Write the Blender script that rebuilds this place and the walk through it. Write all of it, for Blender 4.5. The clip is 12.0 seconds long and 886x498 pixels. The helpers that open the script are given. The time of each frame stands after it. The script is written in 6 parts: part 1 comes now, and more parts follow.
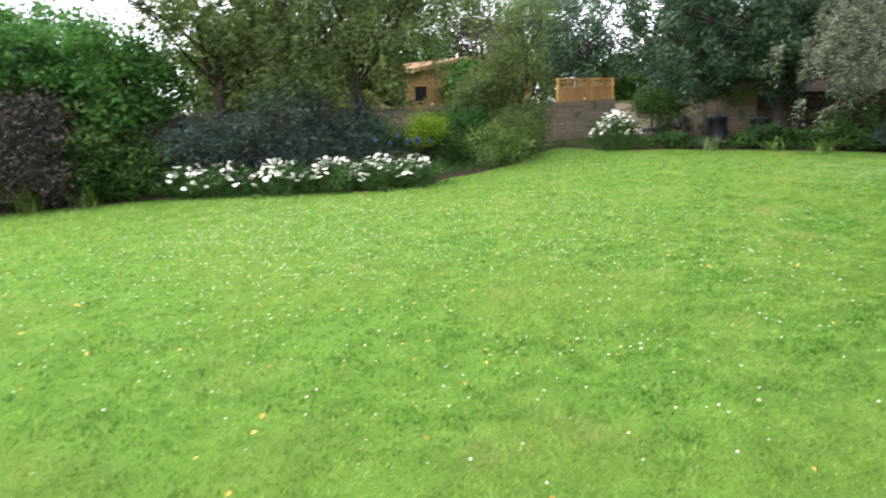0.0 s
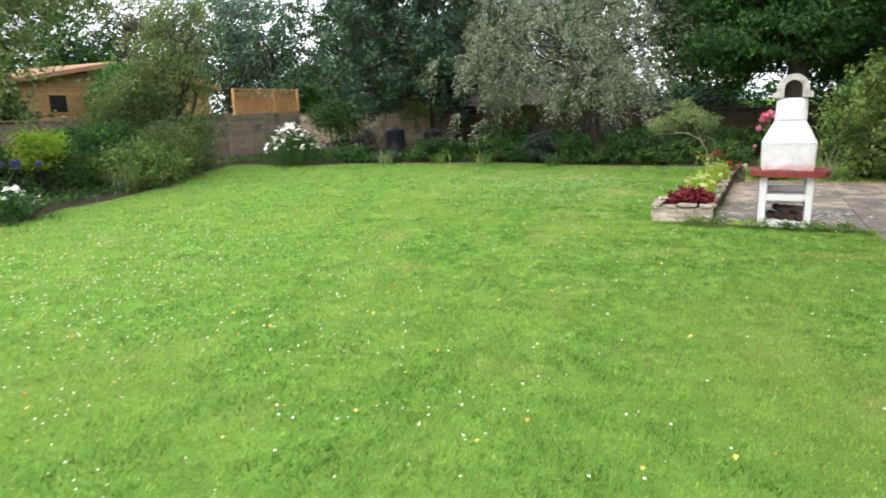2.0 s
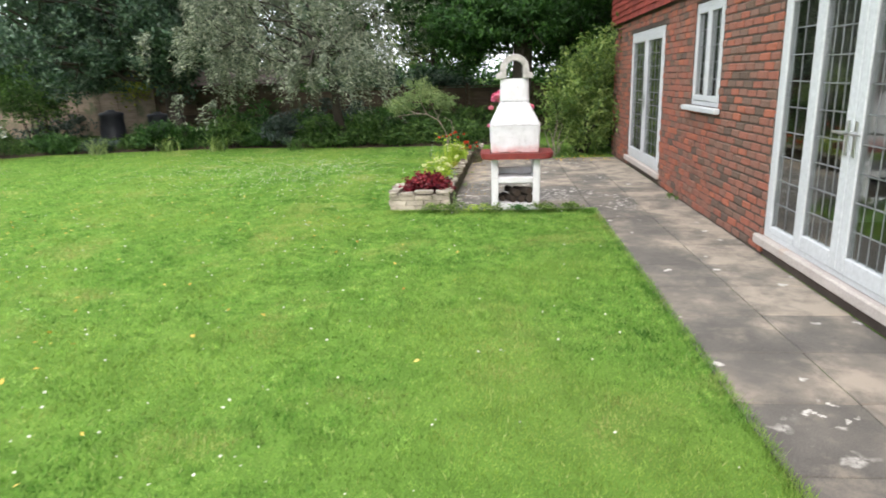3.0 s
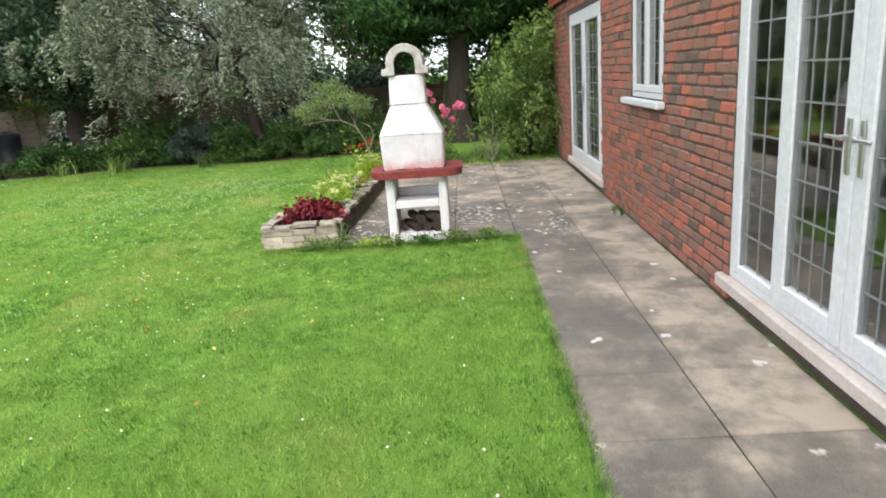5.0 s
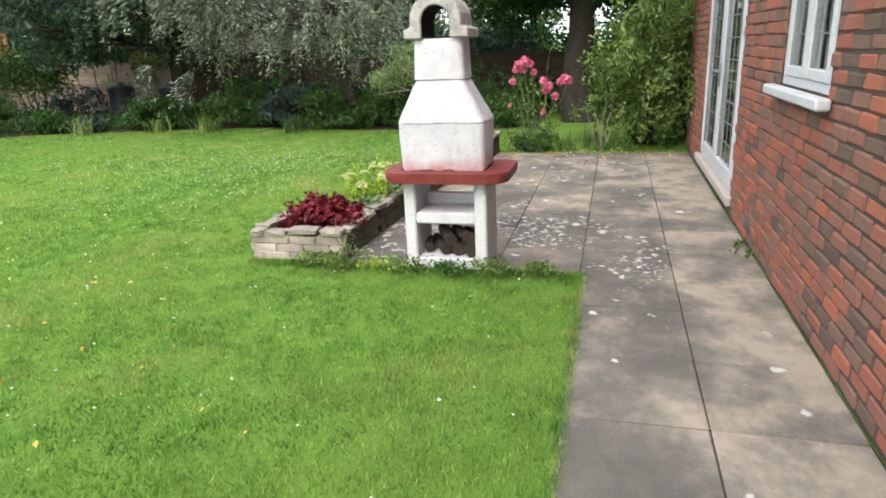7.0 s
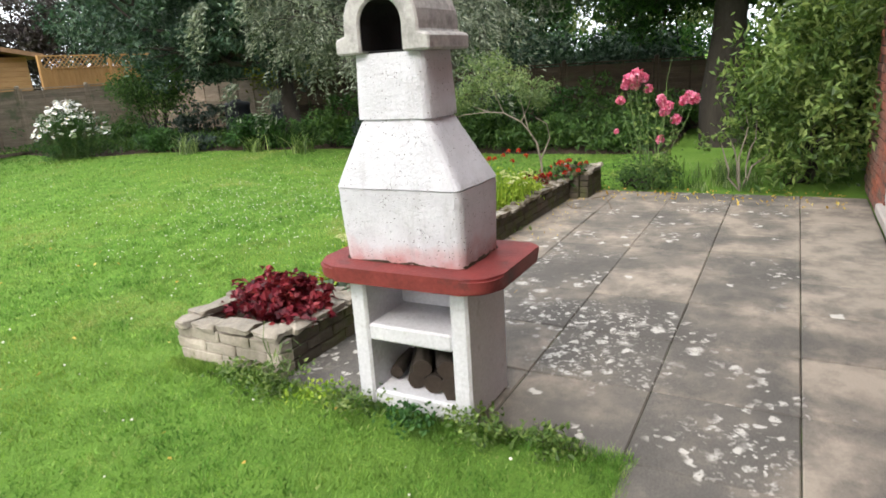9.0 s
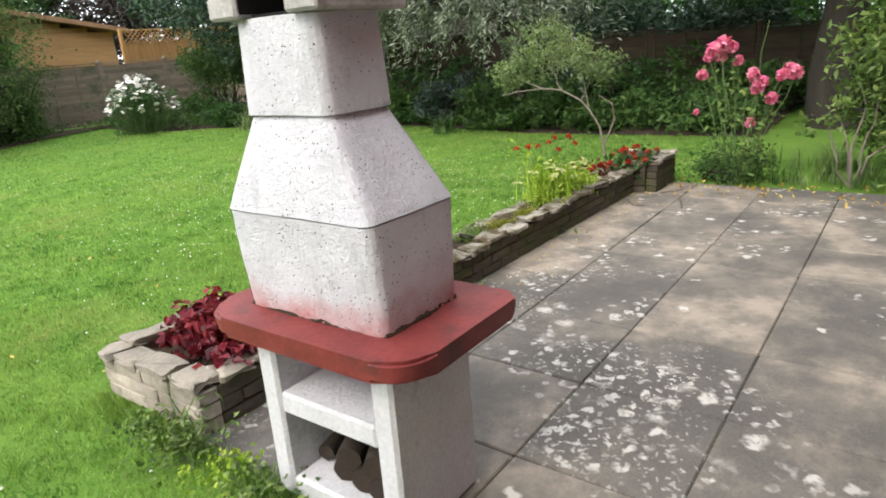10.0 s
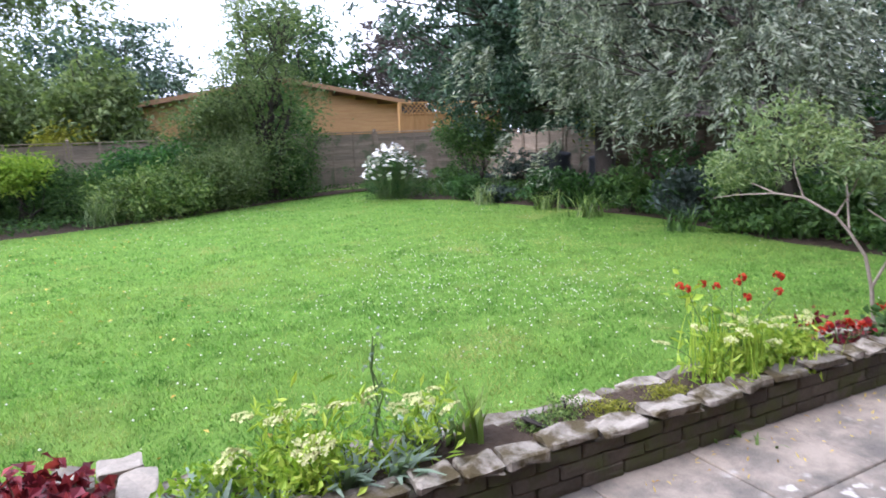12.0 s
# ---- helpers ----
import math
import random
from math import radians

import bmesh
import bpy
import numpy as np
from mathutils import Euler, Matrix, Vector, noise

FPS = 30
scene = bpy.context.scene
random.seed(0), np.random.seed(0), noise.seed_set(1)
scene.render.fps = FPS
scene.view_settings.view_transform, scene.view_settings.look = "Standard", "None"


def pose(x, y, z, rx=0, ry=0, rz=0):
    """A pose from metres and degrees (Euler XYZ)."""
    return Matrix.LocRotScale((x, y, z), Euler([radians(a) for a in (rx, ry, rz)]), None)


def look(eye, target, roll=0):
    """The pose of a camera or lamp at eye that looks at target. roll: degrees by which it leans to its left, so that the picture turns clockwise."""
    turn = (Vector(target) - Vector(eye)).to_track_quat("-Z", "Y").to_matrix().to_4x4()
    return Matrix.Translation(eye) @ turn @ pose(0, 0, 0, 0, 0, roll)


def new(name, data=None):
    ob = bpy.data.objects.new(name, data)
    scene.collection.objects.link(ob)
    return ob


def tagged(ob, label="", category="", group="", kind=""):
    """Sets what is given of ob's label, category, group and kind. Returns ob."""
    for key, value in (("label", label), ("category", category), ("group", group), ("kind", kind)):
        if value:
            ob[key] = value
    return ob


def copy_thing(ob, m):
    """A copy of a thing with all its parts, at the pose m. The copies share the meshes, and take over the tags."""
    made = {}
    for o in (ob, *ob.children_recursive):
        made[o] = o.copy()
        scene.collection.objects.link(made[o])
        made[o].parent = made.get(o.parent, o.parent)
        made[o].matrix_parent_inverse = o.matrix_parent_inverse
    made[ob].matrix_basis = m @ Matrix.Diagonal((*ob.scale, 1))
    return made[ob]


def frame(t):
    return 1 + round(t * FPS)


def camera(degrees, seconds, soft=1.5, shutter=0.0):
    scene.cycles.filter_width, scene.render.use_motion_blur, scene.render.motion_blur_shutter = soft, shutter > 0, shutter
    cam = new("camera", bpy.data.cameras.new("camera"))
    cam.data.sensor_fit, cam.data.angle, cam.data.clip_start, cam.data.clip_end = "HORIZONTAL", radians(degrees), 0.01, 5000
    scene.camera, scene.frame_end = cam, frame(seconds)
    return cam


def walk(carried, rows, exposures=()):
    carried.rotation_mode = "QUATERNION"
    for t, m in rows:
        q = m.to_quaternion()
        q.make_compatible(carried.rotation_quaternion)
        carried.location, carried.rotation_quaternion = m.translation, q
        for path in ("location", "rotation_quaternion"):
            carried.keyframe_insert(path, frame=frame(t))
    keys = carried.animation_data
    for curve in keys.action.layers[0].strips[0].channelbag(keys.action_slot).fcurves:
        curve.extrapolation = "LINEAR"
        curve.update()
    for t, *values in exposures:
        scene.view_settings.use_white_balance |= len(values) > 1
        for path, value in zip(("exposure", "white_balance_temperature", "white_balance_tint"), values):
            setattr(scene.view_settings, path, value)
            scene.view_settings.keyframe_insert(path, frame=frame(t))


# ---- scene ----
cam = camera(68.9, 12.0, soft=1.7, shutter=0.2)
PATH = [
    (0, (0.115, -0.174, 1.584), (1.387, 1.308, 1.151), -2.2),
    (0.5, (0.625, -0.207, 1.588), (2.142, 1.035, 1.196), -3.8),
    (1, (1.099, -0.323, 1.61), (2.697, 0.788, 1.147), -3.9),
    (1.5, (1.657, -0.434, 1.589), (3.324, 0.555, 1.094), 0.1),
    (2, (2.191, -0.553, 1.606), (3.95, 0.294, 1.175), -1.8),
    (2.5, (2.753, -0.682, 1.631), (4.611, -0.087, 1.189), -2.8),
    (3, (3.215, -0.715, 1.614), (5.141, -0.55, 1.101), -1.7),
    (3.1, (3.308, -0.748, 1.618), (5.236, -0.623, 1.102), -1.6),
    (4.8, (4.822, -1.384, 1.57), (6.749, -1.401, 1.034), -3.9),
    (4.9, (4.94, -1.418, 1.576), (6.858, -1.395, 1.011), -4.2),
    (5, (5.006, -1.461, 1.572), (6.934, -1.367, 1.047), -4.5),
    (5.5, (5.465, -1.658, 1.557), (7.396, -1.471, 1.072), -0.8),
    (6, (5.87, -1.887, 1.522), (7.751, -1.55, 0.932), -1.0),
    (6.5, (6.347, -2.003, 1.507), (8.23, -1.576, 0.983), -2.3),
    (6.7, (6.558, -2.035, 1.517), (8.419, -1.576, 0.949), -2.6),
    (8.3, (8.166, -2.283, 1.54), (9.958, -1.624, 0.943), -0.1),
    (8.5, (8.356, -2.335, 1.521), (10.095, -1.583, 0.882), -1.7),
    (9, (8.886, -2.372, 1.521), (10.572, -1.446, 0.972), -3.7),
    (9.5, (9.419, -2.372, 1.482), (11.07, -1.414, 0.884), -2.0),
    (10, (9.929, -2.362, 1.483), (11.446, -1.211, 0.872), -4.4),
    (10.5, (10.478, -2.293, 1.474), (11.915, -1.041, 0.867), -4.1),
    (11, (10.956, -2.243, 1.478), (12.263, -0.862, 0.857), -2.3),
    (11.5, (11.42, -2.16, 1.465), (12.58, -0.595, 1.01), -3.4),
    (12, (11.84, -2.083, 1.446), (12.755, -0.339, 1.096), -2.3),
]
walk(cam, [(t, look(eye, target, roll)) for t, eye, target, roll in PATH], [(0.0, 1.32, 6500, 10), (10.4, 1.26, 6500, 10), (11.0, 1.36, 6500, 8), (11.4, 1.38, 6200, 10), (12.0, 1.55, 5600, 22)])

# ---- world, sun, exposure ----
world = bpy.data.worlds.new("overcast_sky")
scene.world = world
world.use_nodes = True
wn = world.node_tree
sky = wn.nodes.new("ShaderNodeTexSky")
sky.sky_type, sky.sun_disc = "NISHITA", False
sky.sun_elevation, sky.sun_rotation = radians(45), radians(-87)
sky.air_density, sky.dust_density, sky.ozone_density = 1.0, 6.0, 1.0
cloud = wn.nodes.new("ShaderNodeTexNoise")
cloud.inputs["Scale"].default_value, cloud.inputs["Detail"].default_value = 2.2, 5
cramp = wn.nodes.new("ShaderNodeValToRGB")
cramp.color_ramp.elements[0].position, cramp.color_ramp.elements[0].color = 0.35, (7.0, 7.6, 8.4, 1)
cramp.color_ramp.elements[1].position, cramp.color_ramp.elements[1].color = 0.62, (11.0, 11.2, 11.3, 1)
wmix = wn.nodes.new("ShaderNodeMix")
wmix.data_type = "RGBA"
wmix.inputs[0].default_value = 0.75
bg = wn.nodes["Background"]
bg.inputs["Strength"].default_value = 0.15
wn.links.new(cloud.outputs["Fac"], cramp.inputs["Fac"])
wn.links.new(sky.outputs["Color"], wmix.inputs[6])
wn.links.new(cramp.outputs["Color"], wmix.inputs[7])
wn.links.new(wmix.outputs[2], bg.inputs["Color"])
sun_data = bpy.data.lights.new("sun", "SUN")
sun_data.energy, sun_data.angle, sun_data.color = 0.85, radians(22), (1.0, 0.96, 0.88)
sun = new("sun", sun_data)
sun.matrix_world = look((-9, 4.0, 17), (8, 3, 0))

rng = np.random.default_rng(7)


# ---- materials ----
def nodes_of(name):
    m = bpy.data.materials.new(name)
    m.use_nodes = True
    nt = m.node_tree
    return m, nt, nt.nodes["Principled BSDF"], nt.nodes["Material Output"]


def rgba(c):
    return (c[0], c[1], c[2], 1)


def noise_node(nt, vec, scale, detail=4, rough=0.55):
    n = nt.nodes.new("ShaderNodeTexNoise")
    n.inputs["Scale"].default_value, n.inputs["Detail"].default_value = scale, detail
    n.inputs["Roughness"].default_value = rough
    nt.links.new(vec, n.inputs["Vector"])
    return n.outputs["Fac"]


def ramp_node(nt, fac, stops):
    r = nt.nodes.new("ShaderNodeValToRGB")
    els = r.color_ramp.elements
    while len(els) < len(stops):
        els.new(0.5)
    for e, (p, c) in zip(els, stops):
        e.position, e.color = p, rgba(c)
    nt.links.new(fac, r.inputs["Fac"])
    return r.outputs["Color"]


def mix_node(nt, fac, a, b, mode="MIX"):
    m = nt.nodes.new("ShaderNodeMix")
    m.data_type, m.blend_type = "RGBA", mode
    for sock, v in ((m.inputs[0], fac), (m.inputs[6], a), (m.inputs[7], b)):
        if isinstance(v, (int, float)):
            sock.default_value = v
        elif isinstance(v, tuple):
            sock.default_value = rgba(v)
        else:
            nt.links.new(v, sock)
    return m.outputs[2]


def value_ramp(nt, fac, lo, hi, a=0.0, b=1.0):
    m = nt.nodes.new("ShaderNodeMapRange")
    nt.links.new(fac, m.inputs["Value"])
    for i, v in enumerate((lo, hi, a, b)):
        m.inputs[i + 1].default_value = v
    return m.outputs["Result"]


def position(nt, stretch=(1, 1, 1)):
    g = nt.nodes.new("ShaderNodeNewGeometry").outputs["Position"]
    if stretch == (1, 1, 1):
        return g
    mp = nt.nodes.new("ShaderNodeMapping")
    mp.inputs["Scale"].default_value = stretch
    nt.links.new(g, mp.inputs["Vector"])
    return mp.outputs["Vector"]


def bump(nt, bsdf, height, strength, dist=0.01):
    b = nt.nodes.new("ShaderNodeBump")
    b.inputs["Strength"].default_value, b.inputs["Distance"].default_value = strength, dist
    nt.links.new(height, b.inputs["Height"])
    nt.links.new(b.outputs["Normal"], bsdf.inputs["Normal"])


def surface(name, dark, light, big=1.5, fine=60.0, rough=0.8, relief=0.3, dist=0.004, pieces=0.0, metal=0.0,
            stretch=(1, 1, 1), stain=None, stain_scale=3.0, stain_at=(0.55, 0.65), island=False):
    """Two scales of variation, fine relief, optional stains with their own outline, and piece by piece variation."""
    m, nt, bsdf, _ = nodes_of(name)
    pos = position(nt, stretch)
    a, f = noise_node(nt, pos, big), noise_node(nt, pos, fine, 6, 0.65)
    col = ramp_node(nt, a, [(0.3, dark), (0.7, light)])
    col = mix_node(nt, 0.35, col, ramp_node(nt, f, [(0.25, tuple(0.55 * v for v in dark)), (0.75, tuple(min(1, 1.25 * v) for v in light))]))
    if pieces:
        if island:
            r = nt.nodes.new("ShaderNodeNewGeometry").outputs["Random Per Island"]
        else:
            r = nt.nodes.new("ShaderNodeObjectInfo").outputs["Random"]
        col = mix_node(nt, 1.0, col, ramp_node(nt, r, [(0.0, (1 - pieces,) * 3), (1.0, (1 + 0.25 * pieces,) * 3)]), "MULTIPLY")
    if stain:
        s = noise_node(nt, position(nt), stain_scale, 7, 0.6)
        col = mix_node(nt, value_ramp(nt, s, *stain_at), col, stain)
    nt.links.new(col, bsdf.inputs["Base Color"])
    bsdf.inputs["Roughness"].default_value, bsdf.inputs["Metallic"].default_value = rough, metal
    bsdf.inputs["Specular IOR Level"].default_value = 0.3
    if relief:
        bump(nt, bsdf, f, relief, dist)
    return m


def leaf_material(name, colours, through_light=0.35, rough=0.5, patch=1.2):
    """Foliage: leaf by leaf colour, drifting in patches, with light coming through the blades."""
    m, nt, bsdf, out = nodes_of(name)
    r = nt.nodes.new("ShaderNodeNewGeometry").outputs["Random Per Island"]
    p = noise_node(nt, position(nt), patch, 3)
    add = nt.nodes.new("ShaderNodeMath")
    add.operation = "MULTIPLY_ADD"
    nt.links.new(p, add.inputs[0])
    add.inputs[1].default_value = 0.9
    nt.links.new(value_ramp(nt, r, 0, 1, -0.3, 0.3), add.inputs[2])
    n = len(colours)
    col = ramp_node(nt, add.outputs[0], [(0.15 + 0.65 * i / max(1, n - 1), c) for i, c in enumerate(colours)])
    nt.links.new(col, bsdf.inputs["Base Color"])
    bsdf.inputs["Roughness"].default_value = rough
    bsdf.inputs["Specular IOR Level"].default_value = 0.25
    tr = nt.nodes.new("ShaderNodeBsdfTranslucent")
    nt.links.new(mix_node(nt, 1.0, col, (1.0, 1.1, 0.55), "MULTIPLY"), tr.inputs["Color"])
    mx = nt.nodes.new("ShaderNodeMixShader")
    mx.inputs["Fac"].default_value = through_light
    nt.links.new(bsdf.outputs[0], mx.inputs[1])
    nt.links.new(tr.outputs[0], mx.inputs[2])
    nt.links.new(mx.outputs[0], out.inputs["Surface"])
    return m


def lawn_material():
    m, nt, bsdf, _ = nodes_of("lawn_turf")
    pos = position(nt)
    big, mid, fine = noise_node(nt, pos, 0.45, 3), noise_node(nt, pos, 2.6, 5), noise_node(nt, pos, 90, 6, 0.7)
    col = ramp_node(nt, mid, [(0.3, (0.085, 0.175, 0.026)), (0.7, (0.18, 0.32, 0.052))])
    col = mix_node(nt, value_ramp(nt, big, 0.5, 0.75, 0, 0.5), col, (0.21, 0.265, 0.065))
    col = mix_node(nt, 0.5, col, ramp_node(nt, fine, [(0.3, (0.05, 0.115, 0.018)), (0.7, (0.2, 0.35, 0.06))]))
    nt.links.new(col, bsdf.inputs["Base Color"])
    bsdf.inputs["Roughness"].default_value = 0.9
    bsdf.inputs["Specular IOR Level"].default_value = 0.1
    bump(nt, bsdf, fine, 0.8, 0.03)
    return m


def grass_material():
    """Blades from deep green to straw, drifting in patches of several sizes."""
    m, nt, bsdf, out = nodes_of("grass_blade")
    pos = position(nt)
    r = nt.nodes.new("ShaderNodeNewGeometry").outputs["Random Per Island"]
    big, mid, small = noise_node(nt, pos, 0.5, 3), noise_node(nt, pos, 2.2, 5, 0.65), noise_node(nt, pos, 8.0, 5, 0.72)
    col = ramp_node(nt, mid, [(0.36, (0.075, 0.20, 0.028)), (0.5, (0.16, 0.33, 0.06)), (0.64, (0.30, 0.48, 0.115))])
    col = mix_node(nt, value_ramp(nt, small, 0.36, 0.54, 0.85, 0.0), col, (0.055, 0.14, 0.022))
    col = mix_node(nt, value_ramp(nt, small, 0.53, 0.66, 0.0, 0.8), col, (0.40, 0.55, 0.155))
    col = mix_node(nt, value_ramp(nt, big, 0.48, 0.64, 0, 0.6), col, (0.31, 0.40, 0.095))
    col = mix_node(nt, value_ramp(nt, noise_node(nt, pos, 0.9, 6, 0.7), 0.54, 0.66, 0, 0.75), col, (0.42, 0.41, 0.16))
    col = mix_node(nt, value_ramp(nt, r, 0.93, 0.99, 0, 0.6), col, (0.44, 0.42, 0.2))
    col = mix_node(nt, 1.0, col, ramp_node(nt, r, [(0.0, (0.5, 0.53, 0.52)), (0.85, (1.08, 1.12, 1.12))]), "MULTIPLY")
    nt.links.new(col, bsdf.inputs["Base Color"])
    bsdf.inputs["Roughness"].default_value = 0.6
    bsdf.inputs["Specular IOR Level"].default_value = 0.2
    tr = nt.nodes.new("ShaderNodeBsdfTranslucent")
    nt.links.new(mix_node(nt, 1.0, col, (1.0, 1.05, 0.6), "MULTIPLY"), tr.inputs["Color"])
    mx = nt.nodes.new("ShaderNodeMixShader")
    mx.inputs["Fac"].default_value = 0.42
    nt.links.new(bsdf.outputs[0], mx.inputs[1])
    nt.links.new(tr.outputs[0], mx.inputs[2])
    nt.links.new(mx.outputs[0], out.inputs["Surface"])
    return m


def add_node(nt, a, b, k):
    """a + k * b"""
    m = nt.nodes.new("ShaderNodeMath")
    m.operation = "MULTIPLY_ADD"
    nt.links.new(b, m.inputs[0])
    m.inputs[1].default_value = k
    nt.links.new(a, m.inputs[2])
    return m.outputs[0]


def slab_material():
    """Weathered concrete paving: grey algae film, pale worn patches, white lichen spots."""
    m, nt, bsdf, _ = nodes_of("concrete_paving")
    pos = position(nt)
    a, f = noise_node(nt, pos, 1.5, 6, 0.62), noise_node(nt, pos, 130, 5, 0.7)
    r = nt.nodes.new("ShaderNodeObjectInfo").outputs["Random"]
    sepx = nt.nodes.new("ShaderNodeSeparateXYZ")
    nt.links.new(pos, sepx.inputs[0])
    # rain off the eaves keeps the row beside the house clean; the far end of the terrace is swept bare
    wash = value_ramp(nt, add_node(nt, sepx.outputs["Y"], noise_node(nt, pos, 2.3, 5, 0.6), 0.5), -2.32, -2.16, 1, 0)
    bare = value_ramp(nt, add_node(nt, sepx.outputs["X"], noise_node(nt, pos, 0.9, 4), 3.0), 13.7, 15.1, 0, 1)
    tone = add_node(nt, value_ramp(nt, a, 0, 1, -0.04, 0.96), r, 0.15)
    tone = add_node(nt, add_node(nt, tone, wash, 0.15), bare, 0.09)
    col = ramp_node(nt, tone, [(0.42, (0.068, 0.062, 0.057)), (0.55, (0.118, 0.106, 0.094)), (0.64, (0.21, 0.18, 0.148)), (0.74, (0.39, 0.325, 0.26))])
    blot = noise_node(nt, pos, 3.5, 6, 0.65)
    col = mix_node(nt, value_ramp(nt, blot, 0.44, 0.62, 0, 0.65), col, (0.07, 0.066, 0.06))
    col = mix_node(nt, value_ramp(nt, noise_node(nt, pos, 2.1, 7, 0.7), 0.56, 0.68, 0, 0.5), col, (0.33, 0.275, 0.22))
    col = mix_node(nt, 0.3, col, ramp_node(nt, f, [(0.3, (0.045, 0.043, 0.04)), (0.7, (0.26, 0.24, 0.21))]))
    warp = nt.nodes.new("ShaderNodeMix")
    warp.data_type = "VECTOR"
    warp.inputs[0].default_value = 0.09
    wnz = nt.nodes.new("ShaderNodeTexNoise")
    wnz.inputs["Scale"].default_value = 16
    nt.links.new(pos, wnz.inputs["Vector"])
    nt.links.new(pos, warp.inputs[4])
    nt.links.new(wnz.outputs["Color"], warp.inputs[5])
    ripe = value_ramp(nt, sepx.outputs["X"], 10.5, 12.2, -0.08, 0.05)
    ripe = add_node(nt, add_node(nt, ripe, wash, -0.16), bare, -0.07)
    ripe = add_node(nt, ripe, value_ramp(nt, r, 0, 1, 0.5, -0.5), 0.1)
    for scale, lo, hi, where_scale, w0, w1 in ((7.0, 0.22, 0.36, 1.3, 0.56, 0.64), (15.0, 0.27, 0.38, 1.9, 0.53, 0.60), (30.0, 0.26, 0.36, 1.0, 0.56, 0.70)):
        v = nt.nodes.new("ShaderNodeTexVoronoi")
        v.inputs["Scale"].default_value = scale
        nt.links.new(warp.outputs[1], v.inputs["Vector"])
        both = nt.nodes.new("ShaderNodeMath")
        both.operation = "MULTIPLY"
        nt.links.new(value_ramp(nt, v.outputs["Distance"], lo, hi, 1, 0), both.inputs[0])
        nt.links.new(value_ramp(nt, add_node(nt, noise_node(nt, pos, where_scale, 4, 0.6), ripe, 1.0), w0, w1), both.inputs[1])
        worn = nt.nodes.new("ShaderNodeMath")
        worn.operation = "MULTIPLY"
        nt.links.new(both.outputs[0], worn.inputs[0])
        nt.links.new(value_ramp(nt, noise_node(nt, pos, 38, 5, 0.7), 0.36, 0.5, 0.15, 0.95), worn.inputs[1])
        col = mix_node(nt, worn.outputs[0], col, (0.5, 0.475, 0.435))
    # single round lichens, far apart
    v = nt.nodes.new("ShaderNodeTexVoronoi")
    v.inputs["Scale"].default_value = 5.5
    nt.links.new(warp.outputs[1], v.inputs["Vector"])
    pick = nt.nodes.new("ShaderNodeSeparateColor")
    nt.links.new(v.outputs["Color"], pick.inputs[0])
    one = nt.nodes.new("ShaderNodeMath")
    one.operation = "MULTIPLY"
    nt.links.new(value_ramp(nt, v.outputs["Distance"], 0.12, 0.19, 0.9, 0), one.inputs[0])
    nt.links.new(value_ramp(nt, add_node(nt, pick.outputs[0], wash, -0.25), 0.62, 0.66), one.inputs[1])
    col = mix_node(nt, one.outputs[0], col, (0.52, 0.495, 0.455))
    nt.links.new(col, bsdf.inputs["Base Color"])
    bsdf.inputs["Roughness"].default_value = 0.85
    bsdf.inputs["Specular IOR Level"].default_value = 0.3
    bump(nt, bsdf, f, 0.45, 0.005)
    return m


def brick_material(island):
    m, nt, bsdf, _ = nodes_of("red_brick_joined" if island else "red_brick")
    pos = position(nt)
    if island:
        r = nt.nodes.new("ShaderNodeNewGeometry").outputs["Random Per Island"]
    else:
        r = nt.nodes.new("ShaderNodeObjectInfo").outputs["Random"]
    col = ramp_node(nt, r, [(0.0, (0.075, 0.066, 0.058)), (0.08, (0.13, 0.10, 0.08)), (0.22, (0.21, 0.125, 0.098)), (0.52, (0.27, 0.115, 0.085)),
                            (0.82, (0.33, 0.11, 0.075)), (1.0, (0.42, 0.13, 0.075))])
    f = noise_node(nt, pos, 70, 6, 0.7)
    col = mix_node(nt, 0.3, col, ramp_node(nt, f, [(0.3, (0.08, 0.038, 0.03)), (0.7, (0.27, 0.13, 0.085))]))
    col = mix_node(nt, value_ramp(nt, noise_node(nt, pos, 9, 5), 0.54, 0.74, 0, 0.4), col, (0.13, 0.09, 0.075))
    nt.links.new(col, bsdf.inputs["Base Color"])
    bsdf.inputs["Roughness"].default_value = 0.85
    bsdf.inputs["Specular IOR Level"].default_value = 0.25
    bump(nt, bsdf, mix_node(nt, 0.5, f, noise_node(nt, pos, 22, 4)), 0.9, 0.012)
    return m


def glass_material():
    m, nt, bsdf, out = nodes_of("window_glass")
    nt.nodes.remove(bsdf)
    tr, gl = nt.nodes.new("ShaderNodeBsdfTransparent"), nt.nodes.new("ShaderNodeBsdfGlossy")
    tr.inputs["Color"].default_value = (0.82, 0.86, 0.85, 1)
    gl.inputs["Roughness"].default_value = 0.03
    fr = nt.nodes.new("ShaderNodeLayerWeight")
    fr.inputs["Blend"].default_value = 0.5
    gloss = nt.nodes.new("ShaderNodeMath")
    gloss.operation = "POWER"
    gloss.inputs[1].default_value = 2.6
    nt.links.new(fr.outputs["Facing"], gloss.inputs[0])
    gain = value_ramp(nt, gloss.outputs[0], 0.0, 1.0, 0.09, 0.95)
    mx = nt.nodes.new("ShaderNodeMixShader")
    nt.links.new(gain, mx.inputs["Fac"])
    nt.links.new(tr.outputs[0], mx.inputs[1])
    nt.links.new(gl.outputs[0], mx.inputs[2])
    nt.links.new(mx.outputs[0], out.inputs["Surface"])
    return m


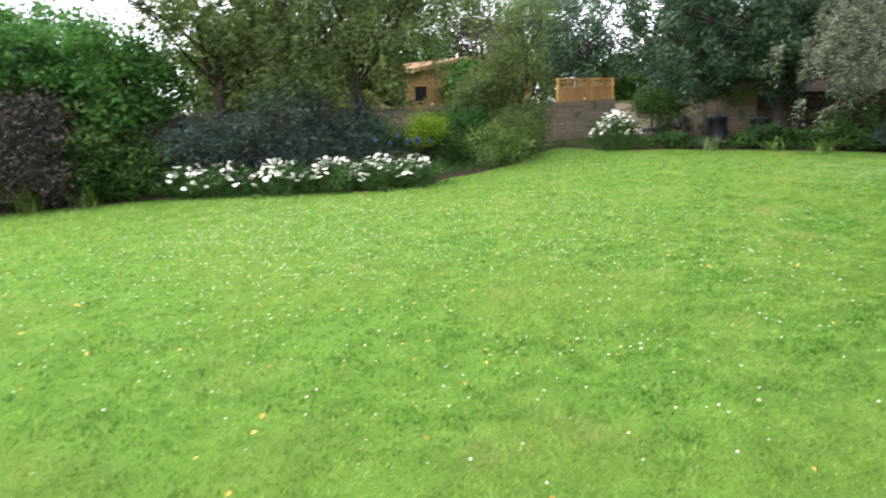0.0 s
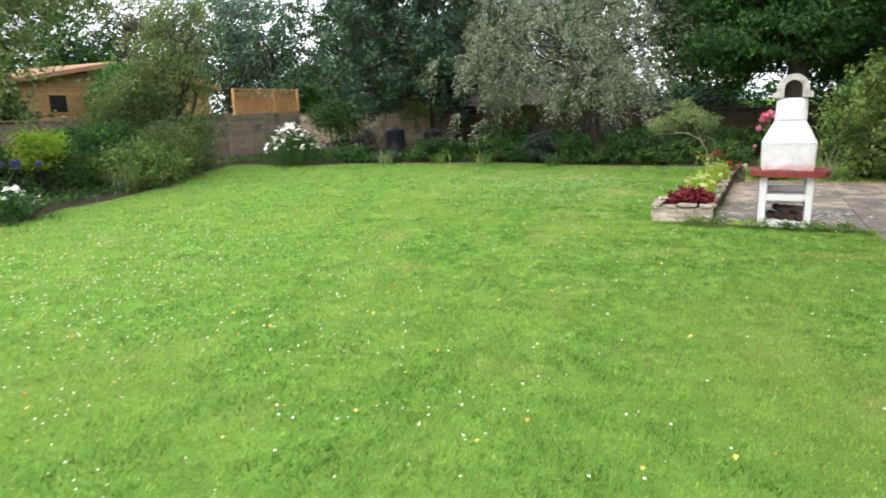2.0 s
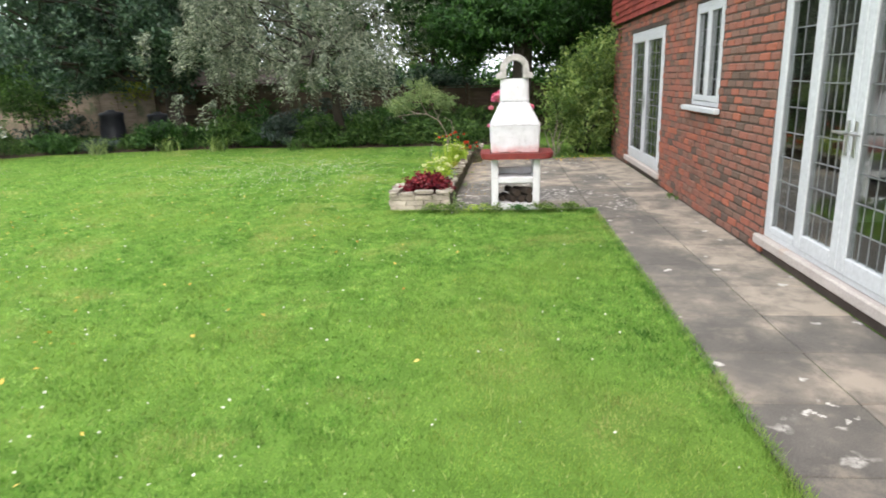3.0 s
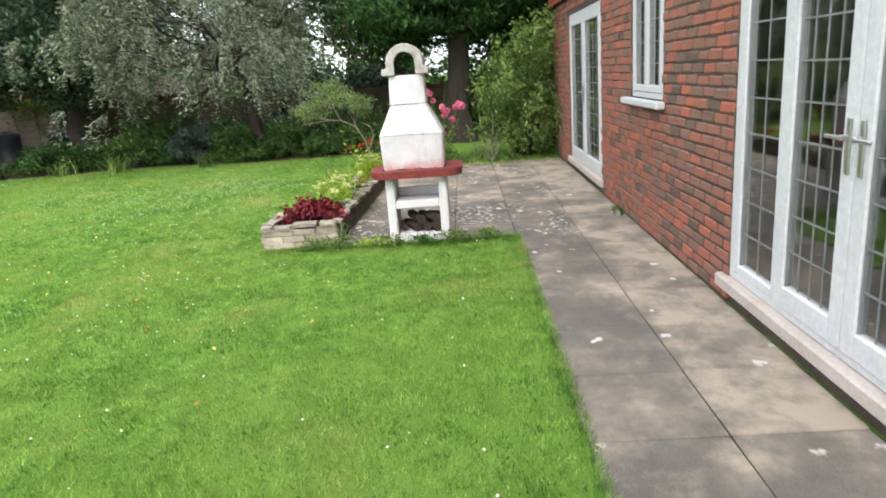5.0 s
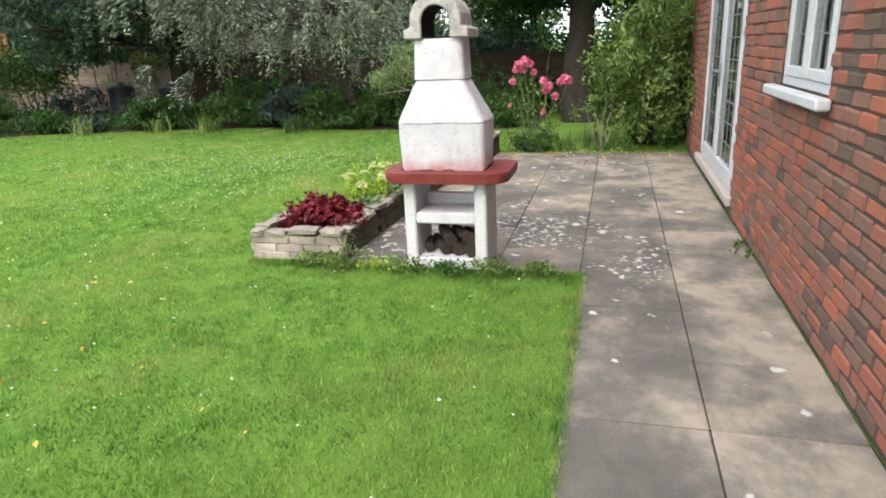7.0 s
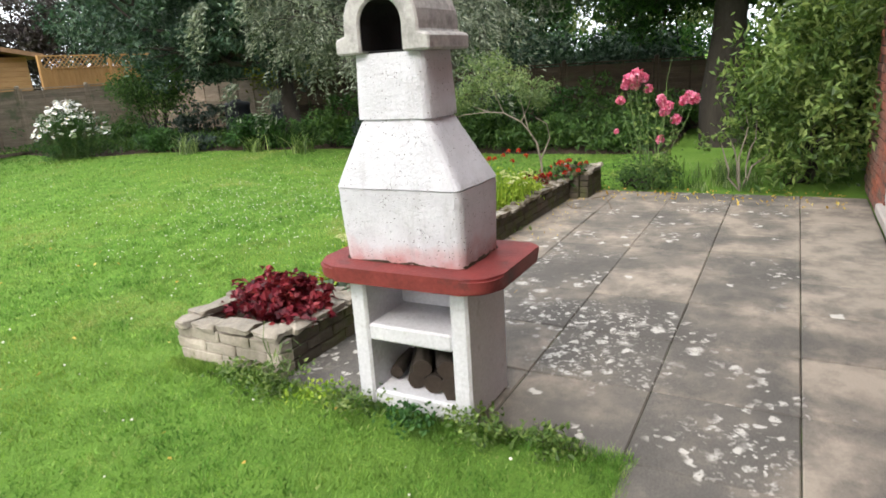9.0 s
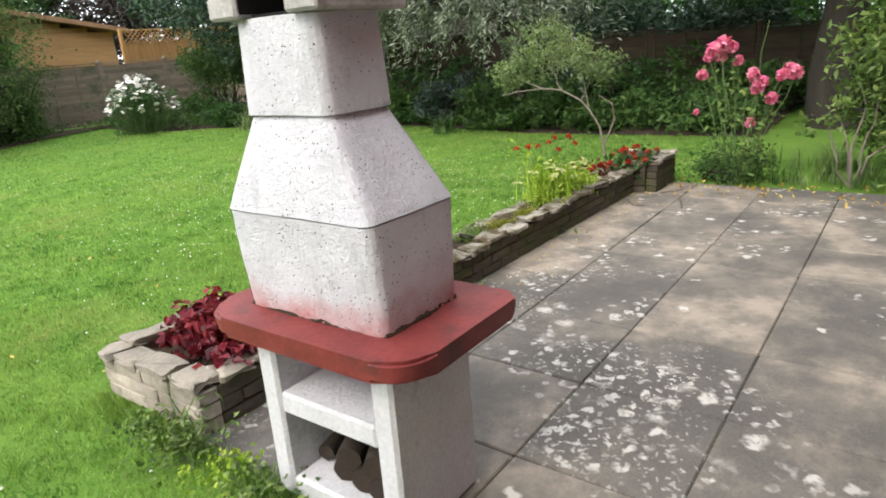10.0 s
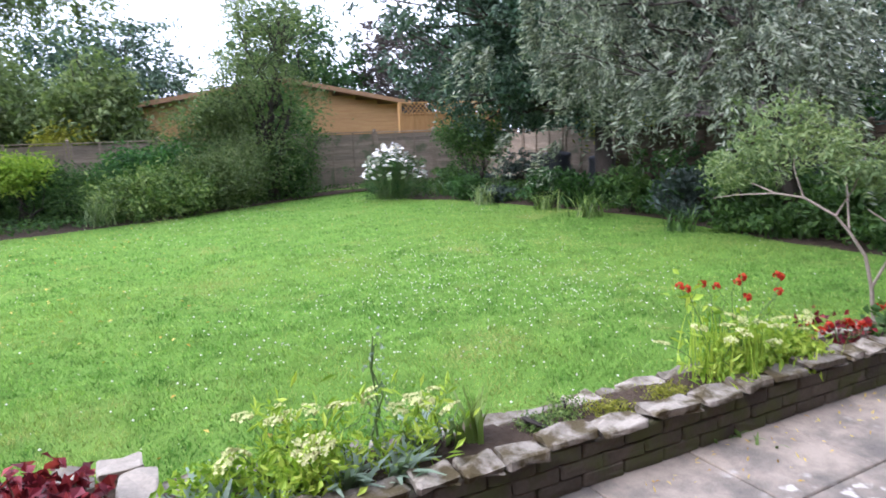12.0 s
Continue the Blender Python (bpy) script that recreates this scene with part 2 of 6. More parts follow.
def hood_material():
    """White masonry paint, grimy at the edges, with red wash bleeding up from the worktop."""
    m, nt, bsdf, _ = nodes_of("painted_barbecue_masonry")
    pos = position(nt)
    f = noise_node(nt, pos, 55, 6, 0.7)
    col = ramp_node(nt, noise_node(nt, pos, 5, 5), [(0.3, (0.50, 0.50, 0.535)), (0.6, (0.61, 0.61, 0.65))])
    sep = nt.nodes.new("ShaderNodeSeparateXYZ")
    nt.links.new(pos, sep.inputs[0])
    z = nt.nodes.new("ShaderNodeMath")
    z.operation = "MULTIPLY_ADD"
    nt.links.new(noise_node(nt, pos, 7, 4), z.inputs[0])
    z.inputs[1].default_value = -0.22
    nt.links.new(sep.outputs["Z"], z.inputs[2])
    col = mix_node(nt, value_ramp(nt, z.outputs[0], 0.60, 0.70, 0.75, 0.0), col, (0.42, 0.13, 0.11))
    grime = value_ramp(nt, noise_node(nt, pos, 16, 7, 0.7), 0.60, 0.80, 0, 0.5)
    col = mix_node(nt, grime, col, (0.23, 0.225, 0.215))
    # black broken bands along the two casting seams, strongest to the south-east
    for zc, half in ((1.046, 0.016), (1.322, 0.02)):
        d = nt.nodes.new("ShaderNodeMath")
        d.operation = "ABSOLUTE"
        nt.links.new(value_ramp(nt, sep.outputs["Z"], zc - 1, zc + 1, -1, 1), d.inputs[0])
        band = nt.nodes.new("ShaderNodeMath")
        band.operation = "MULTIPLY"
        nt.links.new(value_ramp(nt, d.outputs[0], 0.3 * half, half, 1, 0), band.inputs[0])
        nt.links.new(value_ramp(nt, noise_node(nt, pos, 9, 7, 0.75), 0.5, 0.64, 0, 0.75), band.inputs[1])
        se_band = nt.nodes.new("ShaderNodeMath")
        se_band.operation = "MULTIPLY"
        nt.links.new(band.outputs[0], se_band.inputs[0])
        nt.links.new(value_ramp(nt, add_node(nt, sep.outputs["X"], sep.outputs["Y"], -1.0), 12.28, 12.5, 0.25, 1.0), se_band.inputs[1])
        col = mix_node(nt, se_band.outputs[0], col, (0.1, 0.1, 0.095))
    streak = value_ramp(nt, noise_node(nt, position(nt, (9, 9, 1.6)), 1.2, 6, 0.7), 0.56, 0.7, 0, 0.4)
    col = mix_node(nt, streak, col, (0.33, 0.33, 0.34))
    v = nt.nodes.new("ShaderNodeTexVoronoi")
    v.inputs["Scale"].default_value = 62
    nt.links.new(pos, v.inputs["Vector"])
    pits = nt.nodes.new("ShaderNodeMath")
    pits.operation = "MULTIPLY"
    nt.links.new(value_ramp(nt, v.outputs["Distance"], 0.12, 0.20, 1, 0), pits.inputs[0])
    nt.links.new(value_ramp(nt, noise_node(nt, pos, 9, 4), 0.42, 0.54), pits.inputs[1])
    col = mix_node(nt, pits.outputs[0], col, (0.12, 0.115, 0.11))
    nt.links.new(col, bsdf.inputs["Base Color"])
    bsdf.inputs["Roughness"].default_value = 0.8
    bsdf.inputs["Specular IOR Level"].default_value = 0.25
    bump(nt, bsdf, mix_node(nt, pits.outputs[0], f, (0.0, 0.0, 0.0)), 1.0, 0.011)
    return m


LAWN, SLAB = lawn_material(), slab_material()
BRICK, BRICK_JOINED = brick_material(False), brick_material(True)
GLASS, HOOD = glass_material(), hood_material()
MORTAR = surface("mortar", (0.05, 0.038, 0.032), (0.10, 0.078, 0.065), 3, 90, 0.95, 0.5)
SOIL = surface("soil", (0.035, 0.024, 0.016), (0.075, 0.052, 0.034), 4, 45, 1.0, 1.0, 0.03)
SAND = surface("joint_sand", (0.03, 0.028, 0.022), (0.06, 0.055, 0.04), 3, 60, 1.0, 0.6, 0.01, stain=(0.05, 0.075, 0.02))
WHITE_FRAME = surface("white_window_frame", (0.5, 0.51, 0.525), (0.58, 0.59, 0.61), 2, 30, 0.4, 0.05)
SILL_PAINT = surface("painted_sill", (0.36, 0.315, 0.285), (0.48, 0.43, 0.40), 3, 50, 0.7, 0.25, stain=(0.42, 0.32, 0.26), stain_scale=5, stain_at=(0.6, 0.72))
LEAD = surface("lead_strip", (0.22, 0.23, 0.24), (0.34, 0.35, 0.36), 6, 60, 0.5, 0.1, metal=0.6)
STEEL = surface("satin_steel", (0.5, 0.5, 0.5), (0.62, 0.62, 0.62), 6, 90, 0.3, 0.05, metal=1.0)
TILE = surface("hung_clay_tile", (0.18, 0.032, 0.024), (0.27, 0.05, 0.035), 2, 60, 0.8, 0.3, pieces=0.35)
TILE_JOINED = surface("hung_clay_tile_joined", (0.18, 0.032, 0.024), (0.27, 0.05, 0.035), 2, 60, 0.8, 0.3, pieces=0.35, island=True)
ROOF = surface("roof_clay", (0.16, 0.06, 0.045), (0.26, 0.10, 0.07), 2, 40, 0.9, 0.4, pieces=0.3, island=True)
ROOM = surface("room_plaster", (0.34, 0.33, 0.31), (0.42, 0.41, 0.39), 1, 30, 0.9, 0.05)
CARPET = surface("room_carpet", (0.13, 0.11, 0.09), (0.2, 0.17, 0.14), 2, 120, 1.0, 0.4)
WHITE_PAINT = surface("white_masonry_paint", (0.5, 0.5, 0.525), (0.6, 0.6, 0.63), 5, 60, 0.8, 0.7, 0.008, stain=(0.26, 0.24, 0.225), stain_scale=11, stain_at=(0.6, 0.82))
RED_PAINT = surface("red_worktop_paint", (0.105, 0.02, 0.02), (0.23, 0.045, 0.042), 7, 55, 0.5, 0.5, 0.005, stain=(0.075, 0.03, 0.028), stain_scale=6, stain_at=(0.56, 0.7))
CAP_STONE = surface("grey_cowl_concrete", (0.24, 0.235, 0.22), (0.47, 0.455, 0.44), 9, 60, 0.9, 0.6, 0.006, stain=(0.2, 0.2, 0.19), stain_scale=14, stain_at=(0.52, 0.68))
SOOT = surface("soot", (0.008, 0.008, 0.008), (0.02, 0.02, 0.02), 8, 60, 1.0, 0.3)
BARK_LOG = surface("log_bark", (0.022, 0.017, 0.014), (0.055, 0.042, 0.034), 10, 60, 0.95, 0.8, 0.01, pieces=0.3)
LOG_END = surface("log_end", (0.02, 0.015, 0.012), (0.05, 0.036, 0.027), 12, 80, 0.9, 0.4)
WALL_STONE = surface("cream_walling_block", (0.28, 0.245, 0.2), (0.46, 0.41, 0.345), 4, 50, 0.9, 0.6, 0.008, pieces=0.3, stain=(0.16, 0.15, 0.11), stain_scale=5, stain_at=(0.52, 0.7))
MOSS_STONE = surface("mossy_walling_block", (0.055, 0.047, 0.036), (0.12, 0.10, 0.075), 4, 50, 0.95, 0.7, 0.01, pieces=0.35, stain=(0.07, 0.075, 0.03), stain_scale=6, stain_at=(0.45, 0.62))
COPING = surface("worn_coping_stone", (0.19, 0.17, 0.14), (0.40, 0.36, 0.30), 6, 50, 0.95, 0.7, 0.01, pieces=0.5, stain=(0.07, 0.055, 0.026), stain_scale=8, stain_at=(0.44, 0.58))
FENCE = surface("weathered_fence_board", (0.17, 0.135, 0.10), (0.31, 0.255, 0.195), 3, 40, 0.9, 0.5, 0.004, pieces=0.3, stretch=(1, 1, 7), stain=(0.11, 0.12, 0.07), stain_scale=2.0)
PALE_COPING = surface("cream_coping_stone", (0.20, 0.18, 0.15), (0.36, 0.32, 0.265), 6, 50, 0.95, 0.7, 0.01, pieces=0.25, stain=(0.16, 0.14, 0.10), stain_scale=9, stain_at=(0.56, 0.7))
# brown stain, deepened to hold the shade under the east trees
FENCE_SHADED = surface("brown_stained_board_with_shade", (0.05, 0.038, 0.027), (0.10, 0.075, 0.053), 3, 40, 0.9, 0.5, 0.004, pieces=0.3, stretch=(1, 1, 7), stain=(0.06, 0.07, 0.035), stain_scale=2.0)
FENCE_NEW = surface("orange_new_timber", (0.32, 0.17, 0.06), (0.45, 0.26, 0.10), 2, 40, 0.8, 0.3, pieces=0.15, stretch=(5, 5, 1))
CABIN = surface("honey_cabin_boards", (0.34, 0.19, 0.08), (0.46, 0.28, 0.13), 2, 40, 0.75, 0.25, pieces=0.12, stretch=(1, 1, 6))
ROOF_FELT = surface("brown_roof_edge", (0.20, 0.11, 0.06), (0.3, 0.18, 0.1), 3, 50, 0.9, 0.3)
SHED_FELT = surface("dark_shed_felt", (0.07, 0.05, 0.045), (0.11, 0.082, 0.072), 3, 50, 0.9, 0.3)
BIN_PLASTIC = surface("black_bin_plastic", (0.012, 0.014, 0.018), (0.03, 0.034, 0.042), 5, 50, 0.5, 0.2)
BARK = surface("tree_bark", (0.02, 0.016, 0.013), (0.05, 0.043, 0.035), 5, 35, 0.95, 0.9, 0.02, stretch=(1, 1, 0.3))
PALE_BARK = surface("pale_twig_bark", (0.13, 0.11, 0.09), (0.27, 0.23, 0.19), 5, 40, 0.9, 0.6, 0.01)
LEAF_OAK = leaf_material("dark_evergreen_leaf", [(0.015, 0.036, 0.023), (0.042, 0.084, 0.05), (0.12, 0.18, 0.12)], 0.18, 0.4, 3.5)
LEAF_SILVER = leaf_material("silver_leaf", [(0.055, 0.072, 0.05), (0.16, 0.19, 0.145), (0.38, 0.41, 0.335)], 0.32, 0.6, 4.5)
LEAF_CONIFER = leaf_material("conifer_spray", [(0.010, 0.032, 0.009), (0.024, 0.07, 0.016), (0.06, 0.14, 0.028)], 0.18, 0.5, 1.6)
LEAF_SHRUB = leaf_material("shrub_leaf", [(0.045, 0.09, 0.02), (0.11, 0.18, 0.042), (0.27, 0.35, 0.11)], 0.3, 0.4, 2.5)
LEAF_GREY = leaf_material("grey_green_leaf", [(0.09, 0.135, 0.058), (0.155, 0.22, 0.09), (0.27, 0.33, 0.15)], 0.35)
LEAF_MAPLE = leaf_material("bright_green_leaf", [(0.025, 0.075, 0.02), (0.05, 0.14, 0.035), (0.12, 0.24, 0.06)], 0.4)
LEAF_WEEP = leaf_material("feathery_olive_leaf", [(0.055, 0.085, 0.03), (0.115, 0.165, 0.06), (0.22, 0.27, 0.12)], 0.4)
LEAF_BLUE = leaf_material("blue_grey_leaf", [(0.02, 0.036, 0.03), (0.045, 0.07, 0.06), (0.085, 0.115, 0.10)], 0.2)
LEAF_PURPLE = leaf_material("purple_leaf", [(0.03, 0.024, 0.026), (0.065, 0.05, 0.05), (0.11, 0.10, 0.09)], 0.2)
LEAF_LIME = leaf_material("lime_leaf", [(0.14, 0.25, 0.025), (0.29, 0.42, 0.045), (0.44, 0.52, 0.09)], 0.4)
LEAF_GOLD = leaf_material("golden_leaf", [(0.13, 0.15, 0.02), (0.24, 0.25, 0.03), (0.34, 0.34, 0.06)], 0.4)
LEAF_BED = leaf_material("border_leaf", [(0.025, 0.06, 0.015), (0.055, 0.115, 0.03), (0.11, 0.19, 0.05)], 0.35)
LEAF_DAISY = leaf_material("daisy_leaf", [(0.02, 0.055, 0.016), (0.04, 0.10, 0.026), (0.07, 0.15, 0.04)], 0.3)
LEAF_RED = leaf_material("crimson_leaf", [(0.05, 0.006, 0.012), (0.16, 0.014, 0.026), (0.32, 0.05, 0.06)], 0.3, 0.4, 6)
LEAF_SAGE = leaf_material("sage_leaf", [(0.12, 0.18, 0.13), (0.2, 0.27, 0.2), (0.3, 0.37, 0.29)], 0.3)
GRASS_BLADE = grass_material()
PETAL_WHITE = surface("white_petal", (0.74, 0.74, 0.73), (0.82, 0.82, 0.81), 20, 90, 0.7, 0)
PETAL_YELLOW = surface("yellow_disc", (0.5, 0.33, 0.02), (0.7, 0.5, 0.05), 30, 120, 0.9, 0)
PETAL_CREAM = surface("cream_flower_head", (0.42, 0.45, 0.17), (0.58, 0.6, 0.3), 30, 200, 0.9, 0.4)
CLOVER = surface("clover_head", (0.5, 0.5, 0.4), (0.68, 0.68, 0.6), 30, 200, 0.9, 0.2)
PETAL_PINK = leaf_material("pink_petal", [(0.58, 0.08, 0.2), (0.72, 0.19, 0.34), (0.8, 0.42, 0.54)], 0.3, 0.6, 8)
PETAL_RED = leaf_material("scarlet_petal", [(0.32, 0.015, 0.01), (0.45, 0.03, 0.012), (0.52, 0.07, 0.025)], 0.3, 0.6, 8)
PETAL_BLUE = leaf_material("blue_petal", [(0.06, 0.07, 0.19), (0.11, 0.12, 0.29), (0.18, 0.2, 0.38)], 0.3, 0.6, 8)
DRY_LEAF = leaf_material("fallen_leaf", [(0.35, 0.2, 0.04), (0.55, 0.38, 0.08), (0.62, 0.5, 0.16)], 0.2, 0.7, 8)
STEM = surface("green_stem", (0.06, 0.11, 0.03), (0.12, 0.18, 0.06), 8, 60, 0.7, 0)
TWIG = surface("dry_twig", (0.08, 0.055, 0.035), (0.16, 0.11, 0.07), 8, 60, 0.9, 0)


# ---- mesh helpers ----
def mesh_arrays(name, verts, quads, smooth=False):
    """A mesh from arrays of vertices and of faces with an equal number of corners."""
    verts, quads = np.asarray(verts, np.float32), np.asarray(quads, np.int32)
    n, k = quads.shape
    me = bpy.data.meshes.new(name)
    me.vertices.add(len(verts))
    me.vertices.foreach_set("co", verts.ravel())
    me.loops.add(n * k)
    me.loops.foreach_set("vertex_index", quads.ravel())
    me.polygons.add(n)
    me.polygons.foreach_set("loop_start", np.arange(0, n * k, k, dtype=np.int32))
    me.polygons.foreach_set("loop_total", np.full(n, k, np.int32))
    me.polygons.foreach_set("use_smooth", np.full(n, smooth))
    me.update(calc_edges=True)
    return me


def link_mesh(name, me, material, parent=None, label=""):
    if material and not me.materials:
        me.materials.append(material)
    ob = new(name, me)
    if parent:
        ob.parent = parent
    if label:
        tagged(ob, label)
    return ob


def part(name, bm, material, parent=None, label="", smooth=False):
    me = bpy.data.meshes.new(name)
    for f in bm.faces:
        f.smooth = smooth
    if smooth:
        for ed in bm.edges:
            ed.smooth = ed.calc_face_angle(0) < 0.7
    bm.to_mesh(me)
    bm.free()
    return link_mesh(name, me, material, parent, label)


def box(bm, x0, y0, z0, x1, y1, z1, bevel=0.0, jitter=0.0):
    r = bmesh.ops.create_cube(bm, size=1)
    for v in r["verts"]:
        v.co = Vector(((x0 + x1) / 2 + v.co.x * (x1 - x0), (y0 + y1) / 2 + v.co.y * (y1 - y0), (z0 + z1) / 2 + v.co.z * (z1 - z0)))
        if jitter:
            v.co += Vector([random.uniform(-jitter, jitter) for _ in range(3)])
    if bevel:
        edges = list({e for v in r["verts"] for e in v.link_edges})
        bmesh.ops.bevel(bm, geom=edges, offset=bevel, segments=1, affect="EDGES")
    return bm


def box_bm(*a, **k):
    return box(bmesh.new(), *a, **k)


def box_mesh(name, sx, sy, sz, bevel, jitter=0.0):
    """A bevelled block round its own middle, to be shared by alike pieces."""
    bm = box_bm(-sx / 2, -sy / 2, -sz / 2, sx / 2, sy / 2, sz / 2, bevel=bevel, jitter=jitter)
    me = bpy.data.meshes.new(name)
    bm.to_mesh(me)
    bm.free()
    return me


def tube_arrays(points, radii, sides=7):
    """Vertices and quads of a tapering tube along points."""
    pts = np.asarray(points, float)
    k = len(pts)
    tang = np.gradient(pts, axis=0)
    tang /= np.linalg.norm(tang, axis=1)[:, None] + 1e-9
    ref = np.where(np.abs(tang[:, 2:3]) > 0.9, np.array([[1.0, 0, 0]]), np.array([[0, 0, 1.0]]))
    u = np.cross(tang, ref)
    u /= np.linalg.norm(u, axis=1)[:, None] + 1e-9
    w = np.cross(tang, u)
    a = np.linspace(0, 2 * np.pi, sides, endpoint=False)
    r = np.asarray(radii, float)[:, None, None]
    v = pts[:, None, :] + r * (np.cos(a)[None, :, None] * u[:, None, :] + np.sin(a)[None, :, None] * w[:, None, :])
    i, j = np.meshgrid(np.arange(k - 1), np.arange(sides), indexing="ij")
    q = np.stack([i * sides + j, i * sides + (j + 1) % sides, (i + 1) * sides + (j + 1) % sides, (i + 1) * sides + j], -1).reshape(-1, 4)
    return v.reshape(-1, 3), q


def join_arrays(chunks):
    vs, qs, off = [], [], 0
    for v, q in chunks:
        vs.append(v)
        qs.append(q + off)
        off += len(v)
    return np.concatenate(vs), np.concatenate(qs)


def wander(p0, p1, n, amount, sag=0.0):
    """A crooked line from p0 to p1."""
    t = np.linspace(0, 1, n)[:, None]
    p = np.asarray(p0) * (1 - t) + np.asarray(p1) * t
    p[1:-1] += rng.normal(0, amount, (n - 2, 3))
    p[:, 2] -= sag * (4 * t[:, 0] * (1 - t[:, 0]))
    return p


def leaf_arrays(centres, length, width, up=0.3, along=None, droop=0.0):
    """A folded four-cornered leaf at every centre, pointing anywhere or roughly along the given ways."""
    c = np.asarray(centres, float)
    n = len(c)
    d = rng.normal(0, 1, (n, 3)) if along is None else np.asarray(along) + rng.normal(0, 0.45, (n, 3))
    d[:, 2] -= droop
    d /= np.linalg.norm(d, axis=1)[:, None] + 1e-9
    nor = rng.normal(0, 1, (n, 3)) + np.array([0, 0, up * 3])
    s = np.cross(d, nor)
    s /= np.linalg.norm(s, axis=1)[:, None] + 1e-9
    nor = np.cross(s, d)
    size = rng.uniform(0.65, 1.3, (n, 1))
    l, w = length * size, width * size
    base, tip = c - d * l * 0.5, c + d * l * 0.5 - nor * l * 0.08
    mid = c + nor * w * 0.16
    v = np.stack([base, mid + s * w * 0.5, tip, mid - s * w * 0.5], 1).reshape(-1, 3)
    return v, np.arange(4 * n).reshape(n, 4)


def blob_points(centre, radii, n, shell=0.55, lumps=5, rough=0.35):
    """Points through an uneven crown, thicker towards its outside."""
    d = rng.normal(0, 1, (n, 3))
    d /= np.linalg.norm(d, axis=1)[:, None]
    ph = rng.uniform(0, 6.28, (lumps, 3))
    fr = rng.uniform(1.5, 4.5, (lumps, 3))
    w = np.ones(n)
    for i in range(lumps):
        w += rough / lumps * 2.2 * np.sin(d @ fr[i] * 1.6 + ph[i, 0]) * np.cos(d @ fr[i][::-1] + ph[i, 1])
    r = (shell + (1 - shell) * rng.uniform(0, 1, n) ** 0.6) * w
    return np.asarray(centre) + d * r[:, None] * np.asarray(radii)


def clump_leaves(centres, per, spread, length, width, up=0.3, droop=0.0):
    c = np.repeat(np.asarray(centres), per, axis=0)
    p = c + rng.normal(0, 1, c.shape) * np.asarray(spread)
    return leaf_arrays(p, length, width, up, None, droop)


def foliage(name, arrays, material, parent, label=""):
    v, q = arrays
    return link_mesh(name, mesh_arrays(name, v, q), material, parent, label)


def base_empty(name, x, y, z=0.0):
    e = new(name)
    e.empty_display_size = 0.1
    e.location = (x, y, z)
    return e


def local(e, pts):
    return np.asarray(pts, float) - np.array(e.location)


def tree(name, x, y, trunk_r, trunk_top, crown, clumps, per, spread, leaf, mats, label, category="tree", lean=(0, 0), droop=0.0,
         limbs=14, shell=0.5, rough=0.35, up=0.3, stems=1, group=""):
    """Tapered trunk, forking limbs that reach into the crown, and a crown of many leaves gathered in clumps.
    crown: list of (centre offset x, y, z, radius x, y, z)."""
    e = base_empty(name, x, y)
    chunks = []
    for s in range(stems):
        off = np.array([0, 0, -0.05]) if stems == 1 else np.array([*rng.normal(0, 0.16, 2), -0.05])
        top = np.array([lean[0], lean[1], trunk_top]) + (0 if stems == 1 else rng.normal(0, 0.3, 3))
        line = wander(off, top, 7, trunk_r * 0.35)
        rad = trunk_r * np.array([1.45, 1.05, 0.95, 0.88, 0.8, 0.7, 0.55]) / (1 if stems == 1 else 1.6)
        chunks.append(tube_arrays(line, rad, 10))
    trunk = link_mesh("trunk", mesh_arrays("trunk", *join_arrays(chunks), smooth=True), mats[0], e)
    cents = []
    total = sum(c[3] * c[4] * c[5] for c in crown)
    for cx, cy, cz, rx, ry, rz in crown:
        n = max(6, int(clumps * rx * ry * rz / total))
        pts = blob_points((cx, cy, cz), (rx, ry, rz), n, shell, rough=rough)
        pts = pts[pts[:, 2] > 0.08]
        cents.append(pts)
        m = max(2, int(limbs * rx * ry * rz / total))
        for p in pts[:m]:
            start = np.array([lean[0], lean[1], trunk_top]) * rng.uniform(0.62, 1.0)
            limb_chunks = [tube_arrays(wander(start, p, 6, 0.10 * np.linalg.norm(p - start) ** 0.5), trunk_r * np.linspace(0.42, 0.06, 6), 6)]
            for b in range(3):
                q = p + rng.normal(0, 0.35, 3) * np.array([rx, ry, rz])
                limb_chunks.append(tube_arrays(wander(start * 0.35 + p * 0.65, q, 5, 0.06), trunk_r * np.linspace(0.16, 0.03, 5), 4))
            link_mesh("limb", mesh_arrays("limb", *join_arrays(limb_chunks), smooth=True), mats[0], e)
    cents = np.concatenate(cents)
    foliage("crown", clump_leaves(cents, per, spread, leaf[0], leaf[1], up, droop), mats[1], e)
    return tagged(e, label, category, group)


def shrub(name, x, y, radii, clumps, per, spread, leaf, mat, label, up=0.3, droop=0.0, lift=0.0, twigs=9, category="shrub", rough=0.35, group=""):
    """Several stems from one foot, and leaves down to near the ground."""
    e = base_empty(name, x, y)
    rx, ry, rz = radii
    pts = blob_points((0, 0, rz * 0.92 + lift), radii, clumps, 0.45, rough=rough)
    pts = pts[pts[:, 2] > 0.06]
    for p in pts[:twigs]:
        link_mesh("stem", mesh_arrays("stem", *tube_arrays(wander((*rng.normal(0, 0.06, 2), -0.03), p, 6, 0.05), np.linspace(0.022, 0.006, 6), 5), smooth=True), BARK, e)
    foliage("foliage", clump_leaves(pts, per, spread, leaf[0], leaf[1], up, droop), mat, e)
    return tagged(e, label, category, group)


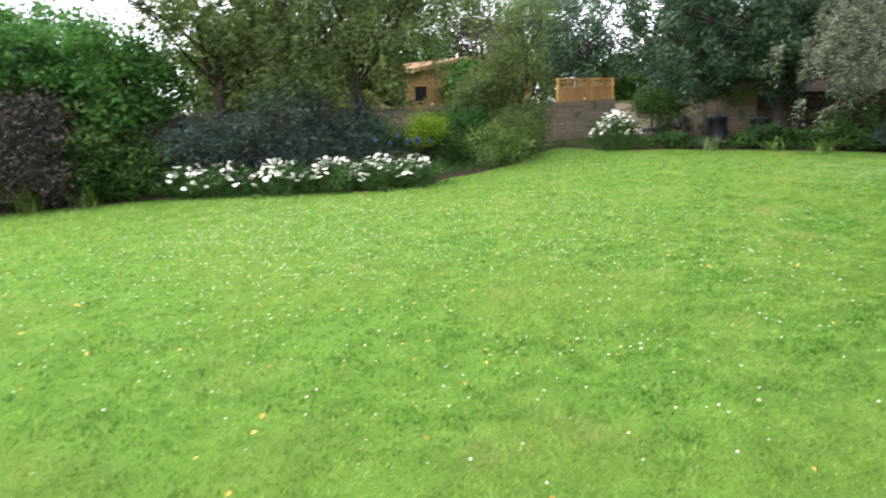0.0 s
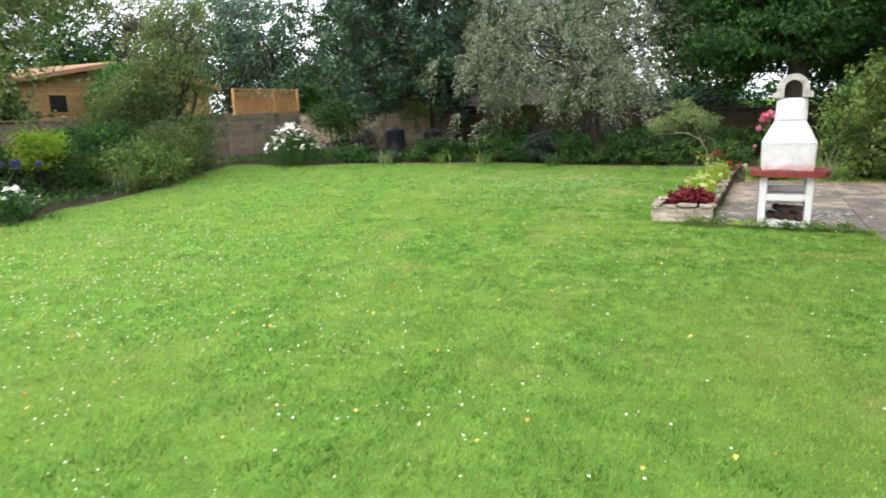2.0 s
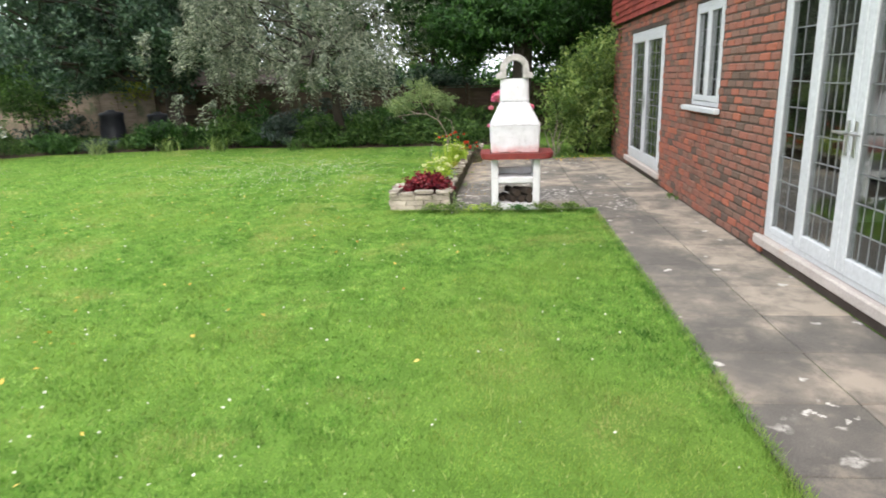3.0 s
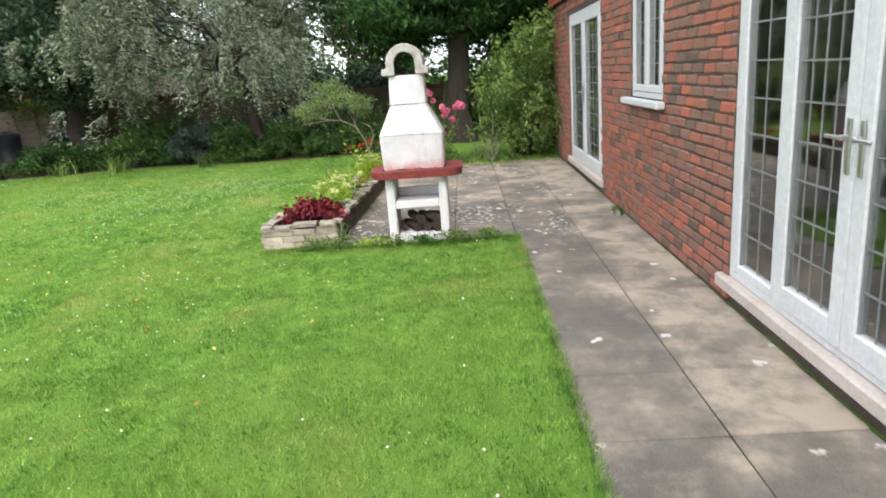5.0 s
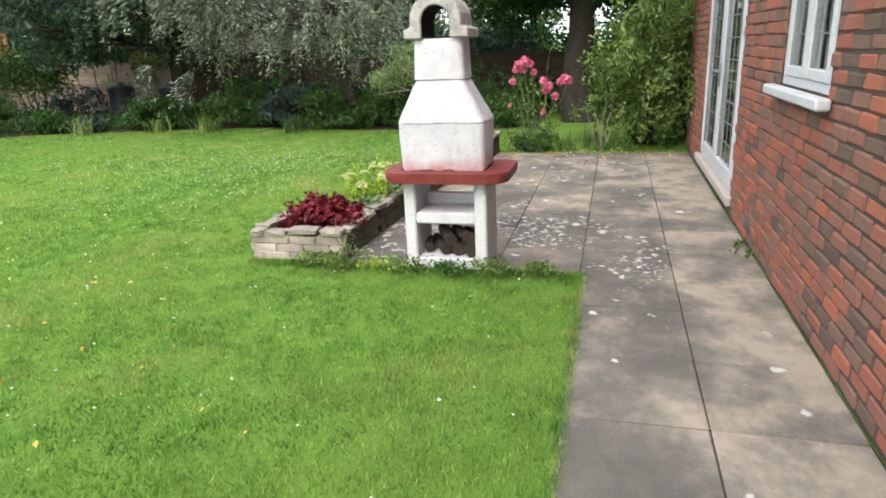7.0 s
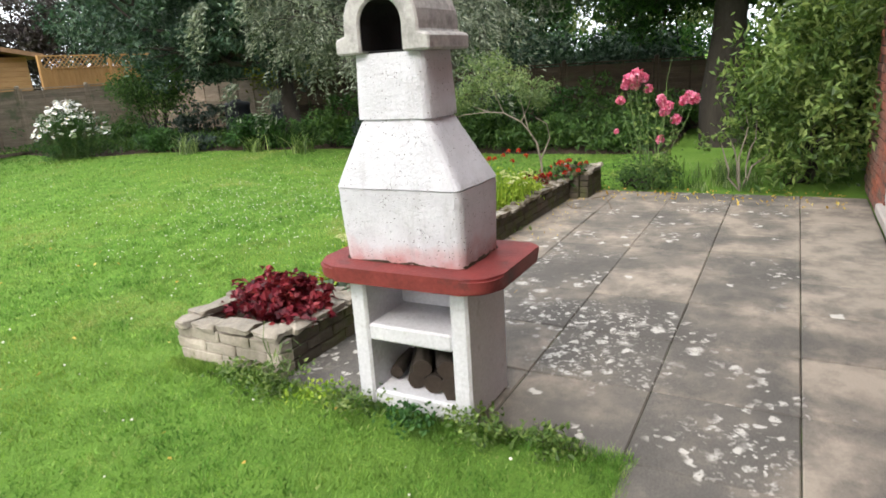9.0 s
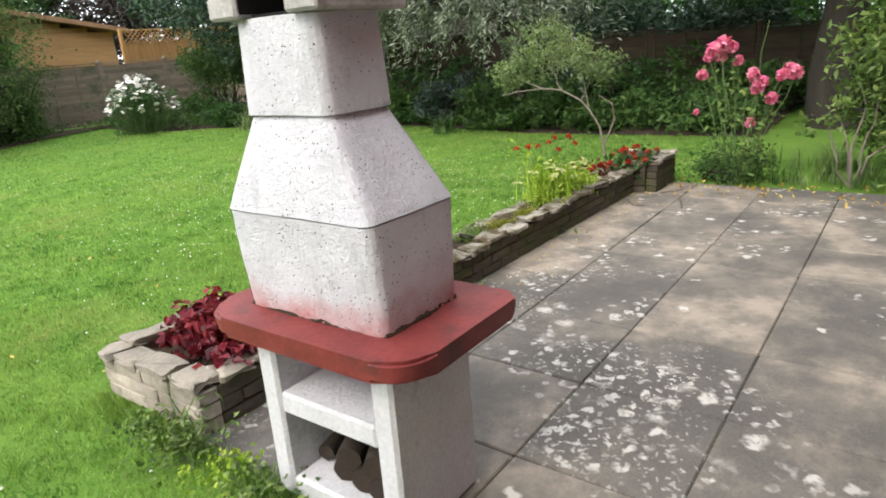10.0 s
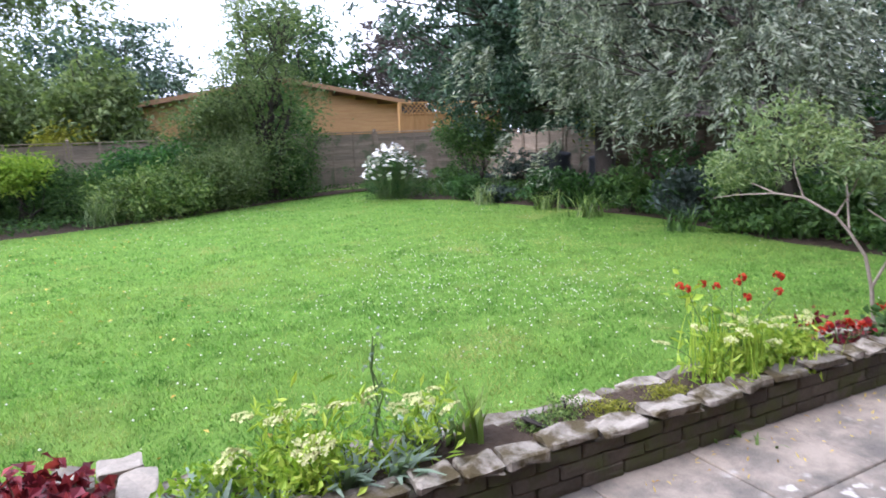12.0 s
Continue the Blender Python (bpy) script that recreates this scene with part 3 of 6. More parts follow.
def strap_arrays(n, spread, length, width, lean=0.5, seg=4):
    """Arching strap leaves rising from one foot."""
    t = np.linspace(0, 1, seg + 1)
    vs, qs = [], []
    for i in range(n):
        a, l = rng.uniform(0, 2 * np.pi), length * rng.uniform(0.6, 1.15)
        out, k = np.array([np.cos(a), np.sin(a)]), lean * rng.uniform(0.4, 1.5)
        foot = rng.normal(0, spread, 2)
        xy = foot + out * (k * l * t ** 1.8)[:, None]
        z = l * (t - 0.28 * k * t ** 2.6)
        w = width * (1 - 0.85 * t ** 2) / 2
        side = np.array([-out[1], out[0]])
        left = np.column_stack([xy + side * w[:, None], z])
        right = np.column_stack([xy - side * w[:, None], z])
        vs.append(np.stack([left, right], 1).reshape(-1, 3))
        j = np.arange(seg) * 2 + i * 2 * (seg + 1)
        qs.append(np.stack([j, j + 1, j + 3, j + 2], 1))
    return np.concatenate(vs), np.concatenate(qs)


# ---- ground ----
WALL_Y, EDGE_Y, PATIO_X = -3.085, -1.90, 11.10
NORTH_Y, EAST_X = 15.3, 22.7
LAWN_EDGE = [(-7, -1.91), (11.12, -1.91), (11.12, 0.64), (11.88, 0.64), (12.1, 0.5), (13.0, 0.3), (16.4, 0.16), (16.4, -0.45), (19.2, -0.7),
             (19.1, 1.2), (19.1, 2.8), (19.7, 5.6), (19.3, 8.3), (18.8, 10.6), (18.2, 11.4), (18.0, 12.6), (18.3, 14.4), (17.7, 15.0), (16.4, 13.9),
             (14.6, 12.8), (12.9, 11.7), (10.8, 10.9), (9.6, 10.7), (8.5, 10.0), (7.2, 10.6), (6.0, 11.7), (4.2, 13.1), (1.6, 13.6), (-7, 13.8)]


def in_lawn(x, y):
    """Whether points lie on the lawn."""
    inside = np.zeros(len(x), bool)
    px, py = zip(*LAWN_EDGE)
    j = len(px) - 1
    for i in range(len(px)):
        hit = ((py[i] > y) != (py[j] > y)) & (x < (px[j] - px[i]) * (y - py[i]) / (py[j] - py[i] + 1e-12) + px[i])
        inside ^= hit
        j = i
    return inside


def ground_sheet():
    xs = np.concatenate([[-700, -150, -40, -18], np.arange(-9, 27, 0.75), [34, 60, 160, 700]])
    ys = np.concatenate([[-700, -150, -40, -16], np.arange(-9, 21, 0.75), [28, 50, 160, 700]])
    X, Y = np.meshgrid(xs, ys, indexing="ij")
    Z = np.full(X.shape, -0.015)
    v = np.stack([X, Y, Z], -1).reshape(-1, 3)
    n, m = X.shape
    i, j = np.meshgrid(np.arange(n - 1), np.arange(m - 1), indexing="ij")
    q = np.stack([i * m + j, (i + 1) * m + j, (i + 1) * m + j + 1, i * m + j + 1], -1).reshape(-1, 4)
    g = link_mesh("ground", mesh_arrays("ground", v, q, True), LAWN)
    tagged(g, "short green lawn turf with pale worn patches", "lawn", kind="structure")
    return g


def bed_soil(name, inner, outer):
    """A border's earth: a gently mounded sheet between the lawn's edge and the fence."""
    inner, outer = np.array(inner, float), np.array(outer, float)
    ti, steps = np.linspace(0, 1, 60), np.linspace(0, 1, 9)
    li, lo = np.linspace(0, 1, len(inner)), np.linspace(0, 1, len(outer))
    a = np.column_stack([np.interp(ti, li, inner[:, 0]), np.interp(ti, li, inner[:, 1])])
    b = np.column_stack([np.interp(ti, lo, outer[:, 0]), np.interp(ti, lo, outer[:, 1])])
    p = a[:, None] * (1 - steps)[None, :, None] + b[:, None] * steps[None, :, None]
    z = -0.011 + 0.03 * np.minimum(1, steps * 4)[None, :] + rng.normal(0, 0.006, (60, 9)) * (steps > 0)[None, :]
    v = np.concatenate([p, z[..., None]], -1).reshape(-1, 3)
    i, j = np.meshgrid(np.arange(59), np.arange(8), indexing="ij")
    q = np.stack([i * 9 + j, (i + 1) * 9 + j, (i + 1) * 9 + j + 1, i * 9 + j + 1], -1).reshape(-1, 4)
    ob = link_mesh(name, mesh_arrays(name, v, q, True), SOIL)
    return tagged(ob, "dark bare earth of a planted border beside the fence", "flower bed", kind="structure")


ground = ground_sheet()
bed_soil("ground_border", LAWN_EDGE[17:], [(22.6, 15.25), (12, 15.25), (-7, 15.25)])
bed_soil("ground_border_east", LAWN_EDGE[8:18], [(22.65, -0.6), (22.65, 8), (22.65, 15.2)])

# ---- house ----
DOOR_FAR, DOOR_NEAR, WINDOW = (12.91, 15.20), (6.50, 9.05), (10.50, 11.52)
DOOR_TOP, WIN_LOW, WIN_TOP, TILE_LOW = 2.25, 1.21, 2.36, 2.52
HOUSE_X0, HOUSE_X1, HOUSE_BACK = 1.8, 16.85, -10.0


def wall_blocks():
    """The garden wall of the house, pierced by two glazed doors and a window."""
    bm = bmesh.new()
    y0, y1 = WALL_Y - 0.3, WALL_Y - 0.010
    cuts = [(HOUSE_X0, DOOR_NEAR[0]), (DOOR_NEAR[1], WINDOW[0]), (WINDOW[1], DOOR_FAR[0]), (DOOR_FAR[1], HOUSE_X1)]
    for a, b in cuts:
        box(bm, a, y0, -0.1, b, y1, TILE_LOW)
    for (a, b), z in ((DOOR_NEAR, DOOR_TOP), (DOOR_FAR, DOOR_TOP), (WINDOW, WIN_TOP)):
        box(bm, a, y0, z, b, y1, TILE_LOW)
    box(bm, WINDOW[0], y0, -0.1, WINDOW[1], y1, WIN_LOW)
    for a, b in (DOOR_NEAR, DOOR_FAR):
        box(bm, a, y0, -0.1, b, y1 - 0.01, 0.079)
    ob = part("wall_north", bm, MORTAR)
    return tagged(ob, "red brick house wall with pale mortar joints", "wall", kind="structure")


wall_north = wall_blocks()
bm = bmesh.new()
box(bm, HOUSE_X1 - 0.3, HOUSE_BACK, -0.1, HOUSE_X1 - 0.012, WALL_Y - 0.31, 5.1)
box(bm, HOUSE_X0, HOUSE_BACK, -0.1, HOUSE_X0 + 0.3, WALL_Y - 0.31, 5.1)
box(bm, HOUSE_X0 + 0.31, HOUSE_BACK, -0.1, HOUSE_X1 - 0.31, HOUSE_BACK + 0.3, 5.1)
tagged(part("wall_house_sides", bm, MORTAR), "plain side walls of the brick house", "wall", kind="structure")
bm = box_bm(HOUSE_X0 - 0.02, WALL_Y - 0.3, TILE_LOW + 0.003, HOUSE_X1 + 0.02, WALL_Y + 0.03, 5.1)
wall_upper = tagged(part("wall_upper", bm, TILE_JOINED), "upper storey hung with red clay tiles", "wall", kind="structure")
bm = bmesh.new()
box(bm, HOUSE_X0 + 0.31, WALL_Y - 4.2, -0.05, HOUSE_X1 - 0.31, WALL_Y - 0.31, 0.05)
tagged(part("floor_indoors", bm, CARPET), "dim brown carpet inside the house", "floor", kind="structure")
bm = bmesh.new()
box(bm, HOUSE_X0 + 0.31, WALL_Y - 4.2, 2.45, HOUSE_X1 - 0.31, WALL_Y - 0.31, 2.54)
tagged(part("ceiling", bm, ROOM), "pale plaster ceiling inside the house", "ceiling", kind="structure")
bm = bmesh.new()
box(bm, HOUSE_X0 + 0.31, WALL_Y - 4.3, 0.05, HOUSE_X1 - 0.31, WALL_Y - 4.21, 2.44)
box(bm, 10.0, WALL_Y - 4.2, 0.055, 10.1, WALL_Y - 0.32, 2.44)
box(bm, 12.2, WALL_Y - 4.2, 0.055, 12.3, WALL_Y - 0.32, 2.44)
tagged(part("wall_indoors", bm, ROOM), "pale inner walls seen through the panes", "wall", kind="structure")


def house_roof():
    bm = bmesh.new()
    ym, zt = (WALL_Y + HOUSE_BACK) / 2, 8.0
    for s in (1, -1):
        y0 = WALL_Y + 0.35 if s == 1 else HOUSE_BACK - 0.35
        vs = [bm.verts.new(c) for c in ((HOUSE_X0 - 0.3, y0, 4.95), (HOUSE_X1 + 0.3, y0, 4.95), (HOUSE_X1 + 0.3, ym, zt), (HOUSE_X0 - 0.3, ym, zt))]
        f = bm.faces.new(vs)
        r = bmesh.ops.extrude_face_region(bm, geom=[f])
        for v in r["geom"]:
            if isinstance(v, bmesh.types.BMVert):
                v.co.z += 0.14
    for x in (HOUSE_X0 + 0.05, HOUSE_X1 - 0.05):
        bm.faces.new([bm.verts.new(c) for c in ((x, WALL_Y, 5.1), (x, HOUSE_BACK, 5.1), (x, ym, zt))])
    bmesh.ops.recalc_face_normals(bm, faces=bm.faces)
    return tagged(part("roof", bm, ROOF), "brown clay tiled pitched house roof", "roof", kind="structure")


house_roof()


def glazed_leaf(parent, x0, x1, z0, z1, y, stile, cols, rows, name="sash", kick=0.0):
    """A white sash with one pane and leading on it."""
    bm = bmesh.new()
    lo = z0 + stile + kick
    for a in ((x0, z0, x0 + stile, z1), (x1 - stile, z0, x1, z1), (x0 + stile, z0, x1 - stile, lo), (x0 + stile, z1 - stile, x1 - stile, z1)):
        box(bm, a[0], y - 0.055, a[1], a[2], y, a[3], bevel=0.006)
    sash = part(name, bm, WHITE_FRAME, parent)
    gx0, gx1, gz0, gz1 = x0 + stile, x1 - stile, lo, z1 - stile
    pane = part("pane", box_bm(gx0 - 0.01, y - 0.034, gz0 - 0.01, gx1 + 0.01, y - 0.028, gz1 + 0.01), GLASS, sash, "leaded clear glass pane")
    pane.visible_shadow = False
    for i in range(1, cols):
        x = gx0 + (gx1 - gx0) * i / cols
        part("lead_strip", box_bm(x - 0.0045, y - 0.0275, gz0, x + 0.0045, y - 0.0235, gz1), LEAD, sash)
    for j in range(1, rows):
        z = gz0 + (gz1 - gz0) * j / rows
        part("lead_strip", box_bm(gx0, y - 0.0275, z - 0.0045, gx1, y - 0.0225, z + 0.0045), LEAD, sash)
    part("gasket", box_bm(gx0 - 0.002, y - 0.030, gz0 - 0.002, gx0 + 0.008, y - 0.012, gz1 + 0.002), LEAD, sash)
    part("gasket", box_bm(gx1 - 0.008, y - 0.030, gz0 - 0.002, gx1 + 0.002, y - 0.012, gz1 + 0.002), LEAD, sash)
    return sash


def french_doors(name, x0, x1, side, label):
    """White double doors, with a fixed light on each flank where side is wide."""
    y = WALL_Y - 0.015
    e = base_empty(name, 0, 0)
    bm = bmesh.new()
    f = 0.07
    z0, z1 = 0.17, DOOR_TOP - 0.004
    for a in ((x0, z0, x0 + f, z1), (x1 - f, z0, x1, z1), (x0 + f, z1 - f, x1 - f, z1), (x0 + f, z0, x1 - f, z0 + 0.05)):
        box(bm, a[0], y - 0.08, a[1], a[2], y - 0.004, a[3], bevel=0.005)
    part("frame", bm, WHITE_FRAME, e)
    a, b = x0 + f, x1 - f
    z0, z1 = z0 + 0.05, z1 - f
    if side:
        glazed_leaf(e, a, a + side, z0, z1, y, 0.055, 2, 9, "side_light")
        glazed_leaf(e, b - side, b, z0, z1, y, 0.055, 2, 9, "side_light")
        a, b = a + side, b - side
    m = (a + b) / 2
    for k, (u, w) in enumerate(((a, m), (m, b))):
        leaf = glazed_leaf(e, u + 0.004, w - 0.004, z0, z1, y + 0.012, 0.10, 4, 9, "door_leaf", 0.02)
        hx = m + (-0.05 if k == 0 else 0.05)
        hb = box_bm(hx - 0.016, y + 0.013, 1.02, hx + 0.016, y + 0.024, 1.26, bevel=0.004)
        box(hb, hx - 0.012, y + 0.024, 1.165, hx + 0.012, y + 0.06, 1.19, bevel=0.004)
        d = -0.12 if k == 0 else 0.12
        box(hb, min(hx, hx + d), y + 0.048, 1.168, max(hx, hx + d), y + 0.062, 1.187, bevel=0.005)
        part("handle", hb, STEEL, leaf, "satin steel lever handle on a backplate")
    sb = box_bm(x0 - 0.08, WALL_Y - 0.10, 0.08, x1 + 0.10, WALL_Y + 0.04, 0.168, bevel=0.012)
    part("sill", sb, SILL_PAINT, e, "cream painted door sill, worn along its edge")
    tagged(e, label, "glazed door", kind="structure")
    return e


def casement(name, x0, x1, z0, z1, label):
    y = WALL_Y - 0.02
    e = base_empty(name, 0, 0)
    bm = bmesh.new()
    f = 0.06
    for a in ((x0, z0, x0 + f, z1), (x1 - f, z0, x1, z1), (x0 + f, z1 - f, x1 - f, z1), (x0 + f, z0, x1 - f, z0 + f)):
        box(bm, a[0] + 0.003, y - 0.07, a[1] + 0.003, a[2] - 0.003, y, a[3] - 0.003, bevel=0.005)
    part("frame", bm, WHITE_FRAME, e)
    m = (x0 + x1) / 2
    glazed_leaf(e, x0 + f, m, z0 + f, z1 - f, y + 0.01, 0.06, 3, 5, "casement_sash")
    glazed_leaf(e, m, x1 - f, z0 + f, z1 - f, y + 0.01, 0.06, 3, 5, "casement_sash")
    part("sill", box_bm(x0 - 0.1, WALL_Y + 0.002, z0 - 0.06, x1 + 0.1, WALL_Y + 0.075, z0, bevel=0.01), WHITE_FRAME, e, "white projecting window sill")
    return tagged(e, label, "window", kind="structure")


french_doors("door_1", *DOOR_FAR, 0.0, "white leaded french doors beside a green shrub, closed")
french_doors("door_2", *DOOR_NEAR, 0.55, "white leaded french doors with side lights, closed")
casement("window_1", *WINDOW, WIN_LOW, WIN_TOP, "white two-light leaded casement window")

# ---- paving bed ----
bm = bmesh.new()
box(bm, -7, WALL_Y + 0.002, -0.2, PATIO_X, EDGE_Y, -0.008)
box(bm, PATIO_X + 0.002, WALL_Y + 0.002, -0.2, 16.28, -0.12, -0.008)
pavement = tagged(part("pavement", bm, SAND), "grey concrete slab terrace and path along the house", "paving", kind="structure")


# ---- barbecue ----
def ring_loft(bm, rings, c=0.04, k=4):
    """Skin through stacked rectangles (x0, y0, x1, y1, z) with rounded corners."""
    loops = []
    for x0, y0, x1, y1, z in rings:
        pts = []
        for cx, cy, a0 in ((x0 + c, y0 + c, 180), (x1 - c, y0 + c, 270), (x1 - c, y1 - c, 0), (x0 + c, y1 - c, 90)):
            pts += [(cx + c * math.cos(radians(a0 + 90 * i / k)), cy + c * math.sin(radians(a0 + 90 * i / k))) for i in range(k + 1)]
        loops.append([bm.verts.new((px, py, z)) for px, py in pts])
    n = len(loops[0])
    for a, b in zip(loops, loops[1:]):
        for i in range(n):
            bm.faces.new((a[i], a[(i + 1) % n], b[(i + 1) % n], b[i]))
    bm.faces.new(loops[0][::-1])
    bm.faces.new(loops[-1])


def barbecue():
    e = base_empty("masonry_barbecue", 11.33, -0.955)
    L = Matrix.Translation(-Vector(e.location))
    x0, x1, y0, y1 = 11.10, 11.50, -1.25, -0.66

    def add(name, bm, mat, parent=None, label="", smooth=False):
        if parent is None:
            bm.transform(L)
        return part(name, bm, mat, parent or e, label, smooth)

    for a, b in ((y0, y0 + 0.085), (y1 - 0.085, y1)):
        add("side_wall", box_bm(x0, a, 0.0, x1, b, 0.64, bevel=0.012), WHITE_PAINT, None, "white painted masonry side wall")
    add("hearth", box_bm(x0 + 0.004, y0 + 0.084, 0.0, x1 - 0.004, y1 - 0.084, 0.085, bevel=0.01), WHITE_PAINT, None, "white painted foot slab")
    add("shelf", box_bm(x0 + 0.004, y0 + 0.084, 0.335, x1 - 0.004, y1 - 0.084, 0.415, bevel=0.01), WHITE_PAINT, None, "white painted shelf over the log bay")
    add("back_ledge", box_bm(x0 + 0.30, y0 + 0.084, 0.415, x0 + 0.34, y1 - 0.084, 0.50, bevel=0.006), WHITE_PAINT, None, "white painted back ledge")
    # worktop with rounded front corners
    bm = bmesh.new()
    tx0, tx1, ty0, ty1, r = 10.995, 11.58, -1.41, -0.53, 0.13
    outline = []
    for cx, cy, a0 in ((tx0 + r, ty0 + r, 180), (tx1 - 0.05, ty0 + 0.05, 270), (tx1 - 0.05, ty1 - 0.05, 0), (tx0 + r, ty1 - r, 90)):
        rr = r if cx < 11.2 else 0.05
        for k in range(7):
            a = radians(a0 + 15 * k)
            outline.append((cx + rr * math.cos(a), cy + rr * math.sin(a)))
    low = [bm.verts.new((11.29 + (px - 11.29) * 0.975, -0.97 + (py + 0.97) * 0.98, 0.642)) for px, py in outline]
    top = [bm.verts.new((px, py, 0.712)) for px, py in outline]
    bm.faces.new(low[::-1])
    bm.faces.new(top)
    n = len(low)
    for i in range(n):
        bm.faces.new((low[i], low[(i + 1) % n], top[(i + 1) % n], top[i]))
    rim = [ed for ed in bm.edges if abs(ed.verts[0].co.z - ed.verts[1].co.z) < 1e-5]
    bmesh.ops.bevel(bm, geom=rim, offset=0.012, segments=2, affect="EDGES")
    add("worktop", bm, RED_PAINT, None, "thick red painted worktop with rounded corners", True)
    bm = bmesh.new()
    ring_loft(bm, [(11.115, -1.24, 11.475, -0.655, 0.713), (11.10, -1.246, 11.476, -0.65, 0.88), (11.09, -1.25, 11.478, -0.648, 1.036)])
    ring_loft(bm, [(11.087, -1.252, 11.480, -0.646, 1.041), (11.092, -1.246, 11.474, -0.652, 1.056), (11.13, -1.112, 11.392, -0.776, 1.310), (11.135, -1.105, 11.388, -0.783, 1.319)])
    bmesh.ops.subdivide_edges(bm, edges=bm.edges[:], cuts=4, use_grid_fill=True)
    for v in bm.verts:
        v.co += Vector(noise.noise_vector(v.co * 8)) * 0.003 + Vector(noise.noise_vector(v.co * 31)) * 0.002
    # cooking mouth, open to the terrace side
    bmesh.ops.recalc_face_normals(bm, faces=bm.faces)
    bm.normal_update()
    mouth = [f for f in bm.faces if f.normal.x > 0.5 and abs(f.calc_center_median().y + 0.95) < 0.17 and 0.76 < f.calc_center_median().z < 1.24]
    bmesh.ops.delete(bm, geom=mouth, context="FACES")
    inside = bmesh.new()
    ends = []
    for y, yt in ((-1.17, -1.08), (-0.73, -0.82)):
        ends.append([inside.verts.new(c) for c in ((11.465, y, 0.725), (11.465, y, 1.05), (11.398, yt, 1.26), (11.2, yt, 1.26), (11.17, y, 0.725))])
    for i in range(1, 5):
        if i != 1:
            inside.faces.new((ends[0][i], ends[0][(i + 1) % 5], ends[1][(i + 1) % 5], ends[1][i]))
    inside.faces.new(ends[0])
    inside.faces.new(ends[1][::-1])
    add("firebox", inside, SOOT, None, "soot-blackened firebox inside the hood")
    for k in range(9):
        yy = -1.12 + k * 0.0425
        v, q = tube_arrays([(11.2, yy, 0.86), (11.32, yy, 0.86), (11.45, yy, 0.86)], [0.004] * 3, 6)
        link_mesh("grate_rod", mesh_arrays("grate_rod", v - np.array(e.location), q, True), STEEL, e)
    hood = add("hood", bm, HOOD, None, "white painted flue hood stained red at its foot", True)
    bm = bmesh.new()
    ring_loft(bm, [(11.122, -1.118, 11.40, -0.77, 1.3205), (11.124, -1.112, 11.396, -0.776, 1.45), (11.126, -1.108, 11.392, -0.78, 1.578)])
    bmesh.ops.subdivide_edges(bm, edges=bm.edges[:], cuts=3, use_grid_fill=True)
    for v in bm.verts:
        v.co += Vector(noise.noise_vector(v.co * 6)) * 0.003
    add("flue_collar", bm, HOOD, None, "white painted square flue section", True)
    seam = bmesh.new()
    box(seam, 11.109, -1.231, 1.028, 11.459, -0.667, 1.044)
    box(seam, 11.152, -1.088, 1.315, 11.37, -0.80, 1.324)
    add("seam", seam, SOOT, None, "dark open mortar seams between the castings")
    # crumbling bead of mortar and dirt round the foot of the hood
    ring = [(11.125, -1.234), (11.3, -1.242), (11.462, -1.234), (11.476, -1.0), (11.462, -0.662), (11.3, -0.653), (11.125, -0.662), (11.114, -0.95), (11.125, -1.234)]
    line = np.concatenate([np.linspace((*p, 0.715), (*q, 0.715), 14, endpoint=False) for p, q in zip(ring, ring[1:])])
    line += rng.normal(0, 0.0025, line.shape)
    v, q = tube_arrays(line, rng.uniform(0.003, 0.011, len(line)), 6)
    link_mesh("mortar_bead", mesh_arrays("mortar_bead", v - np.array(e.location), q), SOIL, e, "crumbling dark mortar bead at the hood's foot")
    # arched cowl, open from front to back
    bm = bmesh.new()
    cy, cx0, cx1 = -0.943, 11.09, 11.44
    outer, inner = [(0.215, 1.579), (0.215, 1.638), (0.17, 1.65)], [(0.095, 1.579), (0.095, 1.638), (0.095, 1.65)]
    for k in range(0, 13):
        a = radians(15 * k)
        outer.append((0.17 * math.cos(a), 1.687 + 0.17 * math.sin(a)))
        inner.append((0.095 * math.cos(a), 1.687 + 0.095 * math.sin(a)))
    outer += [(-0.17, 1.65), (-0.215, 1.638), (-0.215, 1.579)]
    inner += [(-0.095, 1.65), (-0.095, 1.638), (-0.095, 1.579)]
    rows = []
    for (ou, oz), (iu, iz) in zip(outer, inner):
        rows.append([bm.verts.new((x, cy + u, z)) for x, u, z in ((cx0, ou, oz), (cx1, ou, oz), (cx1, iu, iz), (cx0, iu, iz))])
    for a, b in zip(rows, rows[1:]):
        for i in range(4):
            bm.faces.new((a[i], a[(i + 1) % 4], b[(i + 1) % 4], b[i]))
    bm.faces.new(rows[0][::-1])
    bm.faces.new(rows[-1])
    bmesh.ops.recalc_face_normals(bm, faces=bm.faces)
    bmesh.ops.bevel(bm, geom=[ed for ed in bm.edges if ed.calc_face_angle(0) > 0.9], offset=0.008, segments=1, affect="EDGES")
    cowl = add("cowl", bm, CAP_STONE, None, "grimy white arched concrete chimney cowl")
    bm = bmesh.new()
    box(bm, 11.14, cy - 0.09, 1.58, 11.38, cy + 0.09, 1.588)
    add("flue_soot", bm, SOOT, None, "sooty flue mouth")
    lining = bmesh.new()
    arcs = []
    for k in range(0, 13):
        a = radians(15 * k)
        arcs.append([lining.verts.new((x, cy + 0.0935 * math.cos(a), 1.6869 + 0.0935 * math.sin(a))) for x in (cx0 + 0.012, cx1 - 0.012)])
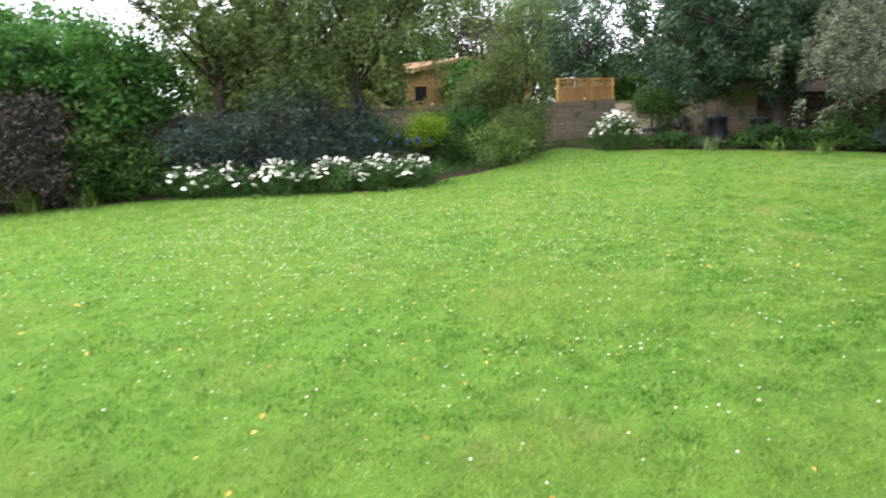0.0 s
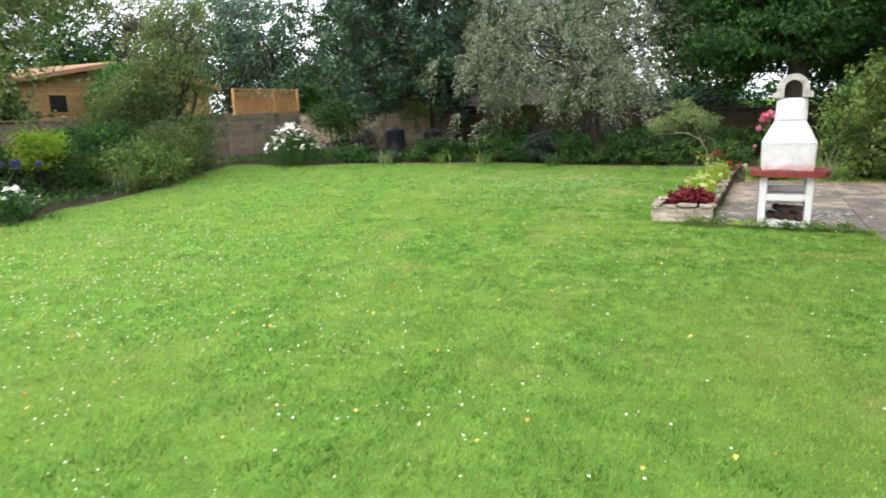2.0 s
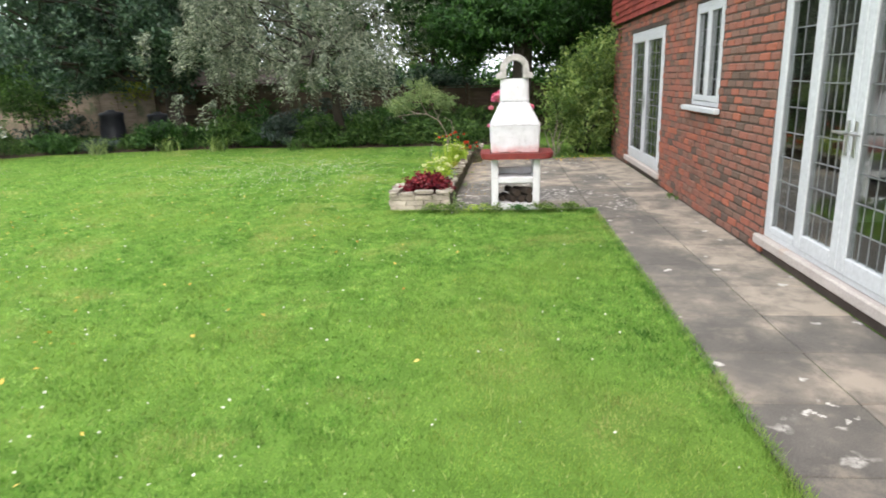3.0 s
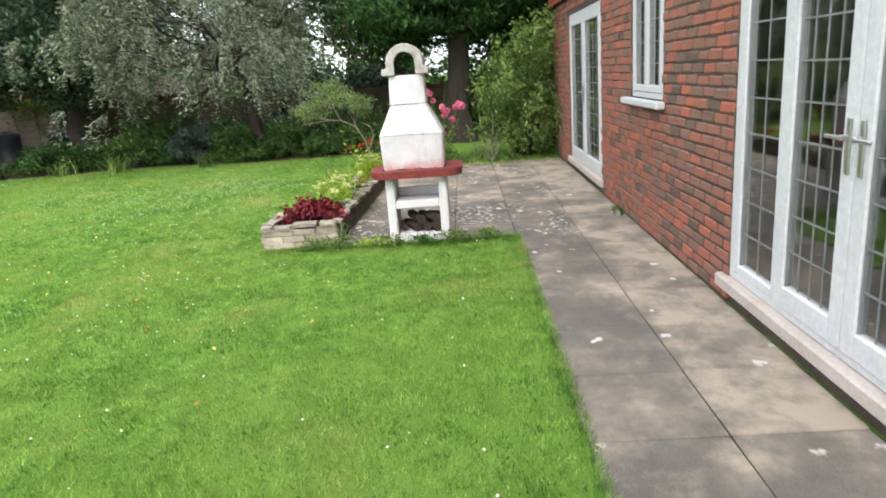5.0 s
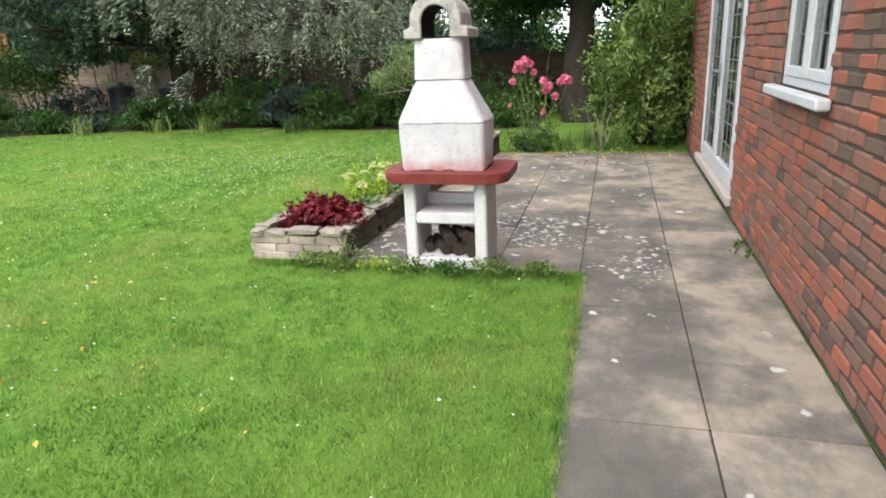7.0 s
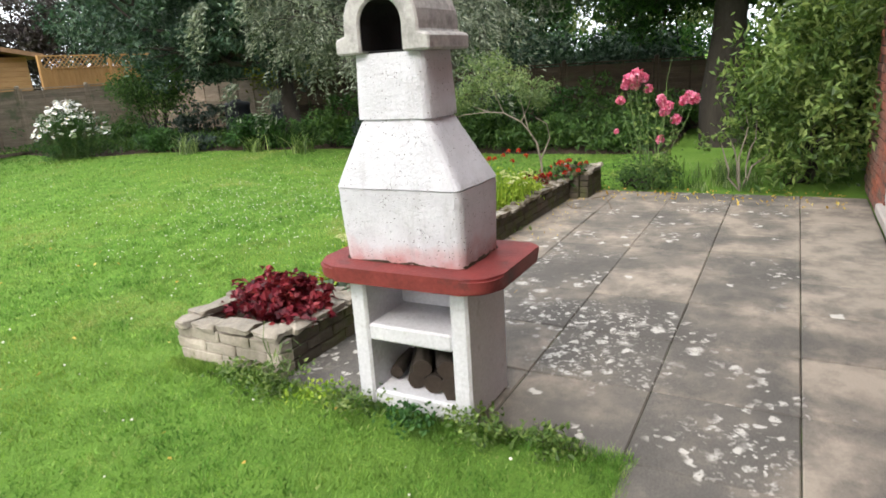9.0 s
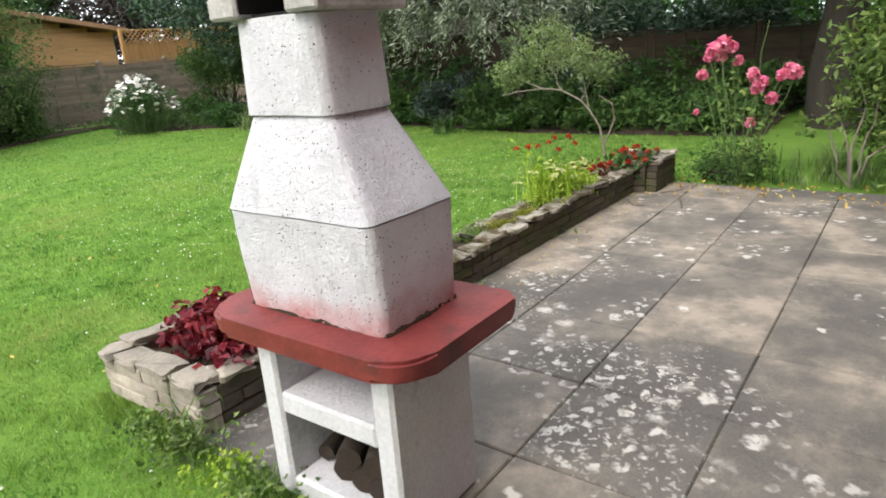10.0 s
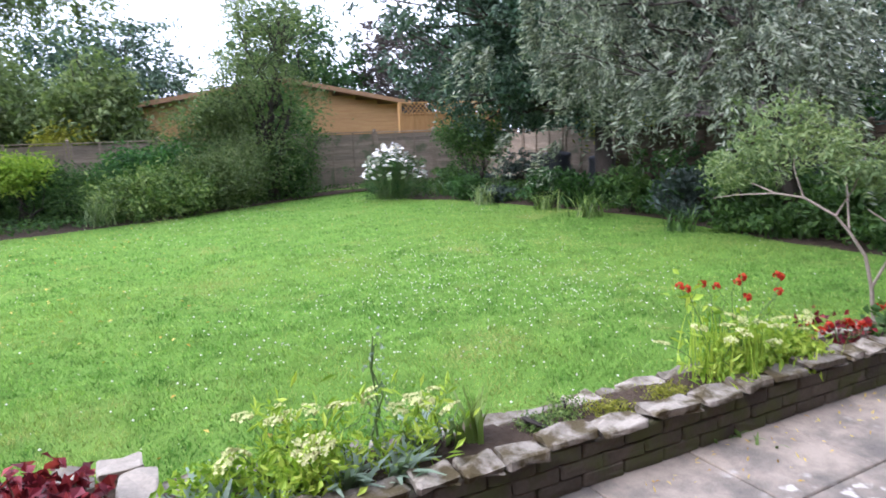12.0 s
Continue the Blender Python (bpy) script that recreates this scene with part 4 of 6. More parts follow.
    arcs = [[lining.verts.new((x, cy + 0.0935, 1.59)) for x in (cx0 + 0.012, cx1 - 0.012)]] + arcs + [[lining.verts.new((x, cy - 0.0935, 1.59)) for x in (cx0 + 0.012, cx1 - 0.012)]]
    for a, b in zip(arcs, arcs[1:]):
        lining.faces.new((a[0], a[1], b[1], b[0]))
    add("cowl_lining", lining, SOOT, None, "soot-blackened inside of the cowl")
    return tagged(e, "white painted masonry barbecue with red worktop and arched chimney", "barbecue")


def log(x, y, z, length, r, turn, tilt):
    e = base_empty("firewood_log", x, y, z)
    e.rotation_euler = (0, radians(tilt), radians(turn))
    k = 11
    prof = r * (1 + rng.normal(0, 0.07, k))
    a = np.linspace(0, 2 * np.pi, k, endpoint=False)
    bm = bmesh.new()
    loops = []
    for i in range(5):
        xx = (i / 4 - 0.5) * length
        loops.append([bm.verts.new((xx, prof[j] * math.cos(a[j]) * (1 + rng.normal(0, 0.02)), prof[j] * math.sin(a[j]))) for j in range(k)])
    for u, w in zip(loops, loops[1:]):
        for j in range(k):
            bm.faces.new((u[j], u[(j + 1) % k], w[(j + 1) % k], w[j]))
    part("bark", bm, BARK_LOG, e, smooth=True)
    for xx in (-length / 2, length / 2):
        bm = bmesh.new()
        bm.faces.new([bm.verts.new((xx, prof[j] * math.cos(a[j]), prof[j] * math.sin(a[j]))) for j in range(k)])
        part("cut_end", bm, LOG_END, e)
    return tagged(e, "split firewood log with dark bark, stacked in the barbecue", "log", "logs in the barbecue")


barbecue()
for lx, ly, lz, ll, lr, lt, li in ((11.29, -1.10, 0.143, 0.31, 0.055, 14, 0), (11.30, -0.98, 0.135, 0.30, 0.047, 20, 0), (11.31, -0.87, 0.133, 0.30, 0.045, 26, 0), (11.32, -0.775, 0.13, 0.22, 0.032, 14, 0),
                                   (11.27, -1.04, 0.225, 0.31, 0.046, 32, 3), (11.29, -0.92, 0.215, 0.30, 0.042, 24, -3), (11.27, -1.13, 0.237, 0.24, 0.03, 40, 4)):
    log(lx, ly, lz, ll, lr, lt, li)


# ---- raised bed beside the terrace ----
def stone_mesh(name, sx, sy, sz, seed, rough=0.012):
    """A block with worn, uneven faces."""
    bm = bmesh.new()
    bmesh.ops.create_cube(bm, size=1)
    bmesh.ops.subdivide_edges(bm, edges=bm.edges[:], cuts=1, use_grid_fill=True)
    bmesh.ops.bevel(bm, geom=[e for e in bm.edges if e.calc_face_angle(0) > 0.5], offset=0.06, segments=1, affect="EDGES")
    for v in bm.verts:
        v.co = Vector((v.co.x * sx, v.co.y * sy, v.co.z * sz)) + Vector(noise.noise_vector(v.co * 2.3 + Vector((seed * 3.1, 0, seed)))) * rough
    me = bpy.data.meshes.new(name)
    bm.to_mesh(me)
    bm.free()
    return me


BLOCKS = [stone_mesh("block", 0.215, 0.10, 0.062, s, 0.007) for s in range(5)]
COPES = [stone_mesh("coping_stone", lx, 0.125, 0.038, s, 0.022) for s, lx in enumerate((0.16, 0.24, 0.12, 0.19, 0.28))]
for m_ in BLOCKS:
    m_.materials.append(WALL_STONE)
for m_ in COPES:
    m_.materials.append(COPING)
PALE_COPES = [m_.copy() for m_ in COPES]
for m_ in PALE_COPES:
    m_.materials.clear()
    m_.materials.append(PALE_COPING)
MOSSY = [m_.copy() for m_ in BLOCKS]
for m_ in MOSSY:
    m_.materials.clear()
    m_.materials.append(MOSS_STONE)


def block_run(parent, p0, p1, courses, meshes, z0=0.0, cope=True, cope_w=1.0, step=0.222, course=0.066, pale=False):
    """Courses of blocks along a line, staggered, with coping stones on top."""
    p0, p1 = Vector((*p0, 0)), Vector((*p1, 0))
    d = (p1 - p0)
    length, ang = d.length, math.atan2(d.y, d.x)
    d.normalize()
    for c in range(courses):
        s = -(step / 2 if c % 2 else 0) + step / 2
        while s < length + step * 0.25:
            half = 1.0
            u = s
            if s < step * 0.4:
                half, u = 0.5, step / 4
            elif s > length - step * 0.4:
                half, u = 0.5, length - step / 4
            ob = link_mesh("block", random.choice(meshes), None, parent)
            ob.location = p0 + d * u + Vector((0, 0, z0 + course * (c + 0.5))) - parent.location
            ob.rotation_euler = (0, 0, ang + (math.pi if random.random() < 0.5 else 0))
            ob.scale = (half, 1, 1)
            s += step
    if cope:
        s = 0.0
        while s < length - 0.06:
            me = random.choice(PALE_COPES if pale or meshes is BLOCKS else COPES)
            w = max(v.co.x for v in me.vertices) * 2
            k = min(1.0, (length - s) / w)
            ob = link_mesh("coping_stone", me, None, parent)
            zz = z0 + course * courses + 0.02 + random.uniform(-0.012, 0.014)
            ob.location = p0 + d * (s + w * k / 2) + Vector((random.uniform(-.012, .012), random.uniform(-.012, .012), zz)) - parent.location
            ob.rotation_euler = (random.uniform(-.05, .05), random.uniform(-.05, .05), ang + random.uniform(-.07, .07))
            ob.scale = (k * 0.98, cope_w, 1)
            s += w * k + 0.004


def raised_bed():
    e = base_empty("raised_bed", 13.6, 0.05)
    block_run(e, (11.15 + 0.05, -0.14), (11.15 + 0.05, 0.62), 3, BLOCKS, cope_w=1.1)
    block_run(e, (11.25, 0.57), (11.86, 0.57), 3, BLOCKS, cope_w=1.1)
    block_run(e, (11.83, 0.52), (11.83, -0.03), 3, BLOCKS, cope_w=1.1)
    block_run(e, (11.25, -0.09), (12.1, -0.10), 3, MOSSY, cope_w=1.1, pale=True)
    block_run(e, (12.1, -0.11), (15.75, -0.20), 3, MOSSY, cope_w=1.05)
    block_run(e, (11.9, 0.42), (13.1, 0.24), 2, MOSSY, cope_w=1.0)
    block_run(e, (13.1, 0.23), (16.3, 0.10), 2, MOSSY, cope_w=1.0)
    block_run(e, (15.78, -0.40), (16.34, -0.40), 4, MOSSY, cope_w=1.1)
    block_run(e, (15.80, -0.35), (15.80, -0.12), 4, MOSSY, cope_w=1.0)
    block_run(e, (16.30, -0.30), (16.30, 0.10), 4, MOSSY, cope_w=1.1)
    n = 60
    t = np.linspace(0, 1, n)
    xs = 11.22 + t * (16.28 - 11.22)
    south = np.interp(xs, [11.2, 12.1, 15.7, 15.8, 16.3], [-0.09, -0.10, -0.19, -0.38, -0.38])
    north = np.interp(xs, [11.2, 11.84, 11.9, 13.1, 16.3], [0.57, 0.57, 0.41, 0.23, 0.1])
    vv, k = [], 7
    for i in range(n):
        for j in range(k):
            w = j / (k - 1)
            edge = 0 if j in (0, k - 1) else 1
            vv.append((xs[i] - 13.6, south[i] * (1 - w) + north[i] * w - 0.05, 0.165 + edge * (0.02 + rng.normal(0, 0.008))))
    i, j = np.meshgrid(np.arange(n - 1), np.arange(k - 1), indexing="ij")
    q = np.stack([i * k + j, (i + 1) * k + j, (i + 1) * k + j + 1, i * k + j + 1], -1).reshape(-1, 4)
    link_mesh("earth", mesh_arrays("earth", vv, q, True), SOIL, e, "dark dry planting earth")
    return tagged(e, "low raised bed of cream walling blocks with mossy coping stones", "planter")


raised_bed()


# ---- fences ----
def fence_panel(width=1.80, height=1.5):
    e = base_empty("lap_fence", 0, 0)
    n = int(height / 0.098)
    me = bpy.data.meshes.new("board")
    bm = bmesh.new()
    k = 9
    rowsv = []
    for i in range(k):
        x = (i / (k - 1) - 0.5) * width
        w = 0.004 * math.sin(i * 1.9) + 0.003 * math.sin(i * 4.1)
        rowsv.append([bm.verts.new(c) for c in ((x, 0.012, -0.06 + w), (x, 0.024, -0.058 + w), (x, 0.004, 0.06), (x, -0.004, 0.06))])
    for a, b in zip(rowsv, rowsv[1:]):
        for i in range(4):
            bm.faces.new((a[i], b[i], b[(i + 1) % 4], a[(i + 1) % 4]))
    bm.faces.new(rowsv[0])
    bm.faces.new(rowsv[-1][::-1])
    bmesh.ops.recalc_face_normals(bm, faces=bm.faces)
    bm.to_mesh(me)
    bm.free()
    for i in range(n):
        ob = link_mesh("board", me, FENCE, e)
        ob.location = (0, 0, 0.09 + i * (height - 0.1) / n)
    for x in (-width / 2 + 0.02, -width / 6, width / 6, width / 2 - 0.02):
        part("batten", box_bm(x - 0.019, 0.024, 0.03, x + 0.019, 0.044, height - 0.01, bevel=0.003), FENCE, e)
    part("top_rail", box_bm(-width / 2, -0.01, height - 0.012, width / 2, 0.052, height + 0.014, bevel=0.004), FENCE, e)
    return tagged(e, "weathered brown overlap timber fence between posts", "fence", "garden fences")


def fence_post(height=1.62):
    e = base_empty("fence_post", 0, 0)
    part("post", box_bm(-0.04, -0.04, -0.1, 0.04, 0.04, height, bevel=0.006), FENCE, e)
    bm = bmesh.new()
    r = bmesh.ops.create_cone(bm, cap_ends=True, segments=4, radius1=0.075, radius2=0.01, depth=0.03)
    bmesh.ops.rotate(bm, verts=bm.verts, cent=(0, 0, 0), matrix=Matrix.Rotation(radians(45), 3, "Z"))
    bmesh.ops.translate(bm, verts=bm.verts, vec=(0, 0, height + 0.016))
    part("post_cap", bm, FENCE, e)
    return tagged(e, "weathered square timber fence post with a cap", "fence post", "garden fence posts")


panel, post = fence_panel(1.80, 1.56), fence_post()
spots = []
x = EAST_X - 0.95
while x > -8:
    spots.append((x, NORTH_Y, 180))
    x -= 1.9
y = NORTH_Y - 0.95
while y > -9.5:
    spots.append((EAST_X, y, 90))
    y -= 1.9
# mesh copies in the brown board whose colour includes the trees' shade
stained = {}
for i, (px, py, turn) in enumerate(spots):
    drop = 0.02 if turn == 180 else (-0.08 if py > 7 else -0.2)
    for src, dx in ((panel, 0.0), (post, -0.95)):
        ox, oy = (dx, 0) if turn == 180 else (0, -dx)
        m_ = pose(px - ox if turn == 180 else px, py + oy, drop + (rng.uniform(-0.012, 0.012) if src is panel else 0), 0, 0, turn + rng.uniform(-0.5, 0.5))
        if i == 0:
            src.matrix_basis = m_
            made = src
        else:
            made = copy_thing(src, m_)
        # east run below the trees: their shade is put into the board colour
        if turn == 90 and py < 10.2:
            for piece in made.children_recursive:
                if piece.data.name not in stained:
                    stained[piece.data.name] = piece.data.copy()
                    stained[piece.data.name].materials[0] = FENCE_SHADED
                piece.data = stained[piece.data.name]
            tagged(made, "brown stained overlap fence with tree shade darkening its colour" if src is panel else "brown stained square timber fence post with tree shade in its colour")
bm = bmesh.new()
box(bm, -8.6, -9.5, -0.1, -8.5, 15.2, 1.6)
tagged(part("wall_west", bm, FENCE), "plain weathered boundary fence closing the garden", "fence", kind="structure")


def trellis_fence():
    e = base_empty("trellis_fence", 22.1, 16.0)
    x0, x1, zb, zt, zf = -2.0, 1.5, 0.0, 2.06, 2.40
    i = 0
    x = x0
    while x < x1 - 0.02:
        part("plank", box_bm(x, -0.01, zb, x + 0.094, 0.012, zt, bevel=0.003), FENCE_NEW, e)
        x += 0.1
    for px in (x0 - 0.05, 0.1, x1):
        part("post", box_bm(px - 0.045, -0.055, 0, px + 0.045, 0.035, zf + 0.05, bevel=0.005), FENCE_NEW, e)
    for z in (zt + 0.005, zf):
        part("rail", box_bm(x0, -0.03, z, x1, 0.02, z + 0.04, bevel=0.004), FENCE_NEW, e)
    x = x0
    while x < x1 - 0.2:
        for s, yy in ((1, -0.022), (-1, -0.006)):
            bm = box_bm(-0.21, yy - 0.006, -0.011, 0.21, yy + 0.006, 0.011)
            bmesh.ops.rotate(bm, verts=bm.verts, cent=(0, 0, 0), matrix=Matrix.Rotation(radians(-45 * s), 3, "Y"))
            bmesh.ops.translate(bm, verts=bm.verts, vec=(x + 0.16, 0, (zt + zf) / 2 + 0.02))
            part("lattice_strip", bm, FENCE_NEW, e)
        x += 0.14
    return tagged(e, "new orange timber fence topped with diagonal lattice trellis", "fence")


def cabin():
    e = base_empty("garden_cabin", 17.0, 18.0)
    xl, xr, ridge, eave = -4.3, 3.9, 3.22, 2.5
    part("shell", box_bm(xl, 0.02, 0, xr, 4.0, 2.4), CABIN, e)
    z = 0.0
    while z < ridge - 0.1:
        zz = z + 0.135
        f = min(1.0, max(0.0, (ridge - zz) / (ridge - eave)))
        a, b = xl * f, xr * f
        part("board", box_bm(a, -0.022, z, b, 0.018, zz, bevel=0.008), CABIN, e)
        z += 0.139
    for s, x in ((-1, xl - 0.35), (1, xr + 0.35)):
        bm = bmesh.new()
        zlo = ridge + 0.08 - (ridge - eave) * abs(x) / 4.2
        c = [(0, -0.35, ridge + 0.1), (x, -0.35, zlo), (x, 4.3, zlo), (0, 4.3, ridge + 0.1)]
        vs = [bm.verts.new(p) for p in c] + [bm.verts.new((p[0], p[1], p[2] - 0.13)) for p in c]
        for fc in ((0, 1, 2, 3), (7, 6, 5, 4), (0, 4, 5, 1), (1, 5, 6, 2), (2, 6, 7, 3), (3, 7, 4, 0)):
            bm.faces.new([vs[i] for i in fc])
        bmesh.ops.recalc_face_normals(bm, faces=bm.faces)
        part("roof_slope", bm, ROOF_FELT, e, "brown felted roof slope")
    w = part("window", box_bm(-2.4, -0.05, 1.72, -1.75, -0.021, 2.33, bevel=0.01), CABIN, e)
    p = part("pane", box_bm(-2.34, -0.056, 1.78, -1.81, -0.0505, 2.27), SOOT, w, "dark window pane")
    return tagged(e, "honey coloured timber garden cabin behind the fence", "cabin")


trellis_fence()
cabin()


def compost_bin(x, y, s, label):
    e = base_empty("compost_bin", x, y)
    prof = [(0.36, 0.0), (0.355, 0.05), (0.345, 0.06), (0.30, 0.72), (0.31, 0.74), (0.305, 0.78)]
    k = 20
    bm = bmesh.new()
    loops = [[bm.verts.new((s * r * math.cos(2 * math.pi * j / k), s * r * math.sin(2 * math.pi * j / k), s * z)) for j in range(k)] for r, z in prof]
    for a, b in zip(loops, loops[1:]):
        for j in range(k):
            bm.faces.new((a[j], a[(j + 1) % k], b[(j + 1) % k], b[j]))
    part("body", bm, BIN_PLASTIC, e, smooth=True)
    bm = bmesh.new()
    lid = [(0.325, 0.782), (0.325, 0.82), (0.29, 0.86), (0.12, 0.89), (0.1, 0.93), (0.02, 0.935)]
    loops = [[bm.verts.new((s * r * math.cos(2 * math.pi * j / k), s * r * math.sin(2 * math.pi * j / k), s * z)) for j in range(k)] for r, z in lid]
    for a, b in zip(loops, loops[1:]):
        for j in range(k):
            bm.faces.new((a[j], a[(j + 1) % k], b[(j + 1) % k], b[j]))
    bm.faces.new(loops[-1])
    part("lid", bm, BIN_PLASTIC, e, smooth=True)
    return tagged(e, label, "compost bin")


def garden_shed():
    """A low shed whose roof shows over the fence."""
    e = base_empty("garden_shed", 24.6, 7.4)
    w, d, eave, ridge = 1.45, 0.95, 1.62, 2.12
    z = 0.0
    while z < eave - 0.05:
        for x in (-d, d):
            part("board", box_bm(x - 0.012, -w, z, x + 0.012, w, z + 0.118, bevel=0.004), FENCE_SHADED, e)
        for y in (-w, w):
            part("board", box_bm(-d + 0.014, y - 0.012, z, d - 0.014, y + 0.012, z + 0.118, bevel=0.004), FENCE_SHADED, e)
        z += 0.12
    for sgn in (-1, 1):
        bm = bmesh.new()
        c = [(0, -w - 0.15, ridge), (sgn * (d + 0.15), -w - 0.15, eave - 0.02), (sgn * (d + 0.15), w + 0.15, eave - 0.02), (0, w + 0.15, ridge)]
        vs = [bm.verts.new(p) for p in c] + [bm.verts.new((p[0], p[1], p[2] - 0.04)) for p in c]
        for fc in ((0, 1, 2, 3), (7, 6, 5, 4), (0, 4, 5, 1), (1, 5, 6, 2), (2, 6, 7, 3), (3, 7, 4, 0)):
            bm.faces.new([vs[i] for i in fc])
        bmesh.ops.recalc_face_normals(bm, faces=bm.faces)
        part("roof_slope", bm, SHED_FELT, e, "brown felted roof slope")
    return tagged(e, "low dark timber shed with a brown felt roof beyond the fence", "shed")


garden_shed()
compost_bin(21.6, 10.45, 1.05, "black plastic compost bin with lid against the fence")
compost_bin(21.9, 9.2, 0.95, "dark plastic compost bin in the shade under the tree")


# ---- trees ----
tree("evergreen_oak", 21.05, 8.08, 0.20, 2.7, [(0.1, 1.0, 4.8, 3.0, 3.4, 2.7), (-0.6, 2.6, 2.9, 1.5, 1.5, 1.2), (-0.5, -1.2, 3.2, 1.4, 1.2, 1.1), (-0.8, 0.6, 2.5, 1.2, 1.6, 0.6)], 1500, 58, (0.13, 0.13, 0.11),
     (0.14, 0.06), (BARK, LEAF_OAK), "dark evergreen tree with a dense rounded crown", lean=(0.1, 0.5), shell=0.62, rough=0.5)


def weeping(name, x, y, trunk_r, trunk_top, crown, sprays, drop, mats, label, leaf, clumps, per, lean=(0, 0), bunch=7):
    """A tree whose outer twigs hang in bunched leafy sprays of uneven length."""
    e = tree(name, x, y, trunk_r, trunk_top, crown, clumps, per, (0.15, 0.15, 0.15), leaf, mats, label, lean=lean, droop=0.6, shell=0.5, rough=0.6)
    cents, ways, twig = [], [], []
    for cx, cy, cz, rx, ry, rz in crown:
        for p in blob_points((cx, cy, cz), (rx, ry, rz), sprays, 0.8, rough=0.6):
            out = np.array([p[0] - cx, p[1] - cy, 0]) + rng.normal(0, 0.3, 3) * np.array([1, 1, 0])
            out = out / (np.linalg.norm(out) + 1e-6)
            long = drop * rng.uniform(0.25, 1.25) ** 1.3
            for b in range(bunch):
                l = long * rng.uniform(0.35, 1.0)
                n = int(24 * l / 0.8) + 4
                t = np.linspace(0, 1, n)
                side = out + rng.normal(0, 0.5, 3) * np.array([1, 1, 0])
                line = p + side * (0.30 * np.sin(t * 1.5) * min(l, 0.8))[:, None] + np.column_stack([np.zeros(n), np.zeros(n), 0.12 * np.sin(t * 3) - l * t ** 1.5])
                line = line[line[:, 2] > 0.6]
                if len(line) < 4:
                    continue
                cents.append(line + rng.normal(0, 0.03, line.shape))
                ways.append(np.tile(side * 0.7 + np.array([0, 0, -0.5]), (len(line), 1)))
                if b < 2:
                    sub = line[:: max(1, len(line) // 4)]
                    twig.append(tube_arrays(sub, np.linspace(0.006, 0.002, len(sub)), 3))
    foliage("hanging_sprays", leaf_arrays(np.concatenate(cents), leaf[0], leaf[1], 0.3, np.concatenate(ways)), mats[1], e)
    tagged(link_mesh("twiggery", mesh_arrays("twiggery", *join_arrays(twig)), mats[0], e), "fine hanging twigs", kind="stuff")
    return e


weeping("silver_weeping_tree", 19.9, 3.2, 0.13, 2.5, [(-0.9, 1.7, 3.3, 1.5, 2.0, 1.5), (-1.3, 2.2, 2.7, 1.1, 1.2, 0.9), (-1.2, -0.2, 2.1, 1.0, 1.2, 0.5), (1.0, 0.4, 4.7, 1.6, 2.6, 0.9), (0.5, -1.2, 3.5, 1.2, 1.4, 1.0)],
        74, 0.85, (BARK, LEAF_SILVER), "silver-leaved weeping tree with hanging sprays", (0.10, 0.026), 520, 34, (-0.5, 0.2), 8)
tree("conifer", 20.3, -1.4, 0.26, 5.2, [(0.6, 0.2, 5.4, 2.9, 3.1, 3.1), (0.7, 1.6, 3.1, 1.9, 1.4, 1.1), (1.2, -2.2, 3.4, 1.4, 1.6, 1.3), (1.6, 0.0, 3.0, 1.0, 2.6, 1.0), (-0.3, 0.3, 2.9, 1.6, 1.8, 0.6), (0.4, 2.0, 4.7, 1.3, 1.3, 0.9), (0.8, 2.9, 3.6, 0.9, 0.7, 0.9), (1.0, 0.2, 3.9, 2.4, 3.0, 1.0)], 2900, 52, (0.22, 0.22, 0.07),
     (0.15, 0.045), (BARK, LEAF_CONIFER), "tall dark green conifer with drooping sprays by the fence", droop=0.5, limbs=26)
weeping("weeping_birch", 8.5, 12.4, 0.17, 3.4, [(0.2, -0.2, 4.5, 2.9, 1.8, 1.5), (2.3, 0.0, 4.6, 1.3, 1.0, 0.9), (-0.9, -0.5, 3.3, 1.4, 0.9, 0.8)],
        70, 1.2, (BARK, LEAF_WEEP), "tall weeping tree with fine olive leaves over the border", (0.10, 0.036), 420, 44, bunch=6)
weeping("weeping_birch", 5.75, 13.3, 0.12, 2.9, [(0.0, -0.2, 3.7, 1.6, 1.1, 1.1), (0.9, -0.2, 3.0, 0.9, 0.8, 0.7)],
        70, 0.9, (BARK, LEAF_WEEP), "slender weeping tree with fine olive leaves over the border", (0.10, 0.036), 190, 44, bunch=6)
tree("maple_tree", 3.7, 14.2, 0.09, 1.7, [(0, 0, 2.3, 1.9, 1.1, 1.0), (-2.2, 0.2, 2.4, 1.4, 1.0, 1.0)], 320, 50, (0.17, 0.17, 0.09), (0.12, 0.08), (BARK, LEAF_MAPLE), "bright green leafy small tree behind the border")
tree("forked_border_tree", 15.6, 13.9, 0.085, 2.0, [(0.1, 0, 3.8, 1.2, 1.0, 1.9), (-0.9, -0.1, 2.4, 0.8, 0.8, 0.7), (0.9, 0.1, 2.2, 0.7, 0.7, 0.6), (-0.2, -0.3, 1.2, 0.9, 0.7, 0.7)], 360, 36, (0.16, 0.16, 0.16),
     (0.095, 0.036), (BARK, LEAF_WEEP), "loose forked tree with thin foliage before the fence", limbs=22, stems=3, shell=0.3)


